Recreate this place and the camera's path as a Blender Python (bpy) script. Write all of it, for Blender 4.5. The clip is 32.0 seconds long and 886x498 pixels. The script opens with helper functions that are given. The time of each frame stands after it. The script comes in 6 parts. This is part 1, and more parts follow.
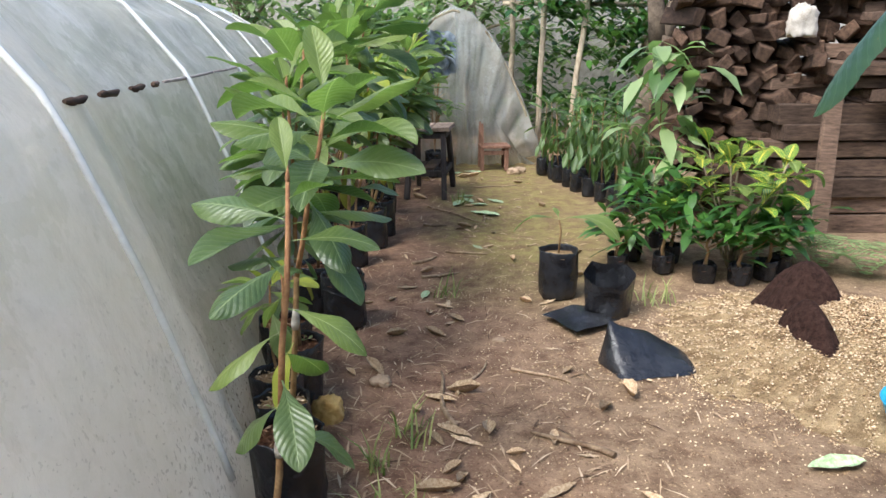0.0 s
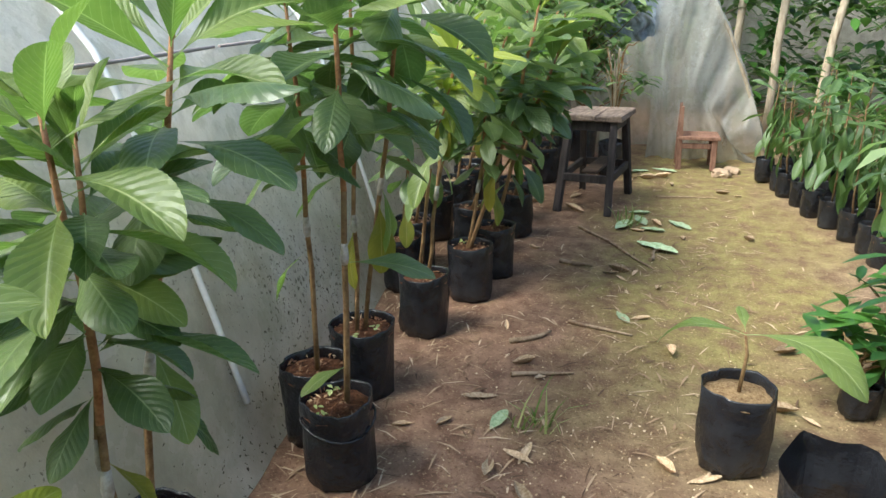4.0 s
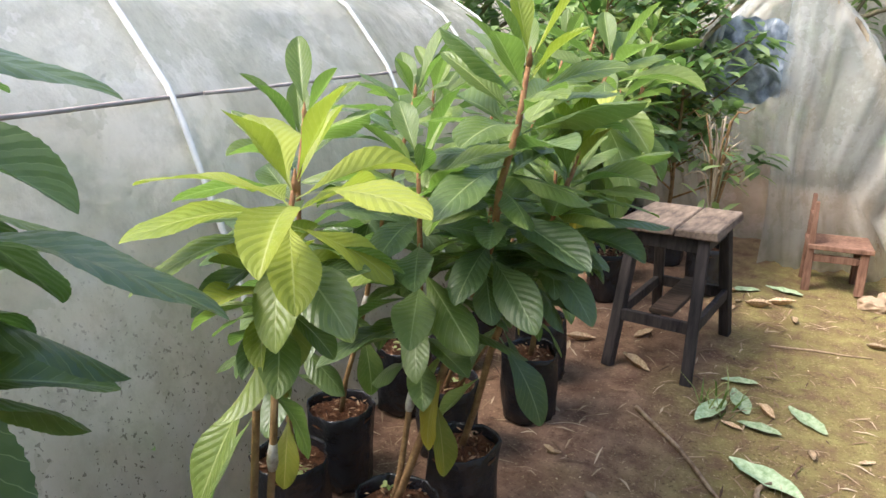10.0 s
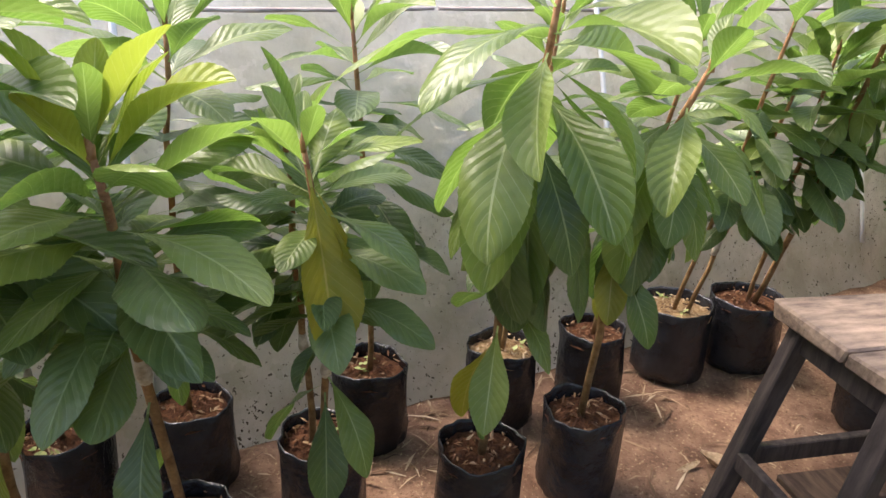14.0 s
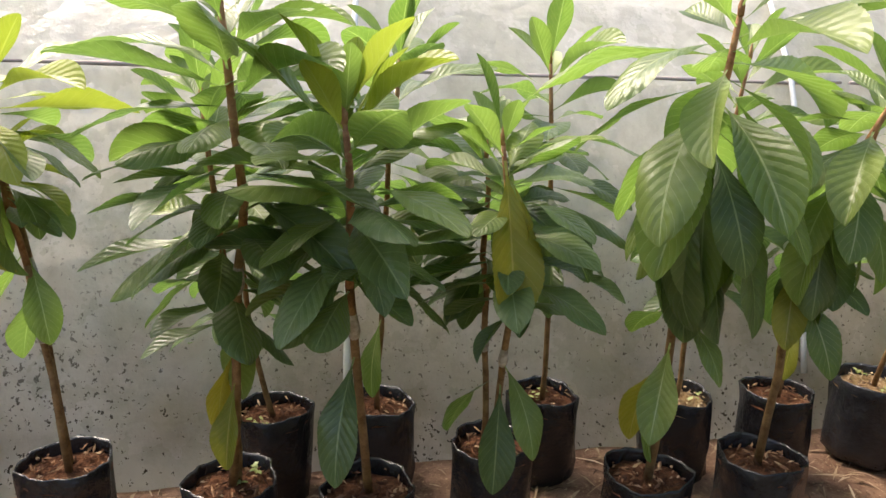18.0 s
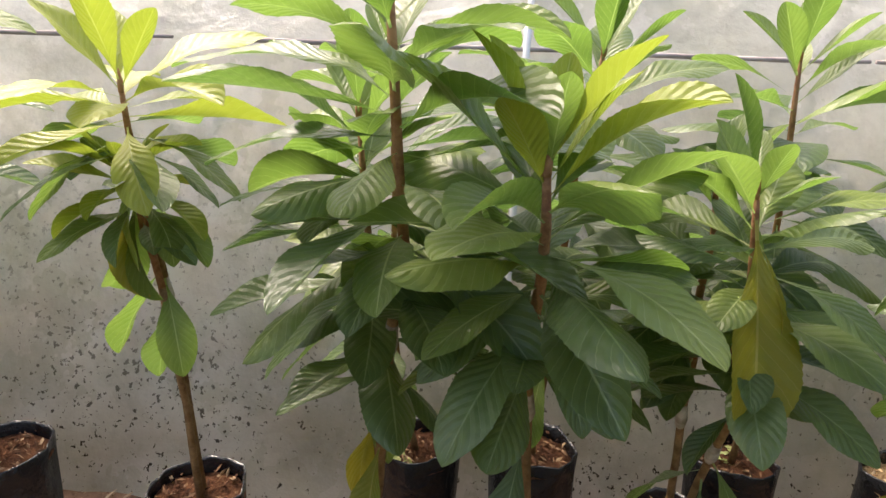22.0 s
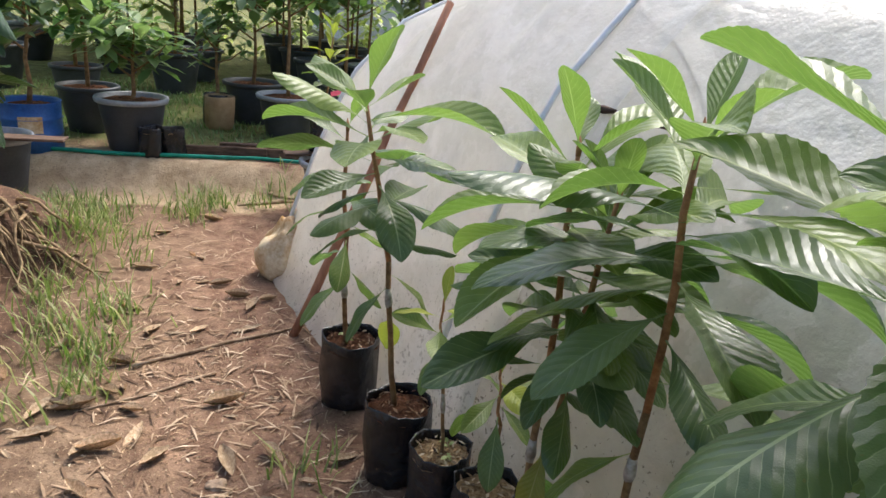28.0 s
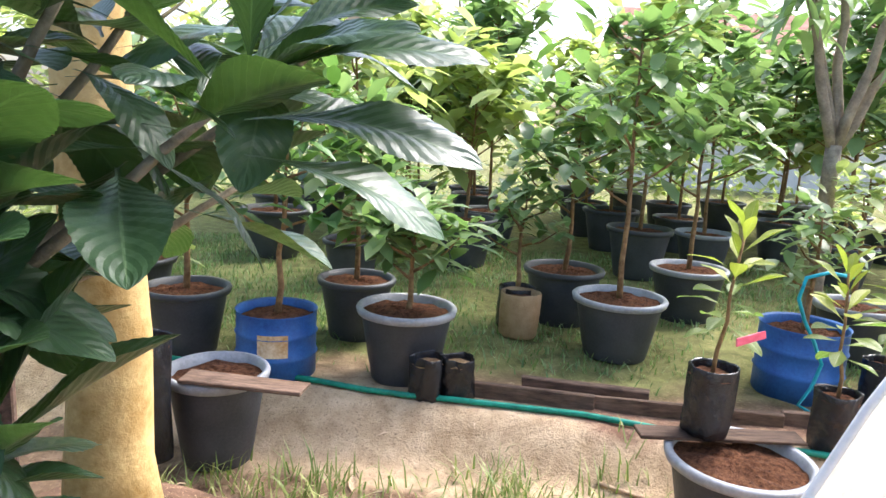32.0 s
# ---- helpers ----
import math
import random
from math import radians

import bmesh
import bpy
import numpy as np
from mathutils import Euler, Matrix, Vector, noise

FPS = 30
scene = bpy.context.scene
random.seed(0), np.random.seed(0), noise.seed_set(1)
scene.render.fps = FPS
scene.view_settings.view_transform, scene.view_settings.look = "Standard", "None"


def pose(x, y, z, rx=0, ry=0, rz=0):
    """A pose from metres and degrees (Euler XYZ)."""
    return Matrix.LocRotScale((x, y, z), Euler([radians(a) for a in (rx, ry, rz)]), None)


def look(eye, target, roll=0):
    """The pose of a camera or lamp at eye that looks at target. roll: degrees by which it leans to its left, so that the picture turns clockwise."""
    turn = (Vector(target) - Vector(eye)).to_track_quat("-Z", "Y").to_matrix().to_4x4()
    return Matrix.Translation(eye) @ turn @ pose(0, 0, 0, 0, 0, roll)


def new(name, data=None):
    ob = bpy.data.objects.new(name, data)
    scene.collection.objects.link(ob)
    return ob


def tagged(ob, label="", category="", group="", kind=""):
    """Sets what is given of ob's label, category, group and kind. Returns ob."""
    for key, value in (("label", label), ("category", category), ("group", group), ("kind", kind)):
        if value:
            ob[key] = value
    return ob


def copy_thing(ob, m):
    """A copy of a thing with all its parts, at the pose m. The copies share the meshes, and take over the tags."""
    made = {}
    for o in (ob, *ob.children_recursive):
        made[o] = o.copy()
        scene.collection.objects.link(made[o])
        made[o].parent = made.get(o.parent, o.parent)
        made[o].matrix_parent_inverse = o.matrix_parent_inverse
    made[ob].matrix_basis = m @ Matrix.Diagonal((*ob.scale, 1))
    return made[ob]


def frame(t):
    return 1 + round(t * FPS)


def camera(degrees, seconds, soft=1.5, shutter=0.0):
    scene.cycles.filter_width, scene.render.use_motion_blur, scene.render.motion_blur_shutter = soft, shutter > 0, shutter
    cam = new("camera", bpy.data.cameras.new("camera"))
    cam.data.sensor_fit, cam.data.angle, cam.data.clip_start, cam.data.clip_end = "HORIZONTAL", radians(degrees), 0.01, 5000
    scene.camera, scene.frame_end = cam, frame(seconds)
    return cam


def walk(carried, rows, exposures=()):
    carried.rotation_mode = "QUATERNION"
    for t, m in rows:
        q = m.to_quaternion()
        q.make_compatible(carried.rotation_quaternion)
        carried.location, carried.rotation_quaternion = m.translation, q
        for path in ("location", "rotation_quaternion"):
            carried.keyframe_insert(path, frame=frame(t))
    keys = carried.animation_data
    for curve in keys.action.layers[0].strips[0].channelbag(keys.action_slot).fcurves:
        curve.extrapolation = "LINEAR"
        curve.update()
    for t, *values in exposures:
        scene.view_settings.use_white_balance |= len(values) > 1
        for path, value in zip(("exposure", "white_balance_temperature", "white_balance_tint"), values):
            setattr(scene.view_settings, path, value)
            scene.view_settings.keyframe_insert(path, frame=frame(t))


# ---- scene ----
cam = camera(64.5, 32.0)
PATH = [
    (0, (0.101, 0.047, 1.295), (0.067, 1.968, 0.738), -0.6),
    (0.5, (0.038, 0.23, 1.274), (-0.005, 2.143, 0.693), 0.5),
    (1, (-0.009, 0.445, 1.271), (-0.104, 2.314, 0.566), -0.6),
    (1.5, (-0.005, 0.69, 1.288), (-0.165, 2.551, 0.573), 1.2),
    (2, (-0.004, 0.912, 1.306), (-0.177, 2.781, 0.614), 2.8),
    (2.5, (0.038, 1.098, 1.32), (-0.067, 2.974, 0.634), -1.0),
    (3, (0.197, 1.296, 1.301), (-0.097, 3.153, 0.618), 1.0),
    (3.5, (0.339, 1.482, 1.315), (-0.139, 3.293, 0.612), -0.0),
    (4, (0.435, 1.665, 1.312), (-0.189, 3.445, 0.645), -1.1),
    (4.5, (0.489, 1.806, 1.339), (-0.316, 3.519, 0.693), -1.7),
    (6.5, (0.737, 2.081, 1.342), (-0.423, 3.602, 0.759), -0.6),
    (7, (0.691, 2.18, 1.341), (-0.389, 3.751, 0.737), -0.6),
    (7.5, (0.554, 2.371, 1.351), (-0.494, 3.982, 0.798), -1.0),
    (8, (0.466, 2.488, 1.382), (-0.587, 4.108, 0.865), -1.5),
    (8.5, (0.433, 2.688, 1.353), (-0.557, 4.322, 0.763), -1.4),
    (9, (0.424, 2.943, 1.325), (-0.548, 4.607, 0.791), 1.2),
    (9.5, (0.407, 3.117, 1.342), (-0.584, 4.745, 0.737), 0.1),
    (10, (0.334, 3.328, 1.346), (-0.559, 5.02, 0.763), 0.2),
    (10.5, (0.283, 3.455, 1.332), (-0.556, 5.155, 0.696), 0.4),
    (11, (0.253, 3.595, 1.298), (-0.592, 5.277, 0.622), -0.2),
    (11.5, (0.273, 3.8, 1.291), (-0.686, 5.413, 0.6), -1.7),
    (12, (0.307, 4.047, 1.266), (-0.673, 5.6, 0.475), -1.6),
    (12.5, (0.338, 4.339, 1.253), (-0.648, 5.909, 0.501), 0.1),
    (13, (0.438, 4.627, 1.271), (-0.873, 5.983, 0.606), -1.0),
    (13.5, (0.64, 4.86, 1.32), (-0.966, 5.72, 0.53), 2.5),
    (15.5, (0.902, 5.107, 1.133), (-1.045, 5.19, 0.679), -1.5),
    (16, (0.939, 4.943, 1.145), (-1.0, 4.917, 0.656), 2.1),
    (16.5, (0.991, 4.904, 1.135), (-0.959, 4.732, 0.726), 2.3),
    (17, (1.033, 4.877, 1.125), (-0.879, 4.51, 0.667), 0.0),
    (17.5, (1.034, 4.905, 1.108), (-0.904, 4.688, 0.663), 1.9),
    (18, (0.994, 4.962, 1.13), (-0.951, 5.062, 0.677), 1.3),
    (18.5, (0.95, 5.022, 1.158), (-0.977, 5.253, 0.677), 1.5),
    (19, (0.921, 5.092, 1.238), (-0.983, 5.454, 0.745), 1.6),
    (19.5, (0.89, 5.142, 1.268), (-0.974, 5.567, 0.681), 0.9),
    (20, (0.885, 5.169, 1.257), (-0.988, 5.537, 0.661), 0.7),
    (20.5, (0.887, 5.153, 1.232), (-1.037, 5.304, 0.71), -1.9),
    (21, (0.876, 5.072, 1.224), (-1.071, 5.057, 0.764), -0.6),
    (21.5, (0.791, 4.95, 1.246), (-1.137, 4.758, 0.752), 2.0),
    (22, (0.67, 4.86, 1.229), (-1.215, 4.586, 0.621), 2.1),
    (22.5, (0.631, 4.767, 1.218), (-1.226, 4.286, 0.651), -0.5),
    (23, (0.701, 4.669, 1.295), (-1.143, 4.126, 0.74), -0.3),
    (23.5, (0.692, 4.809, 1.283), (-1.006, 3.846, 0.85), 3.9),
    (24, (0.715, 4.826, 1.307), (-0.856, 3.666, 0.874), 4.9),
    (24.5, (0.738, 4.799, 1.328), (-0.632, 3.446, 0.787), 1.8),
    (26.5, (0.658, 4.278, 1.357), (-0.921, 3.194, 0.779), 2.0),
    (27, (0.51, 3.962, 1.43), (-0.946, 2.754, 0.78), 2.8),
    (27.5, (0.273, 3.757, 1.426), (-0.84, 2.25, 0.727), 3.2),
    (27.8, (0.228, 3.627, 1.421), (-0.632, 1.974, 0.695), 5.3),
    (28, (0.218, 3.545, 1.417), (-0.474, 1.794, 0.744), 5.6),
    (28.5, (0.181, 3.359, 1.411), (-0.15, 1.504, 0.743), 3.8),
    (29, (0.259, 3.026, 1.432), (0.2, 1.124, 0.817), 5.0),
    (29.5, (0.331, 2.691, 1.481), (0.521, 0.772, 0.951), 2.5),
    (30, (0.366, 2.394, 1.446), (0.751, 0.512, 0.887), 3.0),
    (30.5, (0.464, 2.143, 1.433), (0.76, 0.225, 0.95), 3.4),
    (31, (0.5, 1.957, 1.461), (0.415, 0.002, 1.046), 2.8),
    (31.5, (0.406, 1.69, 1.467), (0.355, -0.278, 1.114), 2.7),
    (32, (0.304, 1.464, 1.495), (0.34, -0.5, 1.116), 3.2),
]
walk(cam, [(t, look(eye, target, roll)) for t, eye, target, roll in PATH], exposures=[(0.0, 1.1, 5850, 8), (3.0, 1.3, 5950, 2), (4.2, 1.4, 5950, 2), (7.0, 1.58, 6250, 8), (9.0, 1.58, 6250, 12), (10.5, 1.55, 6200, 10), (12.0, 1.9, 5750, 12), (13.2, 1.9, 6300, 17), (16.0, 1.75, 7050, 16), (17.5, 1.72, 7050, 15), (19.5, 1.8, 7100, 11), (22.0, 1.7, 7150, 16), (23.3, 1.3, 6900, 14), (24.5, 1.15, 6500, 15), (26.5, 1.3, 6200, 14), (28.0, 1.1, 6200, 12), (29.0, 1.35, 6150, 8), (30.0, 1.92, 5750, 7), (31.0, 1.98, 5900, 10), (32.0, 2.0, 6050, 14)])

# ---- light: bright hazy daylight ----
world = bpy.data.worlds.new("world")
scene.world = world
world.use_nodes = True
wn, wl = world.node_tree.nodes, world.node_tree.links
sky = wn.new("ShaderNodeTexSky")
sky.sky_type, sky.sun_disc = "NISHITA", False
sky.sun_elevation, sky.sun_rotation = radians(54), radians(226)
sky.dust_density, sky.air_density = 4.0, 1.0
wn["Background"].inputs[1].default_value = 0.15
wl.new(sky.outputs[0], wn["Background"].inputs[0])
sun = new("sun", bpy.data.lights.new("sun", "SUN"))
sun.data.energy, sun.data.angle, sun.data.color = 2.0, radians(25), (1.0, 0.95, 0.88)
sun.matrix_world = look((0, 0, 20), (0 - 20 * math.cos(radians(54)) / math.sin(radians(54)) * math.sin(radians(226)), -20 * math.cos(radians(54)) / math.sin(radians(54)) * math.cos(radians(226)), 0))


# ---- materials ----
def mat(name, rough=0.8, spec=0.3, metal=0.0):
    m = bpy.data.materials.new(name)
    m.use_nodes = True
    b = m.node_tree.nodes["Principled BSDF"]
    b.inputs["Roughness"].default_value = rough
    b.inputs["Specular IOR Level"].default_value = spec
    b.inputs["Metallic"].default_value = metal
    return m, m.node_tree.nodes, m.node_tree.links, b


def ntex(n, l, scale, detail=4.0, rough=0.55, coords=None, kind="noise"):
    t = n.new({"noise": "ShaderNodeTexNoise", "voronoi": "ShaderNodeTexVoronoi"}[kind])
    t.inputs["Scale"].default_value = scale
    if kind == "noise":
        t.inputs["Detail"].default_value, t.inputs["Roughness"].default_value = detail, rough
    if coords is None:
        coords = n.new("ShaderNodeTexCoord").outputs["Object"]
    l.new(coords, t.inputs["Vector"])
    return t.outputs[0]


def ramp(n, l, fac, stops):
    r = n.new("ShaderNodeValToRGB")
    e = r.color_ramp.elements
    while len(e) < len(stops):
        e.new(0.5)
    for el, (p, c) in zip(e, stops):
        el.position, el.color = p, (*c, 1) if len(c) == 3 else c
    l.new(fac, r.inputs[0])
    return r.outputs[0]


def mixc(n, l, fac, a, b, how="MIX"):
    x = n.new("ShaderNodeMix")
    x.data_type, x.blend_type = "RGBA", how
    for sock, v in ((x.inputs[0], fac), (x.inputs[6], a), (x.inputs[7], b)):
        if hasattr(v, "is_linked"):
            l.new(v, sock)
        elif isinstance(v, (int, float)):
            sock.default_value = v
        else:
            sock.default_value = (*v, 1)
    return x.outputs[2]


def mathn(n, l, op, a, b=0.0, clamp=False):
    x = n.new("ShaderNodeMath")
    x.operation, x.use_clamp = op, clamp
    for sock, v in ((x.inputs[0], a), (x.inputs[1], b)):
        if hasattr(v, "is_linked"):
            l.new(v, sock)
        else:
            sock.default_value = v
    return x.outputs[0]


def bump(n, l, b, h, strength=0.4, dist=0.01):
    x = n.new("ShaderNodeBump")
    x.inputs["Strength"].default_value, x.inputs["Distance"].default_value = strength, dist
    l.new(h, x.inputs["Height"])
    l.new(x.outputs[0], b.inputs["Normal"])
    return x


def rnd_obj(n):
    return n.new("ShaderNodeObjectInfo").outputs["Random"]


def plain(name, c1, c2, scale=8.0, rough=0.8, spec=0.3, bumps=0.4, bscale=60.0, metal=0.0, random_by=0.0, dist=0.006):
    """Two mixed tones at a large and a small scale, with fine relief."""
    m, n, l, b = mat(name, rough, spec, metal)
    big, fine = ntex(n, l, scale), ntex(n, l, bscale, 5.0, 0.65)
    f = mathn(n, l, "ADD", mathn(n, l, "MULTIPLY", big, 0.65), mathn(n, l, "MULTIPLY", fine, 0.35))
    c = ramp(n, l, f, [(0.36, c1), (0.62, c2)])
    if random_by:
        k = mathn(n, l, "ADD", mathn(n, l, "MULTIPLY", rnd_obj(n), random_by), 1 - random_by / 2)
        v = n.new("ShaderNodeHueSaturation")
        l.new(k, v.inputs["Value"])
        l.new(c, v.inputs["Color"])
        c = v.outputs[0]
    l.new(c, b.inputs["Base Color"])
    bump(n, l, b, fine, bumps, dist)
    return m


def wood(name, c1, c2, stretch=(3, 3, 30), rough=0.8, random_by=0.4, bumps=0.5):
    m, n, l, b = mat(name, rough, 0.25)
    tc = n.new("ShaderNodeTexCoord")
    mp = n.new("ShaderNodeMapping")
    mp.inputs["Scale"].default_value = stretch
    l.new(tc.outputs["Object"], mp.inputs[0])
    g = ntex(n, l, 4.0, 6.0, 0.65, mp.outputs[0])
    st = ntex(n, l, 5.0, 3.0)
    f = mathn(n, l, "ADD", mathn(n, l, "MULTIPLY", g, 0.7), mathn(n, l, "MULTIPLY", st, 0.3))
    c = ramp(n, l, f, [(0.34, c1), (0.64, c2)])
    k = mathn(n, l, "ADD", mathn(n, l, "MULTIPLY", rnd_obj(n), random_by), 1 - random_by / 2)
    v = n.new("ShaderNodeHueSaturation")
    l.new(k, v.inputs["Value"])
    l.new(c, v.inputs["Color"])
    l.new(v.outputs[0], b.inputs["Base Color"])
    bump(n, l, b, g, bumps, 0.006)
    return m


def leaf_mat(name, c1, c2, vein, rough=0.36, through_light=0.3, spread=0.5, per_island=False, spec=0.5, under=(0.2, 0.4, 0.05), bold=0.474):
    """Waxy leaf: pale midrib and side veins along the uv, light shining through."""
    m, n, l, b = mat(name, rough, spec)
    uv = n.new("ShaderNodeTexCoord").outputs["UV"]
    sp = n.new("ShaderNodeSeparateXYZ")
    l.new(uv, sp.inputs[0])
    u, v = sp.outputs[0], sp.outputs[1]
    av = mathn(n, l, "ABSOLUTE", mathn(n, l, "SUBTRACT", v, 0.5))
    r = n.new("ShaderNodeNewGeometry").outputs["Random Per Island"] if per_island else rnd_obj(n)
    tone = mathn(n, l, "ADD", mathn(n, l, "MULTIPLY", r, spread), mathn(n, l, "MULTIPLY", ntex(n, l, 9.0, 3.0), 1 - spread))
    c = ramp(n, l, tone, [(0.2, c1), (0.75, c2)])
    if not per_island:
        ph = mathn(n, l, "FRACT", mathn(n, l, "SUBTRACT", mathn(n, l, "MULTIPLY", u, 13.0), mathn(n, l, "MULTIPLY", av, 5.2)))
        tri = mathn(n, l, "ABSOLUTE", mathn(n, l, "SUBTRACT", ph, 0.5))
        side = mathn(n, l, "GREATER_THAN", tri, bold)
        mid = mathn(n, l, "MAXIMUM", mathn(n, l, "LESS_THAN", av, 0.018 if bold > 0.45 else 0.045), mathn(n, l, "LESS_THAN", u, 0.115))
        k = mathn(n, l, "MAXIMUM", mathn(n, l, "MULTIPLY", side, 0.54 if bold > 0.45 else 0.9), mathn(n, l, "MULTIPLY", mid, 0.9))
        c = mixc(n, l, k, c, vein)
        spots = mathn(n, l, "GREATER_THAN", ntex(n, l, 30.0, 2.0), 0.735)
        c = mixc(n, l, mathn(n, l, "MULTIPLY", spots, 0.35), c, (0.2, 0.13, 0.04))
        h = mathn(n, l, "ADD", mathn(n, l, "MULTIPLY", tri, -1.0), mathn(n, l, "MULTIPLY", ntex(n, l, 220.0, 2.0), 0.15))
        bump(n, l, b, h, 0.4, 0.005)
    l.new(c, b.inputs["Base Color"])
    tr = n.new("ShaderNodeBsdfTranslucent")
    l.new(mixc(n, l, 0.55, c, under), tr.inputs[0])
    mx = n.new("ShaderNodeMixShader")
    mx.inputs[0].default_value = through_light
    l.new(b.outputs[0], mx.inputs[1])
    l.new(tr.outputs[0], mx.inputs[2])
    l.new(mx.outputs[0], n["Material Output"].inputs[0])
    return m


LEAF = {
    "dark": leaf_mat("leaf_dark", (0.05, 0.084, 0.036), (0.138, 0.192, 0.066), (0.26, 0.33, 0.15), 0.29, 0.33, spec=0.47),
    "mid": leaf_mat("leaf_mid", (0.1, 0.15, 0.038), (0.225, 0.285, 0.072), (0.4, 0.46, 0.2), 0.33, 0.42, spec=0.44),
    # drum tree's older leaves, with shade and backlit fronts put into the dark colour
    "mature_shaded": leaf_mat("leaf_mature_shaded", (0.017, 0.042, 0.018), (0.045, 0.092, 0.034), (0.08, 0.13, 0.06), 0.34, 0.12, spec=0.4),
    "slim": leaf_mat("leaf_slim", (0.03, 0.065, 0.02), (0.1, 0.165, 0.045), (0.2, 0.28, 0.1), 0.36, 0.28),
    "young": leaf_mat("leaf_young", (0.17, 0.225, 0.022), (0.33, 0.36, 0.055), (0.42, 0.44, 0.15), 0.4, 0.36, spec=0.36, under=(0.4, 0.55, 0.05)),
    "old": leaf_mat("leaf_old", (0.16, 0.19, 0.02), (0.3, 0.27, 0.03), (0.35, 0.33, 0.1), 0.45, 0.35, under=(0.4, 0.35, 0.04)),
}
CROWN = {
    "dark": leaf_mat("crown_dark", (0.02, 0.065, 0.016), (0.07, 0.17, 0.03), (0, 0, 0), 0.38, 0.25, 0.75, True),
    # mid and bright are paled: the far foliage's bright haze is put into them
    "mid": leaf_mat("crown_mid", (0.09, 0.165, 0.055), (0.34, 0.43, 0.19), (0, 0, 0), 0.33, 0.42, 0.75, True),
    "bright": leaf_mat("crown_bright", (0.2, 0.29, 0.09), (0.56, 0.62, 0.27), (0, 0, 0), 0.36, 0.5, 0.75, True, under=(0.45, 0.55, 0.08)),
}
M_STEM = plain("bark_green_brown", (0.13, 0.07, 0.03), (0.3, 0.19, 0.09), 30, 0.8, 0.2, 0.6, 160)
M_STEM_RED = plain("bark_young", (0.19, 0.085, 0.04), (0.42, 0.23, 0.11), 30, 0.75, 0.2, 0.5, 160)
M_BARK = plain("bark_pale", (0.16, 0.13, 0.09), (0.34, 0.28, 0.19), 12, 0.9, 0.15, 0.8, 60)
M_TRUNK = plain("bark_yellow", (0.33, 0.2, 0.06), (0.58, 0.42, 0.18), 7, 0.85, 0.2, 0.7, 45)
M_TAPE = plain("graft_tape", (0.2, 0.17, 0.13), (0.5, 0.47, 0.42), 40, 0.5, 0.4, 0.3)
M_SOIL = plain("potting_soil", (0.045, 0.018, 0.01), (0.2, 0.09, 0.045), 45, 0.95, 0.1, 1.0, 180, dist=0.02)
M_SOILHUSK = plain("potting_soil_with_husk", (0.2, 0.11, 0.05), (0.55, 0.38, 0.2), 90, 0.95, 0.1, 1.0, 200, dist=0.02)
M_DARKSOIL = plain("dark_compost", (0.025, 0.013, 0.01), (0.075, 0.04, 0.03), 40, 0.95, 0.1, 1.0, 150, dist=0.02)
M_HUSK = plain("rice_husk", (0.2, 0.125, 0.06), (0.55, 0.4, 0.22), 11, 0.9, 0.15, 1.0, 200, dist=0.015)
M_BAG = plain("black_polythene", (0.009, 0.009, 0.011), (0.02, 0.021, 0.024), 6, 0.27, 0.5, 0.55, 13, random_by=0.6, dist=0.03)
M_POT = plain("grey_plastic_pot", (0.03, 0.033, 0.036), (0.065, 0.068, 0.072), 5, 0.5, 0.4, 0.25, 90, random_by=0.5)
M_RIMPALE = plain("sunbleached_pot_rim", (0.2, 0.21, 0.22), (0.36, 0.37, 0.38), 9, 0.5, 0.4, 0.25)
M_BLUE = plain("blue_drum_plastic", (0.01, 0.028, 0.085), (0.024, 0.062, 0.18), 4, 0.45, 0.45, 0.25, 70)
nt = M_BLUE.node_tree
n, l = nt.nodes, nt.links
bs = n["Principled BSDF"]
col = bs.inputs["Base Color"].links[0].from_socket
l.new(mixc(n, l, mathn(n, l, "MULTIPLY", mathn(n, l, "GREATER_THAN", ntex(n, l, 5.0, 6.0, 0.7), 0.57), 0.75), col, (0.09, 0.05, 0.03)), bs.inputs["Base Color"])
M_BLUE_FADED = plain("faded_blue_drum", (0.015, 0.07, 0.24), (0.04, 0.16, 0.46), 4, 0.45, 0.4, 0.25, 70)
M_RUST = plain("brown_label_patch", (0.2, 0.1, 0.03), (0.42, 0.25, 0.08), 9, 0.85, 0.2, 0.4)
M_STOOL = wood("stool_dark_wood", (0.012, 0.011, 0.011), (0.07, 0.055, 0.05), (12, 12, 2), 0.75)
M_SEAT = wood("stool_worn_seat", (0.07, 0.05, 0.04), (0.31, 0.23, 0.17), (9, 2.5, 9), 0.85)
M_CHAIR = wood("chair_red_wood", (0.09, 0.042, 0.026), (0.27, 0.15, 0.1), (12, 12, 2), 0.85)
M_PLANK = wood("weathered_plank", (0.035, 0.022, 0.015), (0.17, 0.11, 0.075), (2.5, 14, 14), 0.9, 0.8)
M_LOG = wood("split_firewood", (0.028, 0.016, 0.01), (0.14, 0.085, 0.055), (10, 3, 10), 0.92, 1.1)
M_POLE = wood("bamboo_pole_wood", (0.22, 0.17, 0.11), (0.5, 0.42, 0.3), (9, 9, 2), 0.8, 0.3)
M_REDPOLE = wood("red_brown_pole", (0.2, 0.08, 0.04), (0.42, 0.2, 0.12), (9, 9, 2), 0.75, 0.2)
M_LATH = wood("dark_lath", (0.025, 0.016, 0.012), (0.16, 0.1, 0.07), (9, 2, 9), 0.9, 0.5)
M_PALELATH = wood("pale_pinkish_lath", (0.25, 0.2, 0.18), (0.5, 0.43, 0.39), (9, 2, 9), 0.9, 0.4)
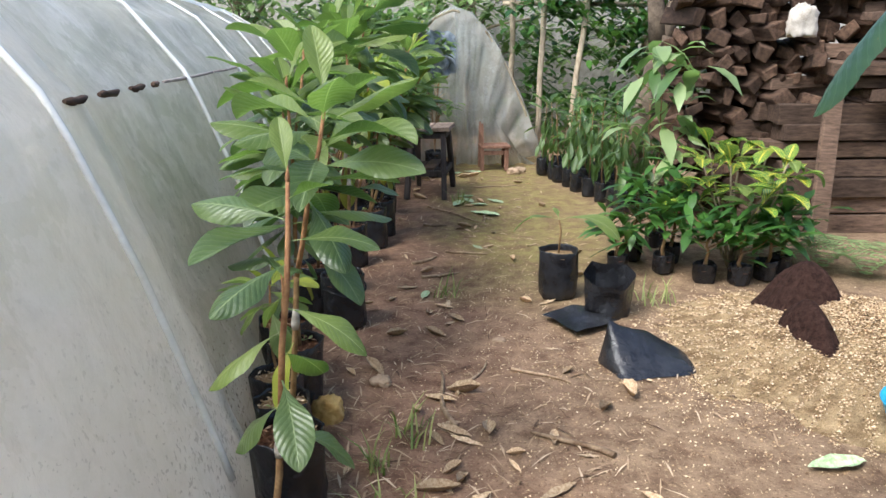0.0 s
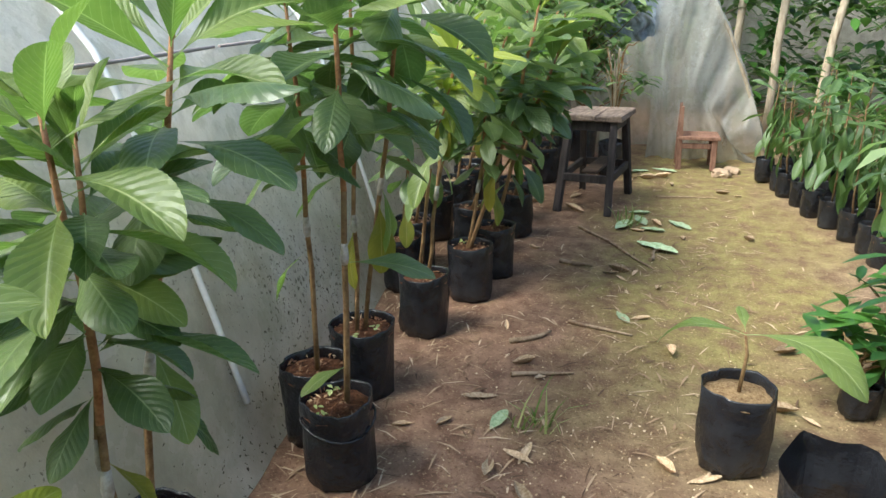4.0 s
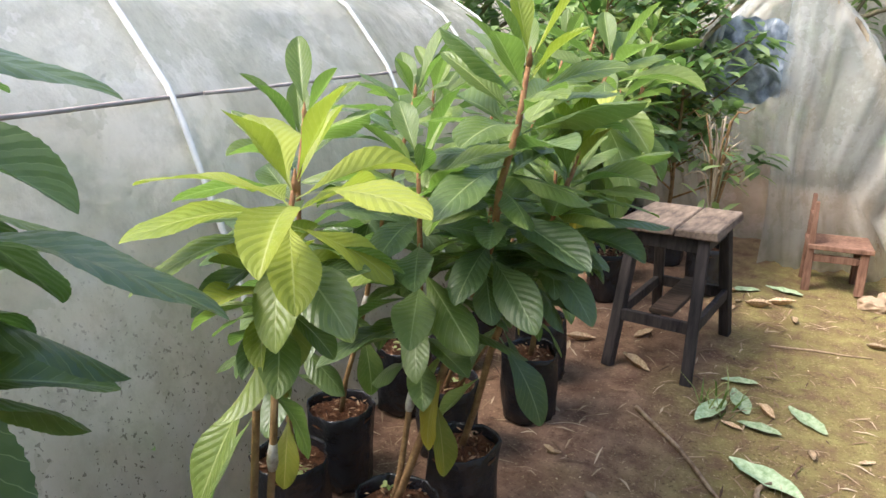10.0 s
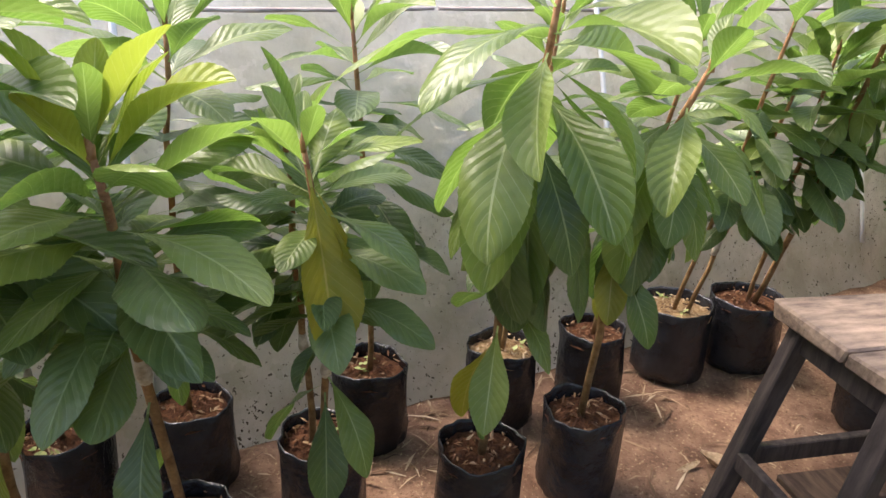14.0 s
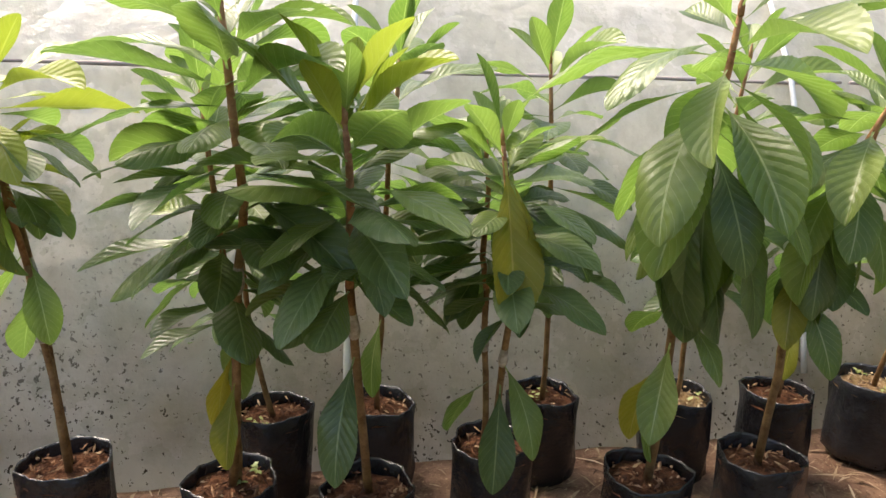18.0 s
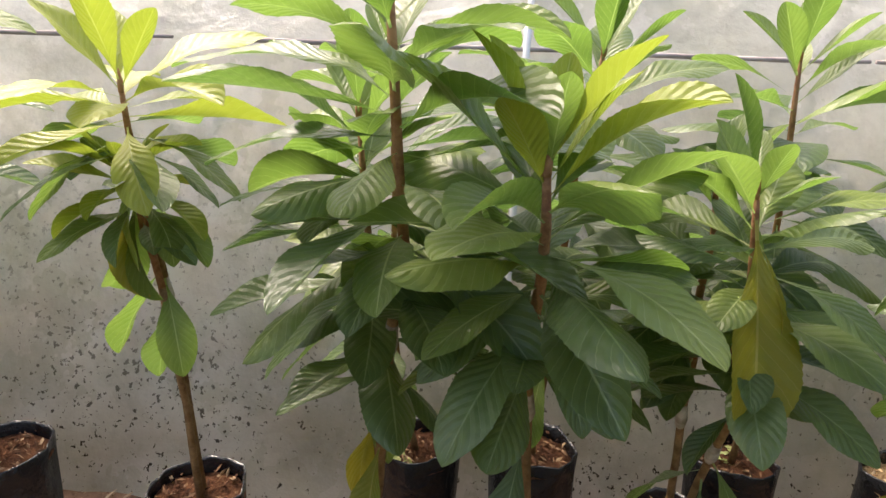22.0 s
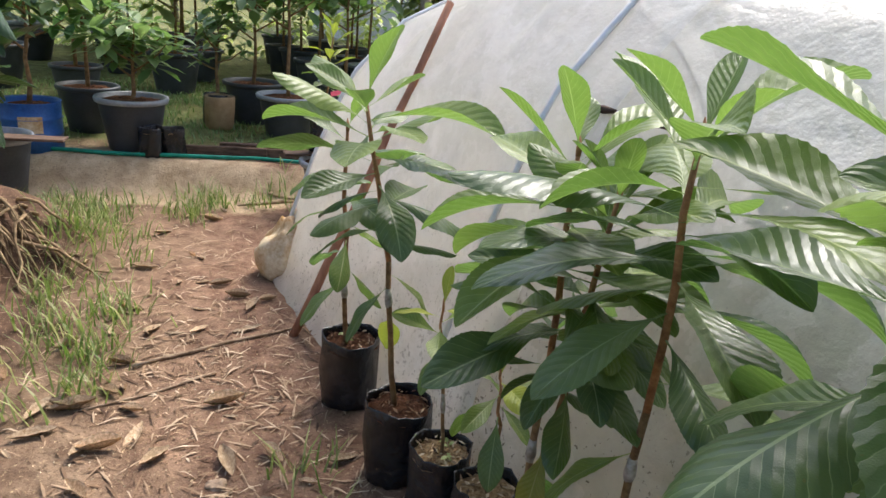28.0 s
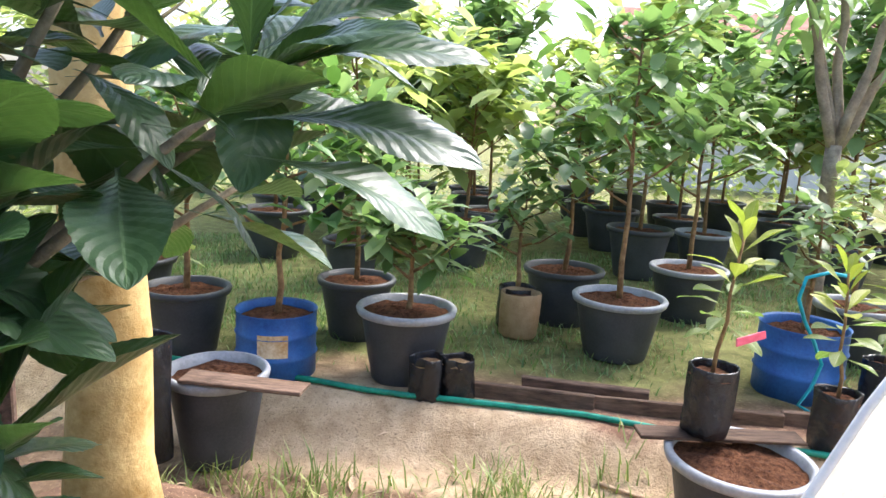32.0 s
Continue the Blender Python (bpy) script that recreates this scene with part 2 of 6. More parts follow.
# hoop pipe, with the sun's glint along the film ridge put into its white
M_HOOP = plain("glint_white_pipe", (0.66, 0.65, 0.6), (0.84, 0.83, 0.79), 6, 0.25, 0.4, 0.1)
M_DRY = plain("dry_leaf", (0.3, 0.19, 0.1), (0.64, 0.49, 0.32), 14, 0.8, 0.2, 0.4, 90, random_by=0.7)
M_FALLEN = plain("fallen_pale_leaf", (0.22, 0.32, 0.14), (0.5, 0.58, 0.36), 14, 0.6, 0.3, 0.3, 90, random_by=0.4)
M_STICK = plain("dry_stick", (0.16, 0.1, 0.06), (0.42, 0.31, 0.2), 20, 0.9, 0.15, 0.6, 100, random_by=0.4)
M_STAINED = plain("stained_film", (0.42, 0.22, 0.06), (0.82, 0.7, 0.48), 5, 0.5, 0.4, 0.4, 60)
M_TANBAG = plain("tan_woven_bag", (0.28, 0.17, 0.08), (0.44, 0.3, 0.16), 12, 0.85, 0.2, 0.5, 140)
M_STONE = plain("stone", (0.28, 0.19, 0.12), (0.5, 0.37, 0.25), 9, 0.9, 0.2, 0.8, 60)
M_SACK = plain("white_woven_sack", (0.34, 0.29, 0.23), (0.66, 0.61, 0.53), 7, 0.8, 0.2, 0.5, 160)
M_HOSE = plain("green_hose", (0.0, 0.14, 0.09), (0.01, 0.27, 0.18), 20, 0.4, 0.4, 0.1)
M_PINK = plain("pink_tag", (0.75, 0.1, 0.15), (0.9, 0.18, 0.25), 20, 0.5, 0.3, 0.1)
M_BOWL = plain("turquoise_bowl", (0.02, 0.25, 0.45), (0.04, 0.38, 0.6), 9, 0.4, 0.5, 0.1)
M_ROOT = plain("dry_root", (0.12, 0.075, 0.04), (0.4, 0.29, 0.16), 20, 0.9, 0.15, 0.6, 90, random_by=0.3)
M_FLAKE, n, l, b = mat("husk_flake", 0.7, 0.25)
l.new(ramp(n, l, n.new("ShaderNodeNewGeometry").outputs["Random Per Island"], [(0.0, (0.09, 0.05, 0.028)), (0.25, (0.3, 0.19, 0.1)), (0.6, (0.55, 0.4, 0.23)), (1.0, (0.78, 0.63, 0.42))]), b.inputs["Base Color"])
M_CRUMB, n, l, b = mat("bark_crumb", 0.85, 0.2)
l.new(ramp(n, l, n.new("ShaderNodeNewGeometry").outputs["Random Per Island"], [(0.0, (0.05, 0.022, 0.012)), (0.4, (0.16, 0.075, 0.04)), (0.8, (0.34, 0.2, 0.11)), (1.0, (0.5, 0.36, 0.22))]), b.inputs["Base Color"])
M_BRICK = plain("old_brick", (0.2, 0.09, 0.06), (0.42, 0.24, 0.17), 10, 0.92, 0.15, 0.7, 60, random_by=0.6)
M_MORTAR = plain("mortar", (0.3, 0.28, 0.25), (0.5, 0.47, 0.42), 10, 0.95, 0.1, 0.7, 60)
M_ROOF = plain("clay_roof", (0.2, 0.1, 0.07), (0.36, 0.2, 0.14), 6, 0.9, 0.15, 0.5, 40)
M_PLASTER = plain("far_plaster", (0.5, 0.47, 0.42), (0.68, 0.65, 0.58), 2, 0.9, 0.2, 0.3, 30)


def sheet_mat(name, clear=0.12, tint=(0.62, 0.66, 0.63), speck=1.0, stain=(0.3, 0.31, 0.25), glow=0.56, dirt=1.0):
    """Clouded greenhouse film: gloss outside, light through it, algae, dust and mud specks."""
    m, n, l, b = mat(name, 0.24, 0.85)
    co = n.new("ShaderNodeTexCoord").outputs["Object"]
    sp = n.new("ShaderNodeSeparateXYZ")
    l.new(co, sp.inputs[0])
    cloud = ntex(n, l, 1.6, 6.0, 0.62, co)
    c = ramp(n, l, cloud, [(0.35, stain), (0.6, tint), (0.75, tuple(min(1, v * 1.2) for v in tint))])
    low = mathn(n, l, "MULTIPLY", mathn(n, l, "SUBTRACT", 1.0, sp.outputs[2], True), 1.1, True)
    mud = mathn(n, l, "MULTIPLY", mathn(n, l, "GREATER_THAN", mathn(n, l, "ADD", ntex(n, l, 62.0, 3.0, 0.6, co), mathn(n, l, "MULTIPLY", mathn(n, l, "SUBTRACT", cloud, 0.5), 0.35)), 0.64), mathn(n, l, "MULTIPLY", low, speck))
    c = mixc(n, l, mathn(n, l, "MULTIPLY", mathn(n, l, "GREATER_THAN", ntex(n, l, 2.3, 5.0, 0.7, co), 0.52), 0.3 * dirt), c, (0.5, 0.52, 0.38))
    blot = mathn(n, l, "MULTIPLY", mathn(n, l, "SUBTRACT", ntex(n, l, 6.5, 8.0, 0.75, co), 0.46), 5.0, True)
    c = mixc(n, l, mathn(n, l, "MULTIPLY", blot, 0.5 * dirt), c, (0.47, 0.47, 0.38))
    c = mixc(n, l, mathn(n, l, "MULTIPLY", low, mathn(n, l, "MULTIPLY", ntex(n, l, 3.0, 4.0, 0.6, co), 0.95 * dirt)), c, (0.23, 0.21, 0.145))
    c = mixc(n, l, mud, c, (0.055, 0.045, 0.03))
    l.new(c, b.inputs["Base Color"])
    crease = mathn(n, l, "ABSOLUTE", mathn(n, l, "SUBTRACT", ntex(n, l, 2.6, 3.0, 0.5, co), 0.5))
    crease = mathn(n, l, "MINIMUM", mathn(n, l, "MULTIPLY", crease, 14.0), 1.0)
    bump(n, l, b, mathn(n, l, "ADD", ntex(n, l, 7.0, 6.0, 0.65, co), mathn(n, l, "MULTIPLY", crease, 0.18)), 0.6, 0.035)
    tr = n.new("ShaderNodeBsdfTranslucent")
    l.new(c, tr.inputs[0])
    tp = n.new("ShaderNodeBsdfTransparent")
    m1, m2 = n.new("ShaderNodeMixShader"), n.new("ShaderNodeMixShader")
    m1.inputs[0].default_value = glow
    l.new(b.outputs[0], m1.inputs[1])
    l.new(tr.outputs[0], m1.inputs[2])
    l.new(mathn(n, l, "MULTIPLY", mathn(n, l, "SUBTRACT", 1.0, mud), clear), m2.inputs[0])
    l.new(m1.outputs[0], m2.inputs[1])
    l.new(tp.outputs[0], m2.inputs[2])
    l.new(m2.outputs[0], n["Material Output"].inputs[0])
    return m


M_SHEET = sheet_mat("greenhouse_film", 0.14, (0.96, 0.94, 0.88), 1.0, (0.74, 0.72, 0.61))
# near-end film: sunlight coming through is put into a whiter, cleaner colour
M_ENDSHEET = sheet_mat("backlit_end_sheet", 0.1, (0.98, 0.97, 0.93), 0.45, (0.9, 0.88, 0.8), 0.66, 0.4)
M_TENT = sheet_mat("tent_film", 0.52, (0.96, 0.96, 0.93), 0.3, (0.86, 0.84, 0.77))


def ground_mat():
    m, n, l, b = mat("packed_earth", 0.95, 0.12)
    co = n.new("ShaderNodeTexCoord").outputs["Object"]
    sp = n.new("ShaderNodeSeparateXYZ")
    l.new(co, sp.inputs[0])
    x, y = sp.outputs[0], sp.outputs[1]
    big, mid, fine = ntex(n, l, 1.3, 5.0, 0.6, co), ntex(n, l, 9.0, 5.0, 0.65, co), ntex(n, l, 90.0, 4.0, 0.7, co)
    red = ramp(n, l, mid, [(0.32, (0.13, 0.07, 0.045)), (0.68, (0.32, 0.195, 0.125))])
    tan = ramp(n, l, mid, [(0.32, (0.14, 0.09, 0.054)), (0.68, (0.32, 0.235, 0.145))])
    moss = ramp(n, l, mid, [(0.38, (0.18, 0.12, 0.06)), (0.5, (0.2, 0.165, 0.05)), (0.7, (0.25, 0.255, 0.06))])
    grass = ramp(n, l, mid, [(0.3, (0.04, 0.1, 0.015)), (0.7, (0.16, 0.26, 0.05))])

    def band(v, lo, hi, soft):
        wob = mathn(n, l, "ADD", v, mathn(n, l, "MULTIPLY", mathn(n, l, "SUBTRACT", big, 0.5), 1.2))
        a = mathn(n, l, "DIVIDE", mathn(n, l, "SUBTRACT", wob, lo), soft, True)
        c = mathn(n, l, "DIVIDE", mathn(n, l, "SUBTRACT", hi, wob), soft, True)
        return mathn(n, l, "MULTIPLY", a, c)
    c = mixc(n, l, mathn(n, l, "MULTIPLY", band(x, 0.0, 9.0, 0.6), 0.7), red, tan)
    c = mixc(n, l, mathn(n, l, "MULTIPLY", mathn(n, l, "MULTIPLY", band(x, -0.15, 1.3, 0.4), band(y, 3.2, 9.0, 1.2)), 0.65), c, moss)
    c = mixc(n, l, mathn(n, l, "MULTIPLY", band(y, -60.0, -1.7, 0.4), 0.55), c, grass)
    bank = ramp(n, l, mid, [(0.3, (0.4, 0.28, 0.16)), (0.7, (0.68, 0.52, 0.33))])
    c = mixc(n, l, mathn(n, l, "MULTIPLY", band(mathn(n, l, "ADD", y, mathn(n, l, "MULTIPLY", x, 0.17)), -1.62, -1.02, 0.14), 0.9), c, bank)
    # darker red-brown earth where x > 0.55 and y runs -1 to 2
    dark_earth = ramp(n, l, mid, [(0.32, (0.04, 0.022, 0.014)), (0.68, (0.15, 0.085, 0.055))])
    c = mixc(n, l, mathn(n, l, "MULTIPLY", mathn(n, l, "MULTIPLY", band(x, 0.55, 9.0, 0.35), band(y, -1.0, 2.0, 0.5)), 0.85), c, dark_earth)
    c = mixc(n, l, mathn(n, l, "MULTIPLY", mathn(n, l, "GREATER_THAN", fine, 0.62), 0.6), c, (0.5, 0.37, 0.21))
    c = mixc(n, l, mathn(n, l, "MULTIPLY", mathn(n, l, "LESS_THAN", fine, 0.4), 0.5), c, (0.05, 0.028, 0.015))
    l.new(c, b.inputs["Base Color"])
    bump(n, l, b, mathn(n, l, "ADD", mid, mathn(n, l, "MULTIPLY", fine, 0.5)), 0.7, 0.02)
    return m


M_GROUND = ground_mat()


# ---- building helpers ----
def obj(name, me, material, parent=None, label="", m=None, smooth=False):
    ob = new(name, me)
    if material and not me.materials:
        me.materials.append(material)
    if smooth:
        me.polygons.foreach_set("use_smooth", [True] * len(me.polygons))
    if parent:
        ob.parent = parent
    if m is not None:
        ob.matrix_basis = m
    if label:
        ob["label"] = label
    return ob


def mesh_of(name, bm):
    me = bpy.data.meshes.new(name)
    bm.to_mesh(me)
    bm.free()
    return me


def part(name, bm, material, parent=None, label="", m=None, smooth=False):
    return obj(name, mesh_of(name, bm), material, parent, label, m, smooth)


def thing(name, x=0, y=0, z=0, rz=0):
    ob = new(name)
    ob.matrix_basis = pose(x, y, z, 0, 0, rz)
    return ob


def tube(points, radii, sides=8, caps=True):
    """A bent tapering round bar through the points."""
    bm = bmesh.new()
    rings = []
    pts = [Vector(p) for p in points]
    for i, p in enumerate(pts):
        d = (pts[min(i + 1, len(pts) - 1)] - pts[max(i - 1, 0)]).normalized()
        a = d.cross(Vector((0.3, 0.9, 0.2))).normalized()
        b = d.cross(a)
        r = radii[i] if hasattr(radii, "__len__") else radii
        rings.append([bm.verts.new(p + r * (math.cos(k * 2 * math.pi / sides) * a + math.sin(k * 2 * math.pi / sides) * b)) for k in range(sides)])
    for r0, r1 in zip(rings, rings[1:]):
        for k in range(sides):
            bm.faces.new((r0[k], r0[(k + 1) % sides], r1[(k + 1) % sides], r1[k]))
    if caps:
        bm.faces.new(rings[0][::-1])
        bm.faces.new(rings[-1])
    for f in bm.faces:
        f.smooth = len(f.verts) == 4
    bmesh.ops.recalc_face_normals(bm, faces=bm.faces)
    return bm


def bent(p, q, n=6, sag=0.0, wob=0.0, seed=0):
    """Points from p to q, bowed and wavering."""
    r = random.Random(seed)
    p, q = Vector(p), Vector(q)
    out = []
    for i in range(n + 1):
        t = i / n
        v = p.lerp(q, t) + Vector((0, 0, -sag * math.sin(math.pi * t)))
        if 0 < i < n:
            v += Vector((r.uniform(-wob, wob), r.uniform(-wob, wob), r.uniform(-wob, wob) * 0.5))
        out.append(v)
    return out


def box(sx, sy, sz, bevel=0.004, wear=0.0, seed=0, taper=1.0):
    """A worn, bevelled board or block standing on z = 0 about its middle."""
    bm = bmesh.new()
    bmesh.ops.create_cube(bm, size=1.0)
    r = random.Random(seed)
    for v in bm.verts:
        k = taper if v.co.z > 0 else 1.0
        v.co = Vector((v.co.x * sx * k, v.co.y * sy * k, (v.co.z + 0.5) * sz))
        v.co += Vector([r.uniform(-wear, wear) for _ in range(3)])
    if bevel:
        bmesh.ops.bevel(bm, geom=bm.edges[:], offset=bevel, segments=1, affect="EDGES")
    return bm


def lathe(profile, sides=28, wob=0.0, seed=0, closed_bottom=True):
    """A round body from (radius, height) pairs, with folds of the size wob."""
    bm = bmesh.new()
    r = random.Random(seed)
    ph = [r.uniform(0, 6.3) for _ in range(6)]
    rings = []
    for j, (rad, z) in enumerate(profile):
        ring = []
        for k in range(sides):
            a = 2 * math.pi * k / sides
            w = wob * (math.sin(3 * a + ph[0] + z * 9) + 0.7 * math.sin(7 * a + ph[1] - z * 23) + 0.5 * math.sin(13 * a + ph[2] + z * 40))
            ring.append(bm.verts.new(((rad + w) * math.cos(a), (rad + w) * math.sin(a), z + wob * 0.6 * math.sin(2 * a + ph[3]) * (z > 0.02))))
        rings.append(ring)
    for r0, r1 in zip(rings, rings[1:]):
        for k in range(sides):
            bm.faces.new((r0[k], r0[(k + 1) % sides], r1[(k + 1) % sides], r1[k])).smooth = True
    if closed_bottom:
        bm.faces.new(rings[0][::-1])
    return bm


def disc(rad, height, dome=0.01, sides=24, rough=0.004, seed=0):
    """A mounded round patch of soil."""
    bm = bmesh.new()
    r = random.Random(seed)
    mid = bm.verts.new((0, 0, height + dome))
    last = None
    for j in range(1, 5):
        q = j / 4
        ring = [bm.verts.new((rad * q * math.cos(2 * math.pi * k / sides), rad * q * math.sin(2 * math.pi * k / sides), height + dome * (1 - q * q) + r.uniform(-rough, rough))) for k in range(sides)]
        for k in range(sides):
            if last is None:
                bm.faces.new((mid, ring[k], ring[(k + 1) % sides]))
            else:
                bm.faces.new((last[k], ring[k], ring[(k + 1) % sides], last[(k + 1) % sides]))
        last = ring
    return bm


def leaf_mesh(droop, fold, width=0.34, tone="mid", seed=0, nu=56, nv=8, ripple=0.0085, twist=0.0, curl=0.0):
    """A loquat leaf of length 1 along +y: short stalk, widest past the middle, pointed tip, toothed edge, swollen between its sunken veins."""
    r = random.Random(seed)
    ph, wv = r.uniform(0, 6), r.uniform(0.5, 1.4)
    V, F, U = [], [], []
    y = z = 0.0
    for i in range(nu + 1):
        t = i / nu
        a = -droop * (t ** 1.3)
        if i:
            y += math.cos(a) / nu
            z += math.sin(a) / nu
        s = max(0.0, (t - 0.09) / 0.91)
        w = max(0.009, width * 0.5 * math.sin(math.pi * s ** 1.38) ** 0.7 * min(1.0, s / 0.5) ** 0.35) if s > 0 else 0.009
        if t > 0.4 and i % 2:
            w *= 1.035
        if i == nu:
            w = 0.003
        tw = twist * t
        for j in range(nv + 1):
            v = j / nv * 2 - 1
            x = v * w
            p = (13 * t - 2.6 * abs(v)) % 1.0
            swell = 1 - abs(2 * p - 1) ** 1.8
            k = fold * abs(v) * w - curl * v * v * w + ripple * swell * abs(v) ** 0.5 * (1 - 0.55 * abs(v) ** 3) * min(1, w * 8) + 0.12 * v * w * math.sin(t * 9 * wv + ph + 2 * v) * abs(v)
            px, pz = x * math.cos(tw) - k * math.sin(tw), x * math.sin(tw) + k * math.cos(tw)
            V.append((px, y - math.sin(a) * pz, z + math.cos(a) * pz))
            U.append((t, 0.5 + v * 0.5))
    for i in range(nu):
        for j in range(nv):
            p = i * (nv + 1) + j
            F.append((p, p + 1, p + nv + 2, p + nv + 1))
    me = bpy.data.meshes.new("leaf")
    me.from_pydata(V, [], F)
    uv = me.uv_layers.new(name="uv")
    for poly in me.polygons:
        for li in poly.loop_indices:
            uv.data[li].uv = U[me.loops[li].vertex_index]
    me.polygons.foreach_set("use_smooth", [True] * len(F))
    me.materials.append(LEAF[tone])
    return me


LEAVES = {}
for tone in LEAF:
    LEAVES[tone] = [leaf_mesh(d, f, w, tone, i, twist=tw, curl=cu) for i, (d, f, w, tw, cu) in enumerate([(0.25, 0.35, 0.33, 0.1, 0.0), (0.65, 0.25, 0.35, -0.25, 0.15), (1.0, 0.2, 0.34, 0.25, 0.25), (1.4, 0.25, 0.36, -0.2, 0.2), (0.1, 0.5, 0.3, 0.2, 0.0), (1.8, 0.35, 0.33, 0.35, 0.3), (0.45, -0.1, 0.35, 0.3, 0.35), (0.8, 0.45, 0.31, -0.35, -0.1)])]
LEAVES["slim"] = [leaf_mesh(d, f, w, "slim", 40 + i, 20, 4, 0.003) for i, (d, f, w) in enumerate([(0.4, 0.4, 0.24), (0.8, 0.3, 0.26), (1.2, 0.3, 0.23), (0.2, 0.4, 0.25)])]


def leaf_at(parent, p, az, elev, length, tone="mid", form=1, roll=0.0, name="leaf", label=""):
    """One leaf from the point p of its plant, heading to the compass angle az and rising by elev degrees."""
    me = LEAVES[tone][form % len(LEAVES[tone])]
    a, e = radians(az), radians(elev)
    d = Vector((math.cos(a) * math.cos(e), math.sin(a) * math.cos(e), math.sin(e)))
    up = Vector((0, 0, 1)) if abs(elev) < 80 else Vector((-math.cos(a), -math.sin(a), 0.2))
    xa = d.cross(up).normalized()
    za = xa.cross(d)
    m = Matrix((xa, d, za)).transposed().to_4x4()
    ob = obj(name, me, None, parent, label, Matrix.Translation(p) @ m @ pose(0, 0, 0, 0, roll, 0) @ Matrix.Scale(length, 4))
    return ob


def bag_parts(root, rad=0.1, h=0.26, seed=0, husk=False, fold=0.0055):
    bag = part("bag", lathe([(rad * 0.86, 0.0), (rad * 0.97, 0.012), (rad, 0.05), (rad * 1.01, h * 0.5), (rad * 1.0, h * 0.85), (rad * 1.02, h), (rad * 1.0, h + 0.004), (rad * 0.97, h - 0.004), (rad * 0.96, h - 0.05)], 30, fold, seed), M_BAG, root)
    part("soil", disc(rad * 0.98, h - 0.032, 0.012, 22, 0.005, seed), M_SOILHUSK if husk else M_SOIL, root)
    return bag


HABIT = {  # leaf count, first leaf's share of the stem, length, rise at the bottom and the top, forms, tones from the bottom up
    "dense": (54, 0.47, 0.255, -6, 62, (1, 1, 0, 6, 7), ("dark", "dark", "dark", "mid", "dark", "mid", "mid", "mid", "young")),
    "bushy": (40, 0.48, 0.235, -12, 58, (1, 1, 7, 6, 0), ("dark", "dark", "dark", "mid", "dark", "mid", "mid")),
    "broad": (42, 0.52, 0.29, -66, 48, (1, 1, 6, 2, 7), ("dark", "dark", "mid", "mid", "mid", "mid", "mid")),
    "ribbed": (26, 0.56, 0.28, -8, 50, (1, 1, 0, 7, 6), ("dark", "dark", "dark", "mid", "mid", "mid")),
    "thin": (26, 0.52, 0.275, -16, 46, (1, 1, 0, 7, 6), ("dark", "dark", "dark", "mid", "dark", "mid")),
    "rosette": (24, 0.78, 0.26, -14, 60, (1, 0, 7, 1), ("dark", "mid", "young", "young", "young")),
    "seedling": (8, 0.72, 0.15, -15, 55, (1, 0, 4), ("mid", "mid", "young")),
    "sparse": (12, 0.42, 0.22, -30, 45, (1, 2, 6), ("dark", "mid", "dark", "mid")),
}


def along(pts, q):
    """The point at the share q of a bent line."""
    seg = max(0.0, min(0.9999, q)) * (len(pts) - 1)
    i = int(seg)
    return pts[i].lerp(pts[i + 1], seg - i)


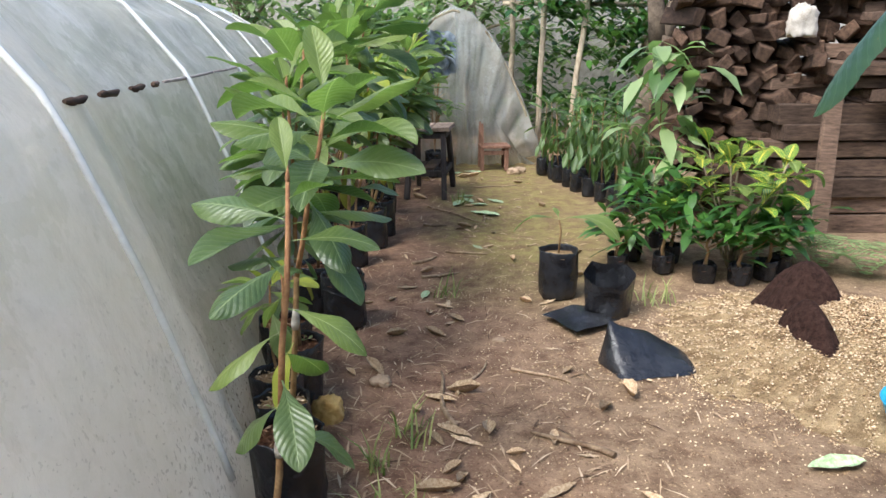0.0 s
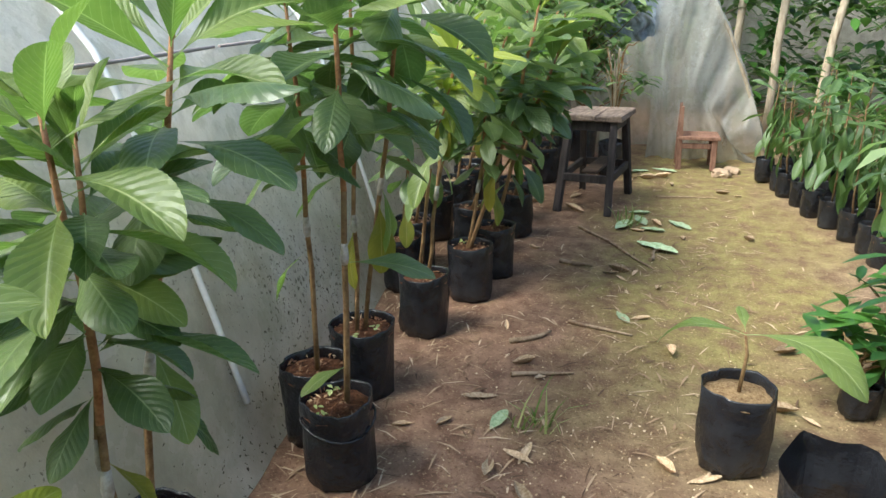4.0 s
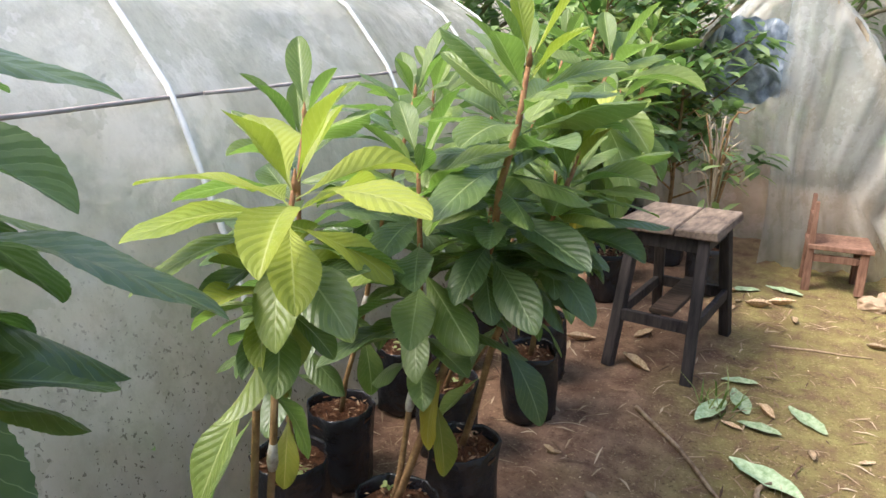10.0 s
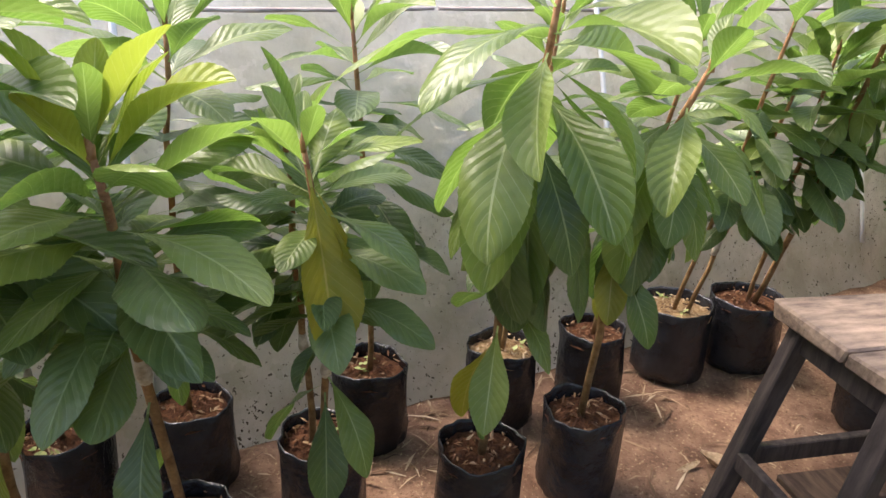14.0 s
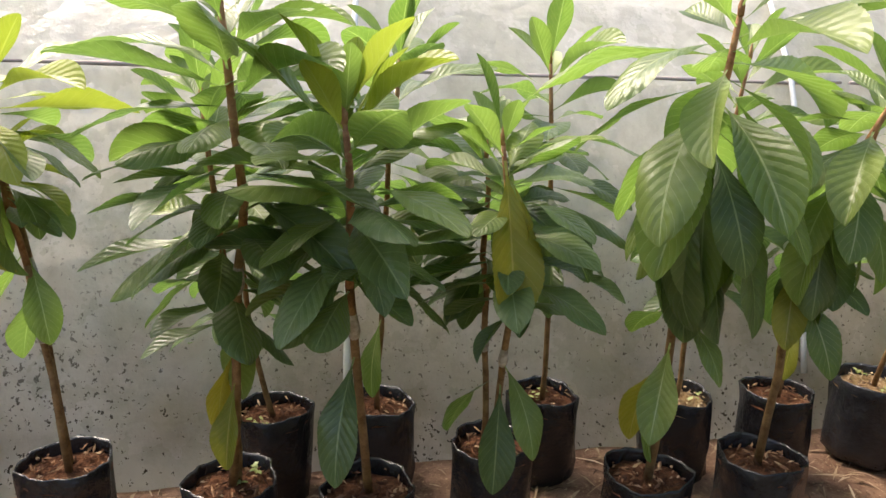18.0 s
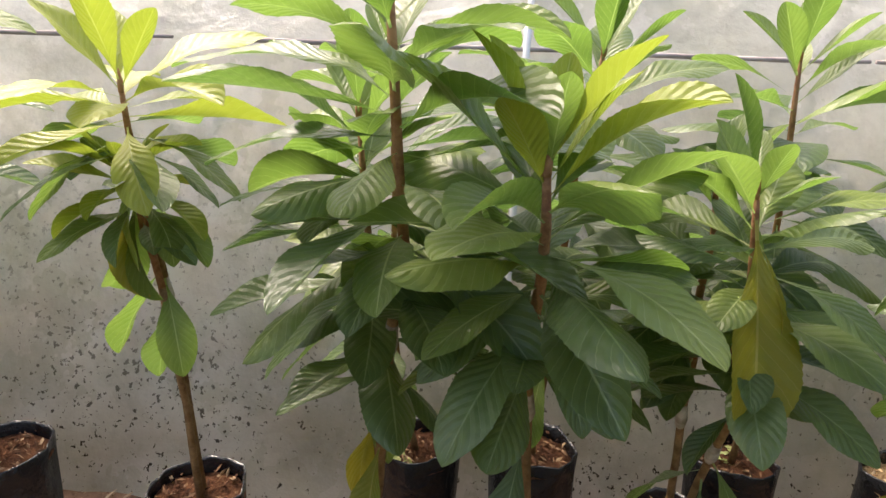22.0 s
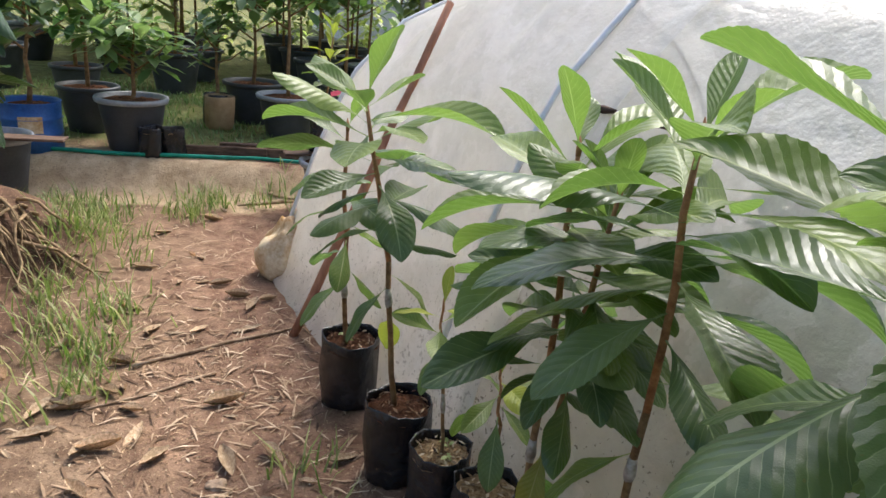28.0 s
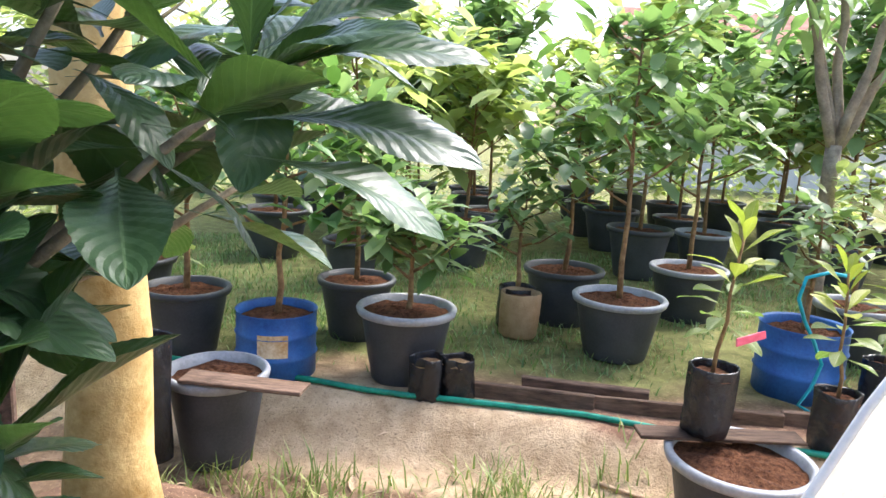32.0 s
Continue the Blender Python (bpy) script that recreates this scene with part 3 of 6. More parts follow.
def loquat(x, y, stems, rad=0.1, h=0.26, seed=0, husk=False, label="", low=(), name="potted_loquat_sapling"):
    """A sapling in a black bag. stems: (habit, points from the foot to the top, scale of the leaves).
    low: single leaves below the crown: (stem, share, compass angle, rise, length, tone, form)."""
    root = thing(name, x, y)
    r = random.Random(seed * 7 + 3)
    bag_parts(root, rad, h, seed, husk)
    lines = []
    for si, (habit, points, scale) in enumerate(stems):
        count, start, size, lowest, highest, forms, tones = HABIT[habit]
        pts = [Vector((points[0][0] - x, points[0][1] - y, h - 0.04))] + [Vector((p[0] - x, p[1] - y, p[2])) for p in points[1:]]
        pts = [along(pts, k / 8) + Vector((r.uniform(-1, 1), r.uniform(-1, 1), 0)) * (0.006 if 0 < k < 8 else 0) for k in range(9)]
        lines.append(pts)
        thick = 0.0052 if habit == "seedling" else 0.0098 if habit in ("dense", "broad") else 0.0086 if habit in ("ribbed", "sparse") else 0.0078
        stem = part("stem", tube(pts[:5], [thick * f for f in (1.1, 1.0, 0.96, 0.93, 0.9)], 8), M_STEM, root)
        part("young_shoot", tube(pts[4:], [thick * f for f in (0.9, 0.86, 0.8, 0.7, 0.5)], 8), M_STEM_RED, stem)
        part("bud", tube([pts[8] - Vector((0, 0, 0.012)), pts[8] + Vector((0, 0, 0.004)), pts[8] + Vector((0.002, 0, 0.026))], [thick * 0.6, thick * 0.7, 0.001], 6), M_STEM_RED, stem)
        g = along(pts, 0.36)
        ax = (pts[4] - pts[2]).normalized()
        part("graft_tape", tube([g - ax * 0.03, g - ax * 0.012, g + ax * 0.006, g + ax * 0.03], [thick * 1.05, thick * 1.45, thick * 1.25, thick * 1.0], 8), M_TAPE, stem, "pale grafting tape wound round the stem")
        az = r.uniform(0, 360)
        for k in range(count):
            share = k / max(1, count - 1)
            q = start + (1 - start) * share ** (0.62 if habit in ("ribbed", "thin") else 0.85)
            az += 137.5 + r.uniform(-18, 18)
            rise = lowest + (highest - lowest) * share ** 2.0 + r.uniform(-15, 15)
            ln = size * scale * r.uniform(0.78, 1.2) * (0.72 if share > 0.85 else 0.8 if share < 0.12 else 1.0)
            tone = tones[min(len(tones) - 1, int((share + r.uniform(-0.1, 0.1)) * len(tones))) if share > 0.08 else 0]
            leaf_at(root, along(pts, q), az, rise, ln, tone, r.choice(forms) if share < 0.86 else r.choice((0, 4, 4)), r.uniform(-22, 22))
    for si, q, az, rise, ln, tone, form in low:
        leaf_at(root, along(lines[si], q), az, rise, ln, tone, form, r.uniform(-10, 10))
    if seed % 2:
        weed = obj("weed", crown_bm([(r.uniform(-0.6, 0.6) * rad, r.uniform(-0.6, 0.6) * rad, h - 0.012) for _ in range(2)], 0.02, 5, seed, 0.6, material=CROWN["bright"]), None, root, "tiny bright green weed in the bag")
        tagged(weed, kind="stuff")
    crumbs = obj("mulch", flecks([(rad * 0.9 * math.sqrt(r.random()), r.uniform(0, 6.28)) for _ in range(70)], h - 0.022, seed, M_FLAKE if husk else M_CRUMB), None, root, "crumbs of bark and husk on the soil")
    tagged(crumbs, kind="stuff")
    return tagged(root, label or "young loquat sapling in a black plastic bag beside the film tunnel", "potted plant", "loquat saplings along the tunnel")


def flecks(spots, z, seed, material):
    """Loose chips lying on a round patch of soil."""
    r = random.Random(seed)
    V, F = [], []
    for rad, a in spots:
        c = Vector((rad * math.cos(a), rad * math.sin(a), z + r.uniform(0.0, 0.012)))
        d = Vector((r.uniform(-1, 1), r.uniform(-1, 1), r.uniform(-0.5, 0.5))).normalized() * r.uniform(0.005, 0.016)
        e = d.cross(Vector((r.uniform(-1, 1), r.uniform(-1, 1), 1))).normalized() * r.uniform(0.002, 0.005)
        i = len(V)
        V += [tuple(c - d), tuple(c + e), tuple(c + d), tuple(c - e), tuple(c + Vector((0, 0, 0.004)))]
        F += [(i, i + 1, i + 4), (i + 1, i + 2, i + 4), (i + 2, i + 3, i + 4), (i + 3, i, i + 4)]
    me = bpy.data.meshes.new("mulch")
    me.from_pydata(V, [], F)
    me.materials.append(material)
    return me


def crown_bm(clusters, leaf_len, per, seed, wide=0.42, droop=0.5, up=0.35, name="crown", material=None):
    """Whorls of small folded leaves about the given points, joined in one crown."""
    r = np.random.RandomState(seed)
    V, F = [], []
    for c in clusters:
        base = r.uniform(0, 360)
        for k in range(per):
            az = radians(base + 137.5 * k + r.uniform(-20, 20))
            el = r.uniform(-0.5, 0.9) + up - 0.3
            L = leaf_len * r.uniform(0.75, 1.3)
            d = np.array([math.cos(az) * math.cos(el), math.sin(az) * math.cos(el), math.sin(el)])
            s = np.array([-math.sin(az), math.cos(az), 0.0])
            nrm = np.cross(s, d) * -1
            p = np.array(c) + r.normal(0, leaf_len * 0.25, 3)
            w = L * wide * 0.5
            k1, k2 = -droop * L * 0.12, -droop * L * 0.42
            rows = [(0.0, 0.05, 0), (0.35, 0.85, k1 * 0.4), (0.68, 0.9, k1 * 1.4), (1.0, 0.03, k2)]
            i0 = len(V)
            for t, ww, dz in rows:
                q = p + d * L * t + np.array([0, 0, dz])
                for sgn in (-1, 0, 1):
                    V.append(tuple(q + s * sgn * w * ww + nrm * (0.18 * w * ww if sgn else 0)))
            for a in range(3):
                for b in range(2):
                    o = i0 + a * 3 + b
                    F.append((o, o + 1, o + 4, o + 3))
    me = bpy.data.meshes.new(name)
    me.from_pydata(V, [], F)
    me.polygons.foreach_set("use_smooth", [True] * len(F))
    me.materials.append(material)
    return me


def grow(root, base, height, spread, n_limbs, seed, r0=0.02, material=None, fork=0.35):
    """A stem with limbs under root; gives the limbs' tips for the crown."""
    r = random.Random(seed)
    base = Vector(base)
    top = base + Vector((r.uniform(-0.1, 0.1) * spread, r.uniform(-0.1, 0.1) * spread, height))
    pts = bent(base, top, 6, 0, 0.012, seed)
    part("trunk", tube(pts, [r0 * (1 - 0.75 * i / 6) for i in range(7)], 8), material or M_STEM, root)
    tips = [tuple(top)]
    for k in range(n_limbs):
        q = fork + (1 - fork) * (k + 0.5) / n_limbs
        p = base.lerp(top, q)
        a = radians(137.5 * k + r.uniform(-20, 20))
        ln = spread * (1.1 - 0.6 * q) * r.uniform(0.7, 1.1)
        tip = p + Vector((math.cos(a) * ln, math.sin(a) * ln, ln * r.uniform(0.4, 0.9)))
        part("limb", tube(bent(p, tip, 4, 0.02, 0.01, seed + k), [r0 * 0.5, r0 * 0.4, r0 * 0.32, r0 * 0.26, r0 * 0.2], 6), material or M_STEM, root)
        tips += [tuple(p.lerp(tip, 0.55)), tuple(tip)]
    return tips


# ---- ground ----
def axis(lo, hi, step):
    fine = np.arange(lo, hi + 1e-6, step)
    far = np.array([1.0, 3.0, 8.0, 20.0, 60.0, 200.0])
    return np.concatenate([(lo - far)[::-1], fine, hi + far])


def ground_height(x, y):
    z = 0.018 * noise.noise((x * 1.7, y * 1.7, 0.3)) + 0.008 * noise.noise((x * 7, y * 7, 2.0))
    d = math.hypot((x - 1.26) / 0.78, (y + 0.36) / 0.62)
    z += 0.36 * max(0.0, 1 - d * d) ** 1.5
    lo, hi = -1.2 - 0.15 * x, -1.46 - 0.19 * x
    q = max(0.0, min(1.0, (lo - y) / max(0.05, lo - hi)))
    return z + 0.2 * q * q * (3 - 2 * q)


def terrace(x, y):
    """Plan of the raised ground beyond the bank, drawn in towards the path."""
    return 0.3 + 0.864 * (x - 0.3), 1.6 + 0.864 * (y - 1.6)


gx, gy = axis(-2.5, 4.0, 0.05), axis(-5.0, 9.0, 0.05)
V = [(x, y, ground_height(max(-6, min(6, x)), y)) for y in gy for x in gx]
nx = len(gx)
F = [(j * nx + i, j * nx + i + 1, (j + 1) * nx + i + 1, (j + 1) * nx + i) for j in range(len(gy) - 1) for i in range(nx - 1)]
me = bpy.data.meshes.new("ground")
me.from_pydata(V, [], F)
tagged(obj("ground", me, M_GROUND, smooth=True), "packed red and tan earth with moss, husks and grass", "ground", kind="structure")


# ---- the long film tunnel ----
def foot_x(y):
    return -0.22 - 0.155 * y


PROFILE = np.array([(0.05, 0.0), (0.0, 0.06), (-0.08, 0.35), (-0.2, 0.75), (-0.36, 1.17), (-0.6, 1.47), (-0.95, 1.68), (-1.4, 1.76), (-1.85, 1.68), (-2.2, 1.47), (-2.44, 1.17), (-2.6, 0.75), (-2.72, 0.35), (-2.8, 0.0)])
ARC = np.concatenate([[0], np.cumsum(np.hypot(*np.diff(PROFILE, axis=0).T))])
HOOPS = [0.1, 1.67, 3.2, 4.78, 6.34, 7.75, 8.6]


def on_tunnel(s, y):
    """A point of the film, s metres up from its near foot."""
    return foot_x(y) + np.interp(s, ARC, PROFILE[:, 0]), np.interp(s, ARC, PROFILE[:, 1]) * (1 - 0.13 * max(0.0, 1 - (y - 0.1) / 0.9))


def tunnel():
    root = thing("film_tunnel")
    ss, ys = np.linspace(0, ARC[-1], 90), np.linspace(1.84, 8.6, 150)
    V, F = [], []
    for y in ys:
        gap = min(abs(y - h) for h in HOOPS)
        for s in ss:
            x, z = on_tunnel(s, y)
            w = min(1.0, 0.12 + gap * 3) * (0.022 * noise.noise((s * 1.3, y * 1.3, 0)) + 0.01 * noise.noise((s * 5, y * 3, 4))) - 0.035 * min(1, gap * 2.2) * min(1, z * 1.5)
            fold = 0.02 * noise.noise((y * 6, s * 0.8, 7)) * max(0, 1 - s / 0.5)
            V.append((x + (w + fold) * (1 if s < ARC[-1] / 2 else -1), y, max(0.004, z + w * min(1.0, z * 2))))
    n = len(ss)
    F = [(j * n + i, j * n + i + 1, (j + 1) * n + i + 1, (j + 1) * n + i) for j in range(len(ys) - 1) for i in range(n - 1)]
    me = bpy.data.meshes.new("film")
    me.from_pydata(V, [], F)
    obj("film", me, M_SHEET, root, "clouded translucent film with algae and mud specks", smooth=True)
    for yy, nm in ((0.1, "end_film"), (8.6, "end_film")):
        V, F = [], []
        for q in range(13):
            for s in ss:
                x, z = on_tunnel(s, yy)
                xx = foot_x(yy) - 1.4 + (x - foot_x(yy) + 1.4) * (1 - q / 12)
                zz = z * (1 - q / 12)
                V.append((xx, yy + 0.02 * noise.noise((xx * 3, zz * 3, 1)) * (q > 0), max(0.004, zz)))
        F = [(j * n + i, j * n + i + 1, (j + 1) * n + i + 1, (j + 1) * n + i) for j in range(12) for i in range(n - 1)]
        me = bpy.data.meshes.new("end_film")
        me.from_pydata(V, [], F)
        obj("end_film", me, M_ENDSHEET if yy < 1 else M_SHEET, root, smooth=True)
    for y in HOOPS:
        pts = []
        for s in np.linspace(0.2, ARC[-1] - 0.1, 40):
            x, z = on_tunnel(s, y)
            pts.append((x + 0.014 if s < ARC[-1] / 2 else x - 0.014, y, z + 0.008))
        part("hoop", tube(pts, 0.0105, 8), M_HOOP, root, "bent pipe hoop, white and proud of the film for its glint")
        x0 = foot_x(y)
        part("stake", tube([(x0 - 0.05, y, 0), (x0 - 0.09, y, 0.3)], [0.022, 0.018], 7), M_LATH, root, "short brown wooden stake")
    r = random.Random(5)
    y = 1.78
    k = 0
    while y < 8.4:
        near = y < 2.75
        ln = r.uniform(0.07, 0.2) if near else r.uniform(0.5, 1.1)
        x0, z0 = on_tunnel(1.25, y)
        x1, z1 = on_tunnel(1.25, min(8.5, y + ln))
        part("lath", tube(bent((x0 + 0.008, y, z0), (x1 + 0.008, min(8.5, y + ln), z1), 4, 0.004, 0.005, k), [0.006, 0.012, 0.0095, 0.012, 0.006] if near else [0.006, 0.0075, 0.006, 0.0075, 0.005], 7), M_LATH if near else M_PALELATH, root, "broken piece of dark lath" if near else "")
        y += ln + (r.uniform(0.03, 0.13) if near else r.uniform(0.0, 0.06))
        k += 1
    V, F = [], []
    yse = np.linspace(0.1, 1.9, 50)
    for y in yse:
        gap = min(abs(y - h) for h in HOOPS)
        for s in ss:
            x, z = on_tunnel(s, y)
            hem = 0.06 * noise.noise((s * 2.2, 3, 6)) if y > 1.88 else 0
            w = 0.006 + min(1.0, 0.12 + gap * 3) * (0.03 * abs(noise.noise((s * 2.0 + y * 3, y * 4 - s, 2))) + 0.008 * noise.noise((s * 9, y * 7, 5))) - 0.02 * min(1, gap * 2.2) * min(1, z * 1.5) + 0.03 * max(0, 1 - s / 0.3) * abs(noise.noise((y * 5, 1, 1)))
            V.append((x + w * (1 if s < ARC[-1] / 2 else -1), y + hem, max(0.005, z + w * min(1.0, z * 2))))
    F = [(j * n + i, j * n + i + 1, (j + 1) * n + i + 1, (j + 1) * n + i) for j in range(49) for i in range(n - 1)]
    me = bpy.data.meshes.new("end_sheet")
    me.from_pydata(V, [], F)
    obj("end_sheet", me, M_ENDSHEET, root, "cleaner sheet over the near end, whitened for the sun behind it", smooth=True)
    V, F = [], []
    ys2, ss2 = np.linspace(0.3, 8.4, 60), np.linspace(1.9, 4.0, 16)
    for y in ys2:
        for s in ss2:
            edge = 0.1 * noise.noise((y * 1.5, 0, 3)) if s < 2.0 else 0
            x, z = on_tunnel(s + edge, y)
            V.append((x, y, z + 0.022 + 0.012 * noise.noise((s * 2, y * 2, 9))))
    F = [(j * 16 + i, j * 16 + i + 1, (j + 1) * 16 + i + 1, (j + 1) * 16 + i) for j in range(59) for i in range(15)]
    me = bpy.data.meshes.new("top_sheet")
    me.from_pydata(V, [], F)
    obj("top_sheet", me, M_NETTOP, root, "grey spotted top sheet", smooth=True)
    return tagged(root, "long low greenhouse tunnel of clouded translucent film on white hoops", "greenhouse tunnel")


m, n, l, b = mat("spotted_top_sheet", 0.5, 0.4)
vo = n.new("ShaderNodeTexVoronoi")
vo.inputs["Scale"].default_value = 16.0
mp = n.new("ShaderNodeMapping")
mp.inputs["Scale"].default_value = (0.6, 1.6, 1)
l.new(n.new("ShaderNodeTexCoord").outputs["Object"], mp.inputs[0])
l.new(mp.outputs[0], vo.inputs["Vector"])
l.new(mixc(n, l, mathn(n, l, "LESS_THAN", vo.outputs[0], 0.26), (0.6, 0.63, 0.64), (0.88, 0.9, 0.9)), b.inputs["Base Color"])
tr = n.new("ShaderNodeBsdfTranslucent")
tr.inputs[0].default_value = (0.85, 0.88, 0.88, 1)
mx = n.new("ShaderNodeMixShader")
mx.inputs[0].default_value = 0.5
l.new(b.outputs[0], mx.inputs[1])
l.new(tr.outputs[0], mx.inputs[2])
l.new(mx.outputs[0], n["Material Output"].inputs[0])
M_NETTOP = m
tunnel()

# plants that grow inside the tunnel, dim through the film
r = random.Random(11)
for k in range(16):
    y = 2.2 + k * 0.28 + r.uniform(-0.1, 0.1)
    x = foot_x(y) - r.uniform(0.45, 0.95)
    root = thing("bedding_plant", x, y)
    tips = grow(root, (0, 0, 0), r.uniform(0.45, 0.95), 0.28, 5, 40 + k, 0.01)
    obj("crown", crown_bm(tips, 0.17, 9, 60 + k, material=CROWN["mid"]), None, root)
    tagged(root, "leafy green seedling growing inside the film tunnel", "plant", "seedlings inside the tunnel")


# ---- leaning pole and tarp corner ----
p = thing("leaning_pole", -0.2, 0.85)
part("pole", tube(bent((0, 0, 0.0), (-0.62, -0.11, 1.4), 8, 0, 0.006, 3), [0.019] * 5 + [0.016] * 4, 9), M_REDPOLE, p)
tagged(p, "slim red-brown wooden pole leaning on the film tunnel", "pole")


# ---- tent of film at the far end ----
def tent():
    root = thing("film_tent", 0.1, 7.85)
    prof = np.array([(0.98, 0.0), (0.92, 0.24), (0.77, 0.65), (0.6, 1.05), (0.38, 1.42), (0.18, 1.62), (0.0, 1.68), (-0.2, 1.6), (-0.42, 1.36), (-0.58, 0.99), (-0.74, 0.55), (-0.84, 0.25), (-0.9, 0.0)])
    arc = np.concatenate([[0], np.cumsum(np.hypot(*np.diff(prof, axis=0).T))])
    ss = np.linspace(0, arc[-1], 60)
    V, F = [], []
    ys = np.linspace(-0.1, 2.6, 40)
    for y in ys:
        for s in ss:
            x, z = np.interp(s, arc, prof[:, 0]), np.interp(s, arc, prof[:, 1])
            w = 0.03 * noise.noise((s * 2.2, y * 2.2, 5)) + 0.02 * noise.noise((s * 7, y * 2, 8))
            V.append((x + w, y + (0.1 * noise.noise((s * 3, 0, 2)) if y < 0 else 0), max(0.005, z + w)))
    n = len(ss)
    F = [(j * n + i, j * n + i + 1, (j + 1) * n + i + 1, (j + 1) * n + i) for j in range(len(ys) - 1) for i in range(n - 1)]
    me = bpy.data.meshes.new("film")
    me.from_pydata(V, [], F)
    obj("film", me, M_TENT, root, smooth=True)

    def curtain(x0, x1, dy, seed, folds, name, lab, bottom=0.0):
        V, F = [], []
        for a in range(41):
            t = a / 40
            x = x0 + (x1 - x0) * t
            top = np.interp(-x, -prof[:, 0], prof[:, 1]) + 0.01
            for c in range(31):
                q = c / 30
                z = bottom + (top - bottom) * q
                pinch = 1 - 0.25 * (1 - abs(2 * q - 1)) * (1 if x0 < x1 else 1)
                V.append((x0 + (x - x0) * pinch + 0.02 * noise.noise((q * 3, t * 3, seed)), dy + folds * (noise.noise((t * 7, q * 1.3, seed)) + 0.5 * abs(noise.noise((t * 13, q * 2.6, seed + 3)))) + 0.05 * (1 - q), max(0.006, z)))
        F = [(a * 31 + c, a * 31 + c + 1, (a + 1) * 31 + c + 1, (a + 1) * 31 + c) for a in range(40) for c in range(30)]
        me = bpy.data.meshes.new(name)
        me.from_pydata(V, [], F)
        obj(name, me, M_TENT, root, lab, smooth=True)
    curtain(0.02, 0.95, -0.04, 3, 0.2, "front_flap", "creased front flap of cloudy film")
    curtain(-0.88, -0.3, 0.06, 9, 0.12, "side_flap", "drawn back flap of film")
    curtain(-0.6, 0.3, 0.55, 14, 0.1, "inner_flap", "inner hanging film")
    for y in (0.0, 0.9, 1.8, 2.6):
        part("hoop", tube([(np.interp(s, arc, prof[:, 0]) * 0.985, y, np.interp(s, arc, prof[:, 1]) * 0.985) for s in ss], 0.014, 7), M_POLE, root)
    return tagged(root, "small arched tent of cloudy film with its front flap half open", "film tent")


tent()
b = thing("blue_plastic_scrap", -0.1, 8.0)
bm = bmesh.new()
bmesh.ops.create_grid(bm, x_segments=22, y_segments=26, size=0.5)
for v in bm.verts:
    x_, y_ = v.co.x, v.co.y
    v.co = Vector((x_ * 0.5 + 0.05 * noise.noise((y_ * 5, 2, 1)) + 0.04 * noise.noise((y_ * 14, x_ * 3, 1)), 0.09 * noise.noise((x_ * 9, y_ * 3, 1)) - 0.02, 1.2 + y_ * 0.5 * (1 - 1.2 * x_ * x_) + 0.12 * noise.noise((x_ * 5, 1, 5))))
part("film", bm, plain("slate_blue_film", (0.12, 0.145, 0.18), (0.42, 0.47, 0.53), 5, 0.3, 0.5, 0.6, 20), b, smooth=True)
tagged(b, "crumpled slate blue plastic film hung in the tent opening", "plastic scrap")


# ---- stool ----
def stool():
    root = thing("wooden_stool", -0.115, 6.36, 0, -7)
    for sx, wd in ((-0.085, 0.226), (0.116, 0.168)):
        part("seat_board", box(wd, 0.44 - 0.01 * (sx > 0), 0.036, 0.005, 0.006, 2 + int(sx > 0)), M_SEAT, root, "worn bare wooden seat board", pose(sx, 0, 0.58))
    for i, (sx, sy) in enumerate(((-1, -1), (1, -1), (-1, 1), (1, 1))):
        a, b = Vector((sx * 0.165, sy * 0.31, 0)), Vector((sx * 0.14, sy * 0.165, 0.58))
        bm = box(0.045, 0.045, (b - a).length, 0.004, 0.001, i)
        d = (b - a).normalized()
        part("leg", bm, M_STOOL, root, m=Matrix.Translation(a) @ d.to_track_quat("Z", "Y").to_matrix().to_4x4())
    for sy, z in ((-1, 0.2), (1, 0.2)):
        part("stretcher", box(0.29, 0.025, 0.05, 0.003, 0.001, 7), M_STOOL, root, m=pose(0, sy * 0.26, z))
    for sx in (-1, 1):
        part("stretcher", box(0.025, 0.5, 0.05, 0.003, 0.001, 8), M_STOOL, root, m=pose(sx * 0.157, 0, 0.2))
        part("apron", box(0.025, 0.32, 0.06, 0.003, 0.001, 9), M_STOOL, root, m=pose(sx * 0.142, 0, 0.515))
    for sy in (-1, 1):
        part("apron", box(0.28, 0.025, 0.06, 0.003, 0.001, 10), M_STOOL, root, m=pose(0, sy * 0.172, 0.515))
    part("foot_board", box(0.1, 0.5, 0.02, 0.003, 0.002, 11), M_PLANK, root, "loose foot board", pose(0.02, 0, 0.252))
    return tagged(root, "dark wooden stool with a worn seat standing on mossy earth", "stool")


stool()


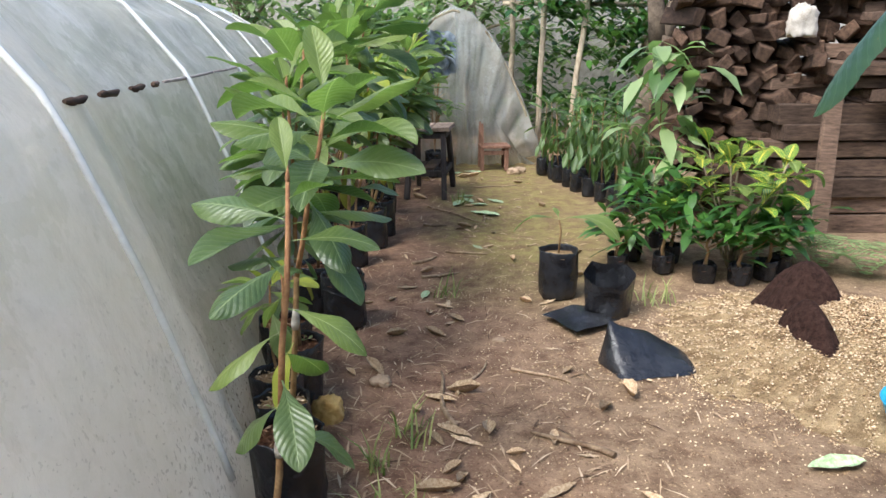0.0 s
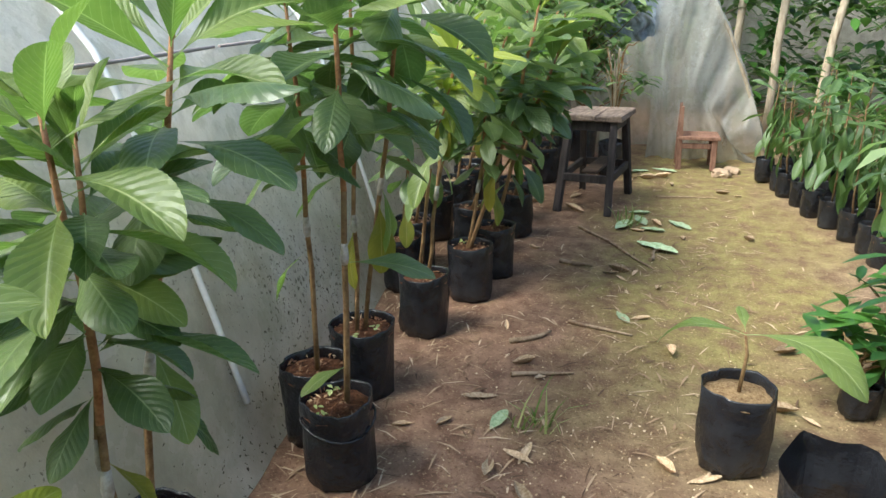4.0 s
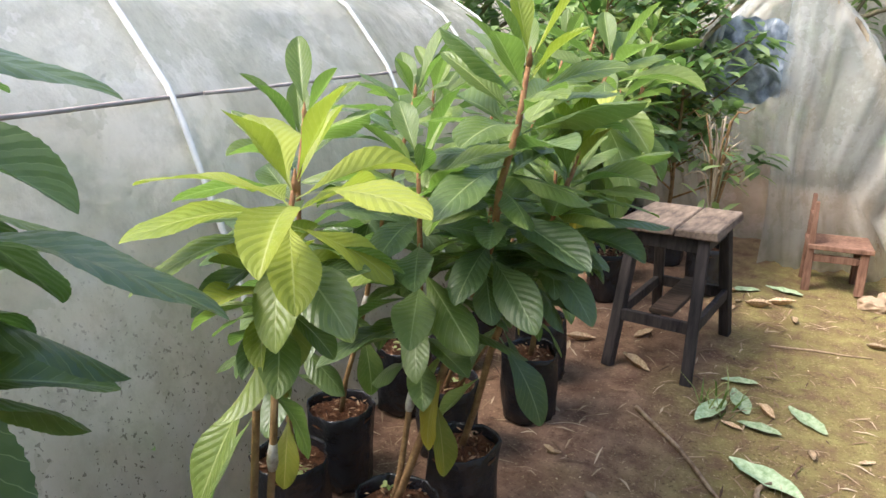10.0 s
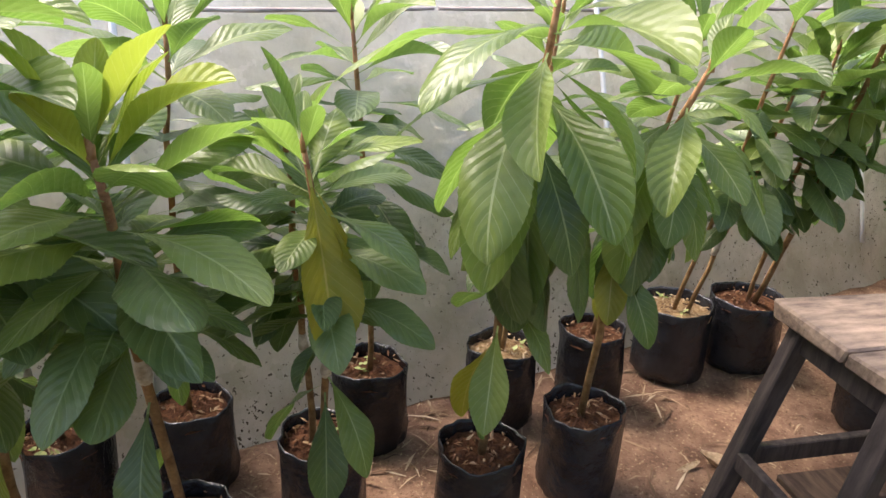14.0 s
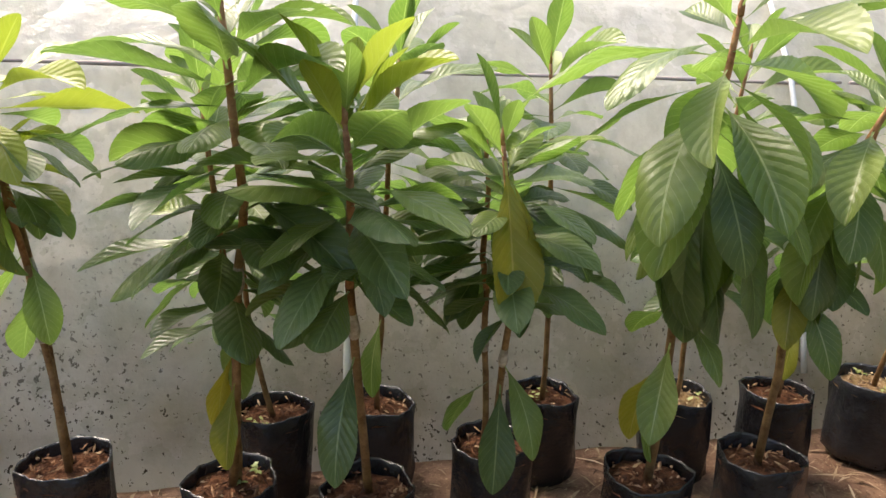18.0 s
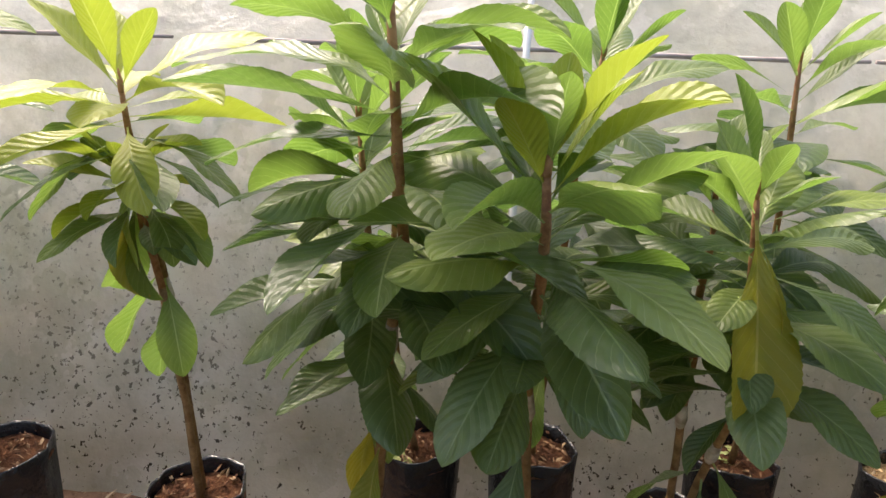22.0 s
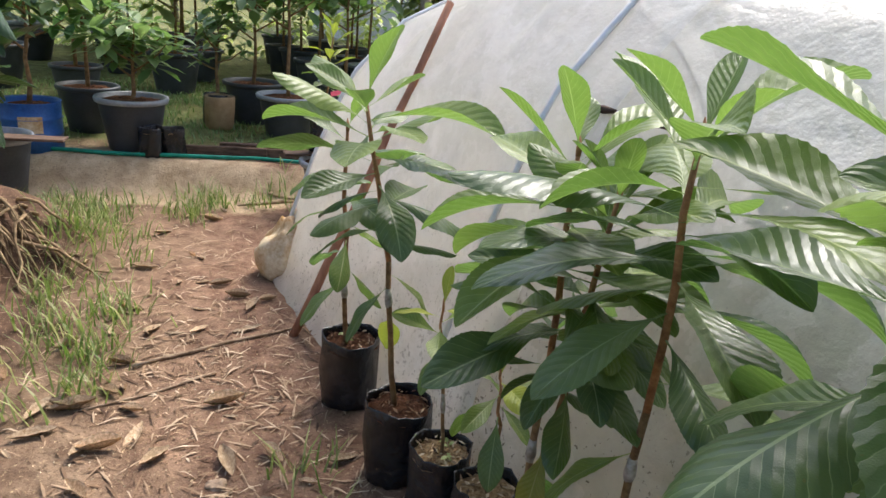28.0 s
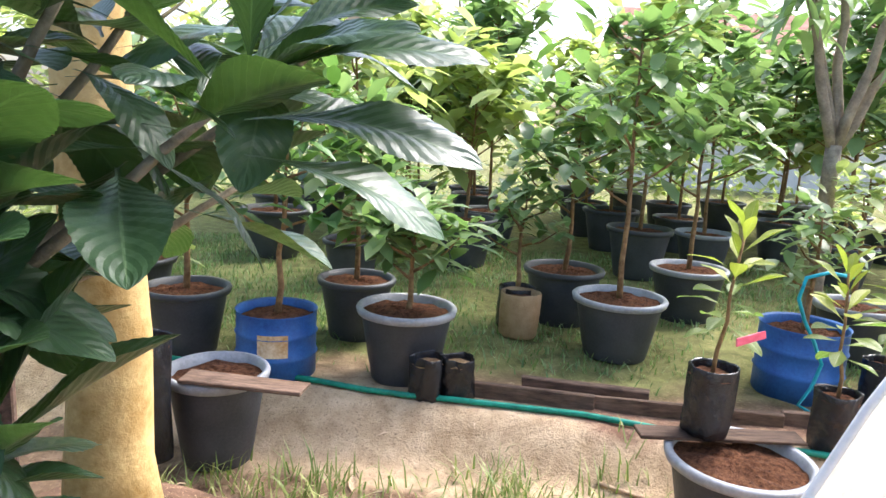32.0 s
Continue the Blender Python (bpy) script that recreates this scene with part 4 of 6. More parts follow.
def low_chair():
    root = thing("low_wooden_chair", 0.52, 7.62, 0, 4)
    for i, (sx, sy, h) in enumerate(((-0.13, -0.1, 0.5), (-0.13, 0.12, 0.5), (0.13, -0.1, 0.24), (0.13, 0.12, 0.24))):
        bm = box(0.045, 0.04, h, 0.004, 0.002, i, 0.9)
        if h > 0.4:
            for v in bm.verts:
                if v.co.z > 0.46:
                    v.co.x *= 0.5
        part("back_post" if h > 0.4 else "leg", bm, M_CHAIR, root, m=pose(sx, sy, 0))
    part("seat", box(0.32, 0.28, 0.028, 0.004, 0.002, 5), M_CHAIR, root, m=pose(0.01, 0.01, 0.24))
    part("rail", box(0.26, 0.022, 0.04, 0.003, 0.001, 6), M_CHAIR, root, m=pose(0, -0.1, 0.17))
    part("rail", box(0.022, 0.2, 0.05, 0.003, 0.001, 6), M_CHAIR, root, m=pose(-0.13, 0.01, 0.36))
    return tagged(root, "small reddish wooden chair standing before the film tent", "chair")


low_chair()

# ---- loquat saplings along the tunnel ----
HUSKED = "small loquat seedling in a black bag with husk on top"
loquat(-0.33, 1.36, [("sparse", [(-0.31, 1.37), (-0.28, 1.42, 0.55), (-0.25, 1.5, 1.03)], 1.15)], seed=1, label="loquat sapling with a few dark leaves in a black bag")
loquat(-0.38, 1.8, [("ribbed", [(-0.37, 1.79), (-0.33, 1.79, 0.58), (-0.29, 1.8, 0.85), (-0.22, 1.82, 1.16)], 1.1)], seed=2, low=[(0, 0.4, 20, -30, 0.2, "dark", 1), (0, 0.3, 250, -40, 0.2, "young", 1), (0, 0.45, 150, -20, 0.19, "mid", 2)], label="loquat sapling with broad ribbed leaves in a black bag")
loquat(-0.44, 2.02, [("seedling", [(-0.44, 2.02), (-0.42, 2.01, 0.45), (-0.41, 2.0, 0.66)], 1.0)], seed=3, husk=True, rad=0.085, h=0.24, label=HUSKED)
loquat(-0.5, 2.2, [("seedling", [(-0.5, 2.2), (-0.51, 2.2, 0.42), (-0.5, 2.19, 0.56)], 1.15)], seed=4, husk=True, rad=0.085, h=0.24, label=HUSKED, low=[(0, 0.7, 300, -35, 0.2, "mid", 1), (0, 0.6, 60, -40, 0.19, "dark", 1)])
loquat(-0.49, 2.41, [("ribbed", [(-0.5, 2.4), (-0.47, 2.44, 0.5), (-0.46, 2.46, 0.78), (-0.46, 2.45, 1.18)], 1.0), ("bushy", [(-0.47, 2.42), (-0.5, 2.48, 0.7), (-0.5, 2.54, 1.12)], 0.95)], seed=5, low=[(0, 0.3, 210, -35, 0.2, "dark", 2), (1, 0.35, 40, -50, 0.19, "old", 1)])
loquat(-0.58, 2.63, [("ribbed", [(-0.58, 2.62), (-0.55, 2.66, 0.6), (-0.5, 2.72, 0.95), (-0.46, 2.76, 1.27)], 1.12)], seed=6, low=[(0, 0.4, 330, -30, 0.22, "mid", 1), (0, 0.28, 30, -25, 0.2, "dark", 2)])
loquat(-0.43, 3.2, [("ribbed", [(-0.41, 3.22), (-0.39, 3.22, 0.66), (-0.37, 3.22, 1.06), (-0.36, 3.22, 1.36)], 1.0)], seed=7, label="tall loquat sapling in a black bag tied with black string", low=[(0, 0.34, 20, 4, 0.25, "dark", 1), (0, 0.1, 250, 10, 0.17, "mid", 1)])
part("tie_string", tube([(0.106 * math.cos(a), 0.106 * math.sin(a), 0.19 + 0.015 * math.sin(2 * a)) for a in [k * 0.2618 for k in range(25)]], 0.004, 5), M_BAG, bpy.data.objects["potted_loquat_sapling.006"])
loquat(-0.59, 3.36, [("thin", [(-0.58, 3.36), (-0.55, 3.32, 0.7), (-0.53, 3.29, 1.03), (-0.52, 3.26, 1.32)], 1.05)], seed=8, low=[(0, 0.3, 190, -30, 0.2, "mid", 2)])
loquat(-0.57, 3.66, [("thin", [(-0.56, 3.66), (-0.46, 3.62, 0.74), (-0.37, 3.57, 1.15), (-0.3, 3.48, 1.46)], 1.1), ("thin", [(-0.58, 3.64), (-0.54, 3.62, 0.8), (-0.5, 3.58, 1.38)], 1.0)], seed=9, rad=0.11, low=[(0, 0.33, 300, -68, 0.25, "old", 1), (0, 0.36, 340, -60, 0.23, "mid", 2), (1, 0.35, 250, -70, 0.22, "old", 1)])
loquat(-0.53, 4.17, [("rosette", [(-0.55, 4.17), (-0.49, 4.17, 0.72), (-0.42, 4.17, 0.95), (-0.38, 4.18, 1.12)], 1.0), ("rosette", [(-0.52, 4.18), (-0.45, 4.18, 0.75), (-0.41, 4.15, 0.98)], 0.6)], seed=10, low=[(1, 0.95, 270, -75, 0.22, "old", 7), (1, 0.9, 250, -80, 0.24, "mid", 7), (1, 0.88, 300, -78, 0.2, "mid", 7), (0, 0.75, 330, -70, 0.2, "mid", 1), (0, 0.62, 60, -10, 0.15, "mid", 3), (0, 0.42, 255, -50, 0.25, "mid", 0), (0, 0.4, 40, -50, 0.2, "mid", 1), (0, 0.66, 20, 30, 0.17, "dark", 1), (0, 0.33, 230, -55, 0.22, "dark", 0)], label="thin loquat sapling with a yellow-green tuft and limp hanging leaves")
loquat(-0.45, 4.57, [("dense", [(-0.46, 4.57), (-0.3, 4.64, 0.76), (-0.25, 4.67, 0.95), (-0.18, 4.66, 1.3)], 1.0), ("bushy", [(-0.47, 4.58), (-0.4, 4.6, 0.65), (-0.38, 4.57, 1.1)], 0.95)], seed=11, low=[(0, 0.24, 250, -60, 0.2, "old", 1), (0, 0.2, 330, -72, 0.2, "old", 0), (0, 0.3, 200, -55, 0.22, "mid", 7)], label="bushy loquat sapling with crowded leaves on a reddish stem")
loquat(-0.42, 4.88, [("dense", [(-0.43, 4.88), (-0.3, 4.86, 0.67), (-0.22, 4.86, 0.86), (-0.13, 4.86, 1.08)], 0.92)], seed=12, low=[(0, 0.3, 345, -40, 0.26, "dark", 1), (0, 0.2, 200, -45, 0.21, "mid", 0)], label="bushy loquat sapling with crowded leaves on a reddish stem")
loquat(-0.62, 5.18, [("bushy", [(-0.6, 5.18), (-0.3, 5.16, 0.72), (-0.27, 5.13, 1.04)], 0.8), ("bushy", [(-0.63, 5.16), (-0.48, 5.13, 0.7), (-0.44, 5.12, 1.0)], 0.8)], seed=13, low=[(0, 0.95, 12, -66, 0.31, "old", 0), (0, 0.9, 60, -50, 0.2, "old", 2), (0, 0.3, 230, -35, 0.24, "dark", 1), (0, 0.28, 350, -60, 0.24, "dark", 0), (0, 0.34, 20, -20, 0.22, "mid", 2)])
loquat(-0.47, 5.53, [("broad", [(-0.47, 5.53), (-0.42, 5.54, 0.73), (-0.32, 5.53, 1.0), (-0.25, 5.53, 1.27)], 1.12)], seed=14, low=[(0, 0.22, 210, -55, 0.25, "old", 1), (0, 0.2, 250, -70, 0.23, "mid", 1), (0, 0.25, 330, -45, 0.24, "mid", 0), (0, 0.3, 190, -15, 0.22, "mid", 1), (0, 0.3, 20, -10, 0.2, "mid", 2)], label="loquat sapling with long drooping leaves in a black bag")
loquat(-0.8, 4.6, [("bushy", [(-0.8, 4.6), (-0.74, 4.55, 0.55), (-0.66, 4.56, 1.18)], 1.0)], seed=15, low=[(0, 0.3, 300, -50, 0.2, "old", 1)])
loquat(-0.84, 4.88, [("bushy", [(-0.84, 4.88), (-0.72, 4.9, 0.75), (-0.6, 4.94, 1.2)], 1.05)], seed=16, low=[(0, 0.3, 330, -60, 0.22, "mid", 1)])
loquat(-0.9, 5.36, [("bushy", [(-0.9, 5.36), (-0.8, 5.34, 0.7), (-0.74, 5.3, 1.2)], 1.0)], seed=17)
loquat(-0.54, 5.84, [("broad", [(-0.54, 5.83), (-0.4, 5.78, 0.8), (-0.3, 5.87, 1.14)], 0.78)], seed=18, low=[(0, 0.45, 20, -40, 0.22, "mid", 1), (0, 0.5, 330, -60, 0.2, "old", 0)])
loquat(-0.9, 5.76, [("bushy", [(-0.9, 5.76), (-0.84, 5.76, 0.6), (-0.72, 5.78, 1.22)], 0.95)], seed=19, husk=True)
loquat(-0.92, 6.08, [("bushy", [(-0.92, 6.08), (-0.82, 6.08, 0.65), (-0.66, 6.12, 1.16)], 0.95)], seed=20, low=[(0, 0.35, 300, -60, 0.2, "old", 1)])
loquat(-1.0, 6.44, [("bushy", [(-1.0, 6.43), (-0.85, 6.42, 0.66), (-0.7, 6.45, 1.3)], 1.0), ("bushy", [(-0.97, 6.46), (-0.88, 6.5, 0.6), (-0.78, 6.56, 1.05)], 0.85)], seed=21, rad=0.12, husk=True)
loquat(-0.98, 6.72, [("bushy", [(-0.98, 6.72), (-0.84, 6.65, 0.66), (-0.7, 6.58, 1.12)], 1.0), ("broad", [(-0.97, 6.73), (-0.8, 6.72, 0.7), (-0.66, 6.75, 1.36)], 0.7)], seed=22, rad=0.12)
loquat(-0.55, 6.86, [("bushy", [(-0.52, 6.86), (-0.48, 6.88, 0.7), (-0.45, 6.9, 1.22)], 0.95)], seed=23)
loquat(-0.62, 7.2, [("bushy", [(-0.6, 7.2), (-0.55, 7.22, 0.7), (-0.5, 7.25, 1.36)], 1.0)], seed=24)


dp = thing("dried_stalk_plant", -0.1, 7.2)
bag_parts(dp, 0.1, 0.26, 55)
r = random.Random(31)
for k in range(22):
    a, sp = r.uniform(0, 6.28), r.uniform(0.05, 0.26)
    hgt = r.uniform(0.45, 0.8)
    pts = [(math.cos(a) * sp * t * t, math.sin(a) * sp * t * t, 0.22 + hgt * math.sin(t * r.uniform(1.4, 2.1))) for t in [j / 7 for j in range(8)]]
    part("stalk", tube(pts, [0.007, 0.007, 0.006, 0.006, 0.005, 0.005, 0.004, 0.003], 6), M_POLE if k % 3 else M_STEM, dp)
obj("leaves", crown_bm([(r.uniform(-0.12, 0.12), r.uniform(-0.12, 0.12), r.uniform(0.4, 0.8)) for _ in range(8)], 0.13, 4, 6, 0.3, material=CROWN["mid"]), None, dp)
tagged(dp, "potted plant with pale drooping dried stalks behind the stool", "potted plant")
for k, (x, y, hh, spr) in enumerate([(-0.85, 7.45, 1.35, 0.6), (-0.4, 7.65, 1.3, 0.5), (-1.0, 8.0, 1.5, 0.6), (-1.2, 8.6, 1.5, 0.65), (-0.72, 7.95, 1.2, 0.5)]):
    sb = thing("bushy_citrus", x, y)
    bag_parts(sb, 0.12, 0.28, 150 + k)
    tips = grow(sb, (0, 0, 0.24), hh, spr, 20, 150 + k, 0.014, None, 0.1)
    obj("crown", crown_bm(tips, 0.125, 18, 150 + k, 0.45, material=CROWN["bright" if k == 4 else "mid"]), None, sb)
    tagged(sb, "bushy small-leaved citrus in a black bag beside the tent", "potted plant", "citrus bushes by the tent")


# ---- right side: saplings in small bags ----
def mango(seed, h):
    root = thing("drooping_sapling")
    r = random.Random(seed)
    bag_parts(root, 0.062, 0.17, seed, False, 0.003)
    top = Vector((r.uniform(-0.05, 0.05), r.uniform(-0.05, 0.05), h))
    part("stem", tube(bent((0, 0, 0.14), top, 5, 0, 0.008, seed), [0.006, 0.0055, 0.005, 0.0045, 0.004, 0.003], 6), M_STEM, root)
    for k in range(16):
        q = 0.35 + 0.65 * k / 15
        leaf_at(root, Vector((0, 0, 0.14)).lerp(top, q), 137.5 * k + r.uniform(-20, 20), r.uniform(-70, -5) if k < 11 else r.uniform(-30, 40), r.uniform(0.17, 0.25), "slim", r.choice([0, 1, 2, 3]), r.uniform(-20, 20))
    return tagged(root, "young sapling with hanging leaves in a small black bag", "potted plant", "saplings in small bags")


protos = [mango(70, 0.75), mango(71, 0.62), mango(72, 0.82)]
r = random.Random(8)
spots = []
for i in range(9):
    for j in range(3):
        t = i / 8
        spots.append((1.02 + 0.42 * t + 0.17 * j + r.uniform(-0.02, 0.02), 7.25 - 1.75 * t + 0.1 * j + r.uniform(-0.03, 0.03)))
for k, (x, y) in enumerate(spots):
    m = pose(x, y, 0, 0, 0, r.uniform(0, 360))
    if k < 3:
        protos[k].matrix_basis = m
    else:
        copy_thing(protos[k % 3], m)


def plain_bush(name, x, y, height, spread, limbs, leaf, per, seed, tone, label, cat="plant", group="", wide=0.42, r0=0.012, material=None, pot=None, droop=0.5, z0=0.0):
    root = thing(name, x, y, z0)
    if pot == "bag":
        bag_parts(root, 0.058, 0.11, seed)
    tips = grow(root, (0, 0, 0.0 if not pot else 0.09), height, spread, limbs, seed, r0, material)
    obj("crown", crown_bm(tips, leaf, per, seed, wide, droop, material=CROWN[tone]), None, root)
    return tagged(root, label, cat, group)


plain_bush("tall_sapling", 1.42, 4.55, 1.15, 0.28, 7, 0.2, 4, 91, "mid", "tall thin sapling with hanging leaves in a black bag", "potted plant", pot="bag", droop=1.4, r0=0.009)
# dark crown tone: shade from overhead is put into the seedlings' colour
for k, (x, y, h) in enumerate([(1.32, 4.0, 0.3), (1.5, 3.82, 0.26), (1.68, 3.78, 0.22), (1.86, 3.86, 0.24), (1.2, 4.25, 0.35), (1.42, 4.2, 0.42), (2.0, 3.98, 0.3), (1.05, 4.0, 0.16)]):
    plain_bush("bagged_seedling", x, y, h, 0.17, 5, 0.16, 5, 100 + k, "dark", "small leafy seedling in a short black bag", "potted plant", "seedlings in short bags", pot="bag", wide=0.3)


# ---- croton with yellow-veined leaves ----
LEAF["croton"] = leaf_mat("leaf_croton", (0.03, 0.12, 0.02), (0.07, 0.2, 0.03), (0.8, 0.66, 0.08), 0.32, 0.25, bold=0.4)
LEAVES["croton"] = [leaf_mesh(d, f, w, "croton", 30 + i, ripple=0.004) for i, (d, f, w) in enumerate([(0.3, 0.4, 0.34), (0.7, 0.3, 0.36), (1.0, 0.3, 0.33)])]
cr = thing("croton_shrub", 1.72, 4.0)
r = random.Random(33)
for k in range(9):
    a = radians(40 * k)
    tip = Vector((math.cos(a) * 0.26, math.sin(a) * 0.2, r.uniform(0.45, 0.78)))
    part("branch", tube(bent((0, 0, 0), tip, 4, -0.03, 0.01, k), [0.01, 0.009, 0.008, 0.006, 0.004], 6), M_BARK, cr)
    for j in range(8):
        leaf_at(cr, tip * (0.8 + 0.03 * j), 137 * j + r.uniform(-20, 20), r.uniform(-5, 55), r.uniform(0.18, 0.27), "croton" if r.random() < 0.85 else "mid", j)
tagged(cr, "croton shrub with yellow-veined green leaves before the firewood", "shrub")


# ---- fern tufts ----
def fern(x, y, seed, s=0.3):
    root = thing("fern", x, y)
    r = random.Random(seed)
    for k in range(9):
        a = radians(40 * k + r.uniform(-12, 12))
        bm = bmesh.new()
        for i in range(14):
            t = i / 14
            c = Vector((math.cos(a) * s * t, math.sin(a) * s * t, s * (1.3 * t - 1.1 * t * t) + 0.02))
            w = 0.06 * s / 0.3 * math.sin(math.pi * (0.15 + 0.85 * t)) + 0.004
            for sg in (-1, 1):
                side = Vector((-math.sin(a), math.cos(a), 0)) * sg
                f = Vector((math.cos(a), math.sin(a), 0.2))
                q = [c, c + side * w + f * 0.012, c + side * w * 0.9 + f * 0.02, c + f * 0.014]
                bm.faces.new([bm.verts.new(v) for v in q])
        part("frond", bm, CROWN["mid"], root)
    return tagged(root, "green fern tuft growing in the earth", "fern", "ferns by the firewood")


for k, (x, y) in enumerate([(2.1, 4.15), (2.28, 4.05), (1.95, 4.25), (2.45, 3.9)]):
    fern(x, y, k, 0.34)


# ---- firewood and plank stack ----
def stack():
    root = thing("firewood_stack", 2.9, 5.2)
    r = random.Random(17)
    z = 0.0
    row = 0
    while z < 1.8:
        h = r.uniform(0.1, 0.17) if z < 0.8 else r.uniform(0.07, 0.13)
        for col in range(2):
            low = z < 0.8
            ln = r.uniform(1.5, 1.9) if low else r.uniform(0.6, 1.5)
            part("plank", box(ln, r.uniform(0.14, 0.24), h * (0.95 if low else 0.85), 0.006, 0.01, row * 5 + col), M_PLANK, root, m=pose(0.2 + r.uniform(-0.1, 0.15) if low else r.uniform(-0.1, 0.75), -0.25 + 0.28 * col + r.uniform(-0.03, 0.03) - (0 if low else r.uniform(-0.12, 0.1)), z, r.uniform(-1.5, 1.5) if low else r.uniform(-6, 6), 0 if low else r.uniform(-2, 2), r.uniform(-2, 2) if low else r.uniform(-22, 22)))
        z += h
        row += 1
    for k in range(230):
        col, lev = k % 14, k // 14
        part("log", box(r.uniform(0.06, 0.14), r.uniform(0.3, 0.55), r.uniform(0.05, 0.12), 0.008, 0.016, 300 + k), M_LOG, root, m=pose(-1.15 + col * 0.105 + r.uniform(-0.03, 0.03), 0.28 - 0.028 * col * (lev > 7) + r.uniform(-0.15, 0.12), 0.02 + lev * 0.108, r.uniform(-12, 12), r.uniform(-45, 45), r.uniform(-28, 28)))
    return tagged(root, "tall stack of weathered planks and split firewood", "firewood stack")


stack()
lp = thing("leaning_plank", 2.46, 4.5)
part("board", box(0.11, 0.04, 1.02, 0.006, 0.004, 3), M_PLANK, lp, m=pose(0, 0, 0, -9, 4, 0))
tagged(lp, "weathered board leaning on the firewood stack", "plank")


def limp_sack(name, x, y, z, sx, sy, sz, seed, material, label, cat="sack", rz=0.0):
    root = thing(name, x, y, z, rz)
    bm = bmesh.new()
    bmesh.ops.create_icosphere(bm, subdivisions=4, radius=1.0)
    for v in bm.verts:
        q = v.co.copy()
        k = 1 + 0.22 * noise.noise(q * 1.6 + Vector((seed, 0, 0))) + 0.42 * (0.4 - abs(noise.noise(q * 2.6 + Vector((0, seed, 0))))) + 0.22 * (0.3 - abs(noise.noise(q * 6.0 + Vector((seed, 3, 0))))) + 0.05 * noise.noise(q * 14 + Vector((seed, seed, 0)))
        k *= (abs(q.x) ** 4 + abs(q.y) ** 4 + abs(q.z) ** 4) ** -0.2 * 0.9
        v.co = Vector((q.x * sx * k, q.y * sy * k, max(-0.5, q.z) * sz * k + sz * 0.5))
    part("body", bm, material, root, smooth=True)
    return tagged(root, label, cat)


limp_sack("pale_sack", 2.36, 4.86, 1.34, 0.09, 0.045, 0.12, 4, M_SACK, "crumpled pale sack lying on the firewood")

# forked dead trunk before the stack
M_OLDBARK = plain("old_brown_bark", (0.07, 0.052, 0.038), (0.2, 0.155, 0.11), 12, 0.92, 0.15, 0.8, 60)
tk = thing("forked_trunk", 1.72, 6.15)
part("trunk", tube(bent((-0.15, 0, 0), (0.12, 0, 1.35), 6, 0, 0.02, 2), [0.11, 0.1, 0.095, 0.09, 0.09, 0.085, 0.08], 12), M_OLDBARK, tk)
part("limb", tube(bent((0.1, 0, 1.25), (0.42, 0.05, 2.3), 5, 0, 0.02, 3), [0.085, 0.07, 0.065, 0.06, 0.055, 0.05], 10), M_OLDBARK, tk)
part("limb", tube(bent((0.08, 0, 1.3), (-0.02, 0.1, 2.4), 5, 0, 0.02, 4), [0.08, 0.07, 0.065, 0.06, 0.055, 0.05], 10), M_OLDBARK, tk)
tagged(tk, "bare grey-brown forked tree trunk standing by the firewood", "tree trunk")

# ---- pole frame behind ----
pf = thing("pole_frame", 1.2, 8.8)
for i, (a, bq) in enumerate([((-0.08, 0, 0), (-0.02, 0, 2.3)), ((-0.4, 0.3, 0), (-0.36, 0.3, 2.2)), ((0.25, -0.2, 0.0), (0.55, 0.1, 2.3)), ((1.4, 0.1, 0), (1.42, 0.1, 2.3))]):
    part("post", tube(bent(a, bq, 5, 0, 0.01, i), 0.035, 9), M_POLE, pf)
for i, (a, bq) in enumerate([((-1.0, 0.05, 2.02), (2.6, 0.05, 2.0)), ((-0.5, 0.32, 1.78), (2.4, 0.12, 1.72)), ((-1.2, -0.2, 2.28), (2.6, -0.2, 2.26))]):
    part("crossbar", tube(bent(a, bq, 6, 0, 0.01, 9 + i), 0.03, 8), M_POLE, pf)
tagged(pf, "rough pole frame of pale wooden posts and crossbars", "pole frame")


# ---- heap of husk with dark compost, and the bags about it ----
def heap(name, x, y, rx, ry, h, seed, material, label, cat):
    V, F = [], []
    N, M = 40, 60
    for i in range(N + 1):
        q = i / N
        for k in range(M):
            a = 2 * math.pi * k / M
            e = 1 + 0.22 * noise.noise((math.cos(a) * 1.7 + seed, math.sin(a) * 1.7, 1)) + 0.1 * noise.noise((math.cos(a) * 5, math.sin(a) * 5 + seed, 2))
            px, py = rx * q * e * math.cos(a), ry * q * e * math.sin(a)
            z = h * (0.5 + 0.5 * math.cos(math.pi * q)) * (1 + 0.35 * noise.noise((px * 2.5, py * 2.5, seed))) + 0.016 * noise.noise((px * 14, py * 14, seed)) * (1 - q ** 3)
            V.append((px, py, z + ground_height(x + px, y + py) * 0.9 - 0.012 * q ** 4 + 0.012 * (1 - q)))
    F = [(i * M + k, i * M + (k + 1) % M, (i + 1) * M + (k + 1) % M, (i + 1) * M + k) for i in range(N) for k in range(M)]
    me = bpy.data.meshes.new(name)
    me.from_pydata(V, [], F)
    ob = obj(name, me, material, m=pose(x, y, 0), smooth=True)
    return tagged(ob, label, cat, kind="stuff")


heap("husk_heap", 1.85, 2.85, 0.98, 0.85, 0.16, 3, M_HUSK, "spread heap of pale rice husk on the earth", "husk heap")
heap("compost_spill", 1.6, 2.82, 0.17, 0.34, 0.25, 12, M_DARKSOIL, "dark compost spilt down over the husk", "compost heap")
heap("compost_heap", 1.76, 3.2, 0.3, 0.34, 0.3, 8, M_DARKSOIL, "dark compost heaped on the pale husk", "compost heap")


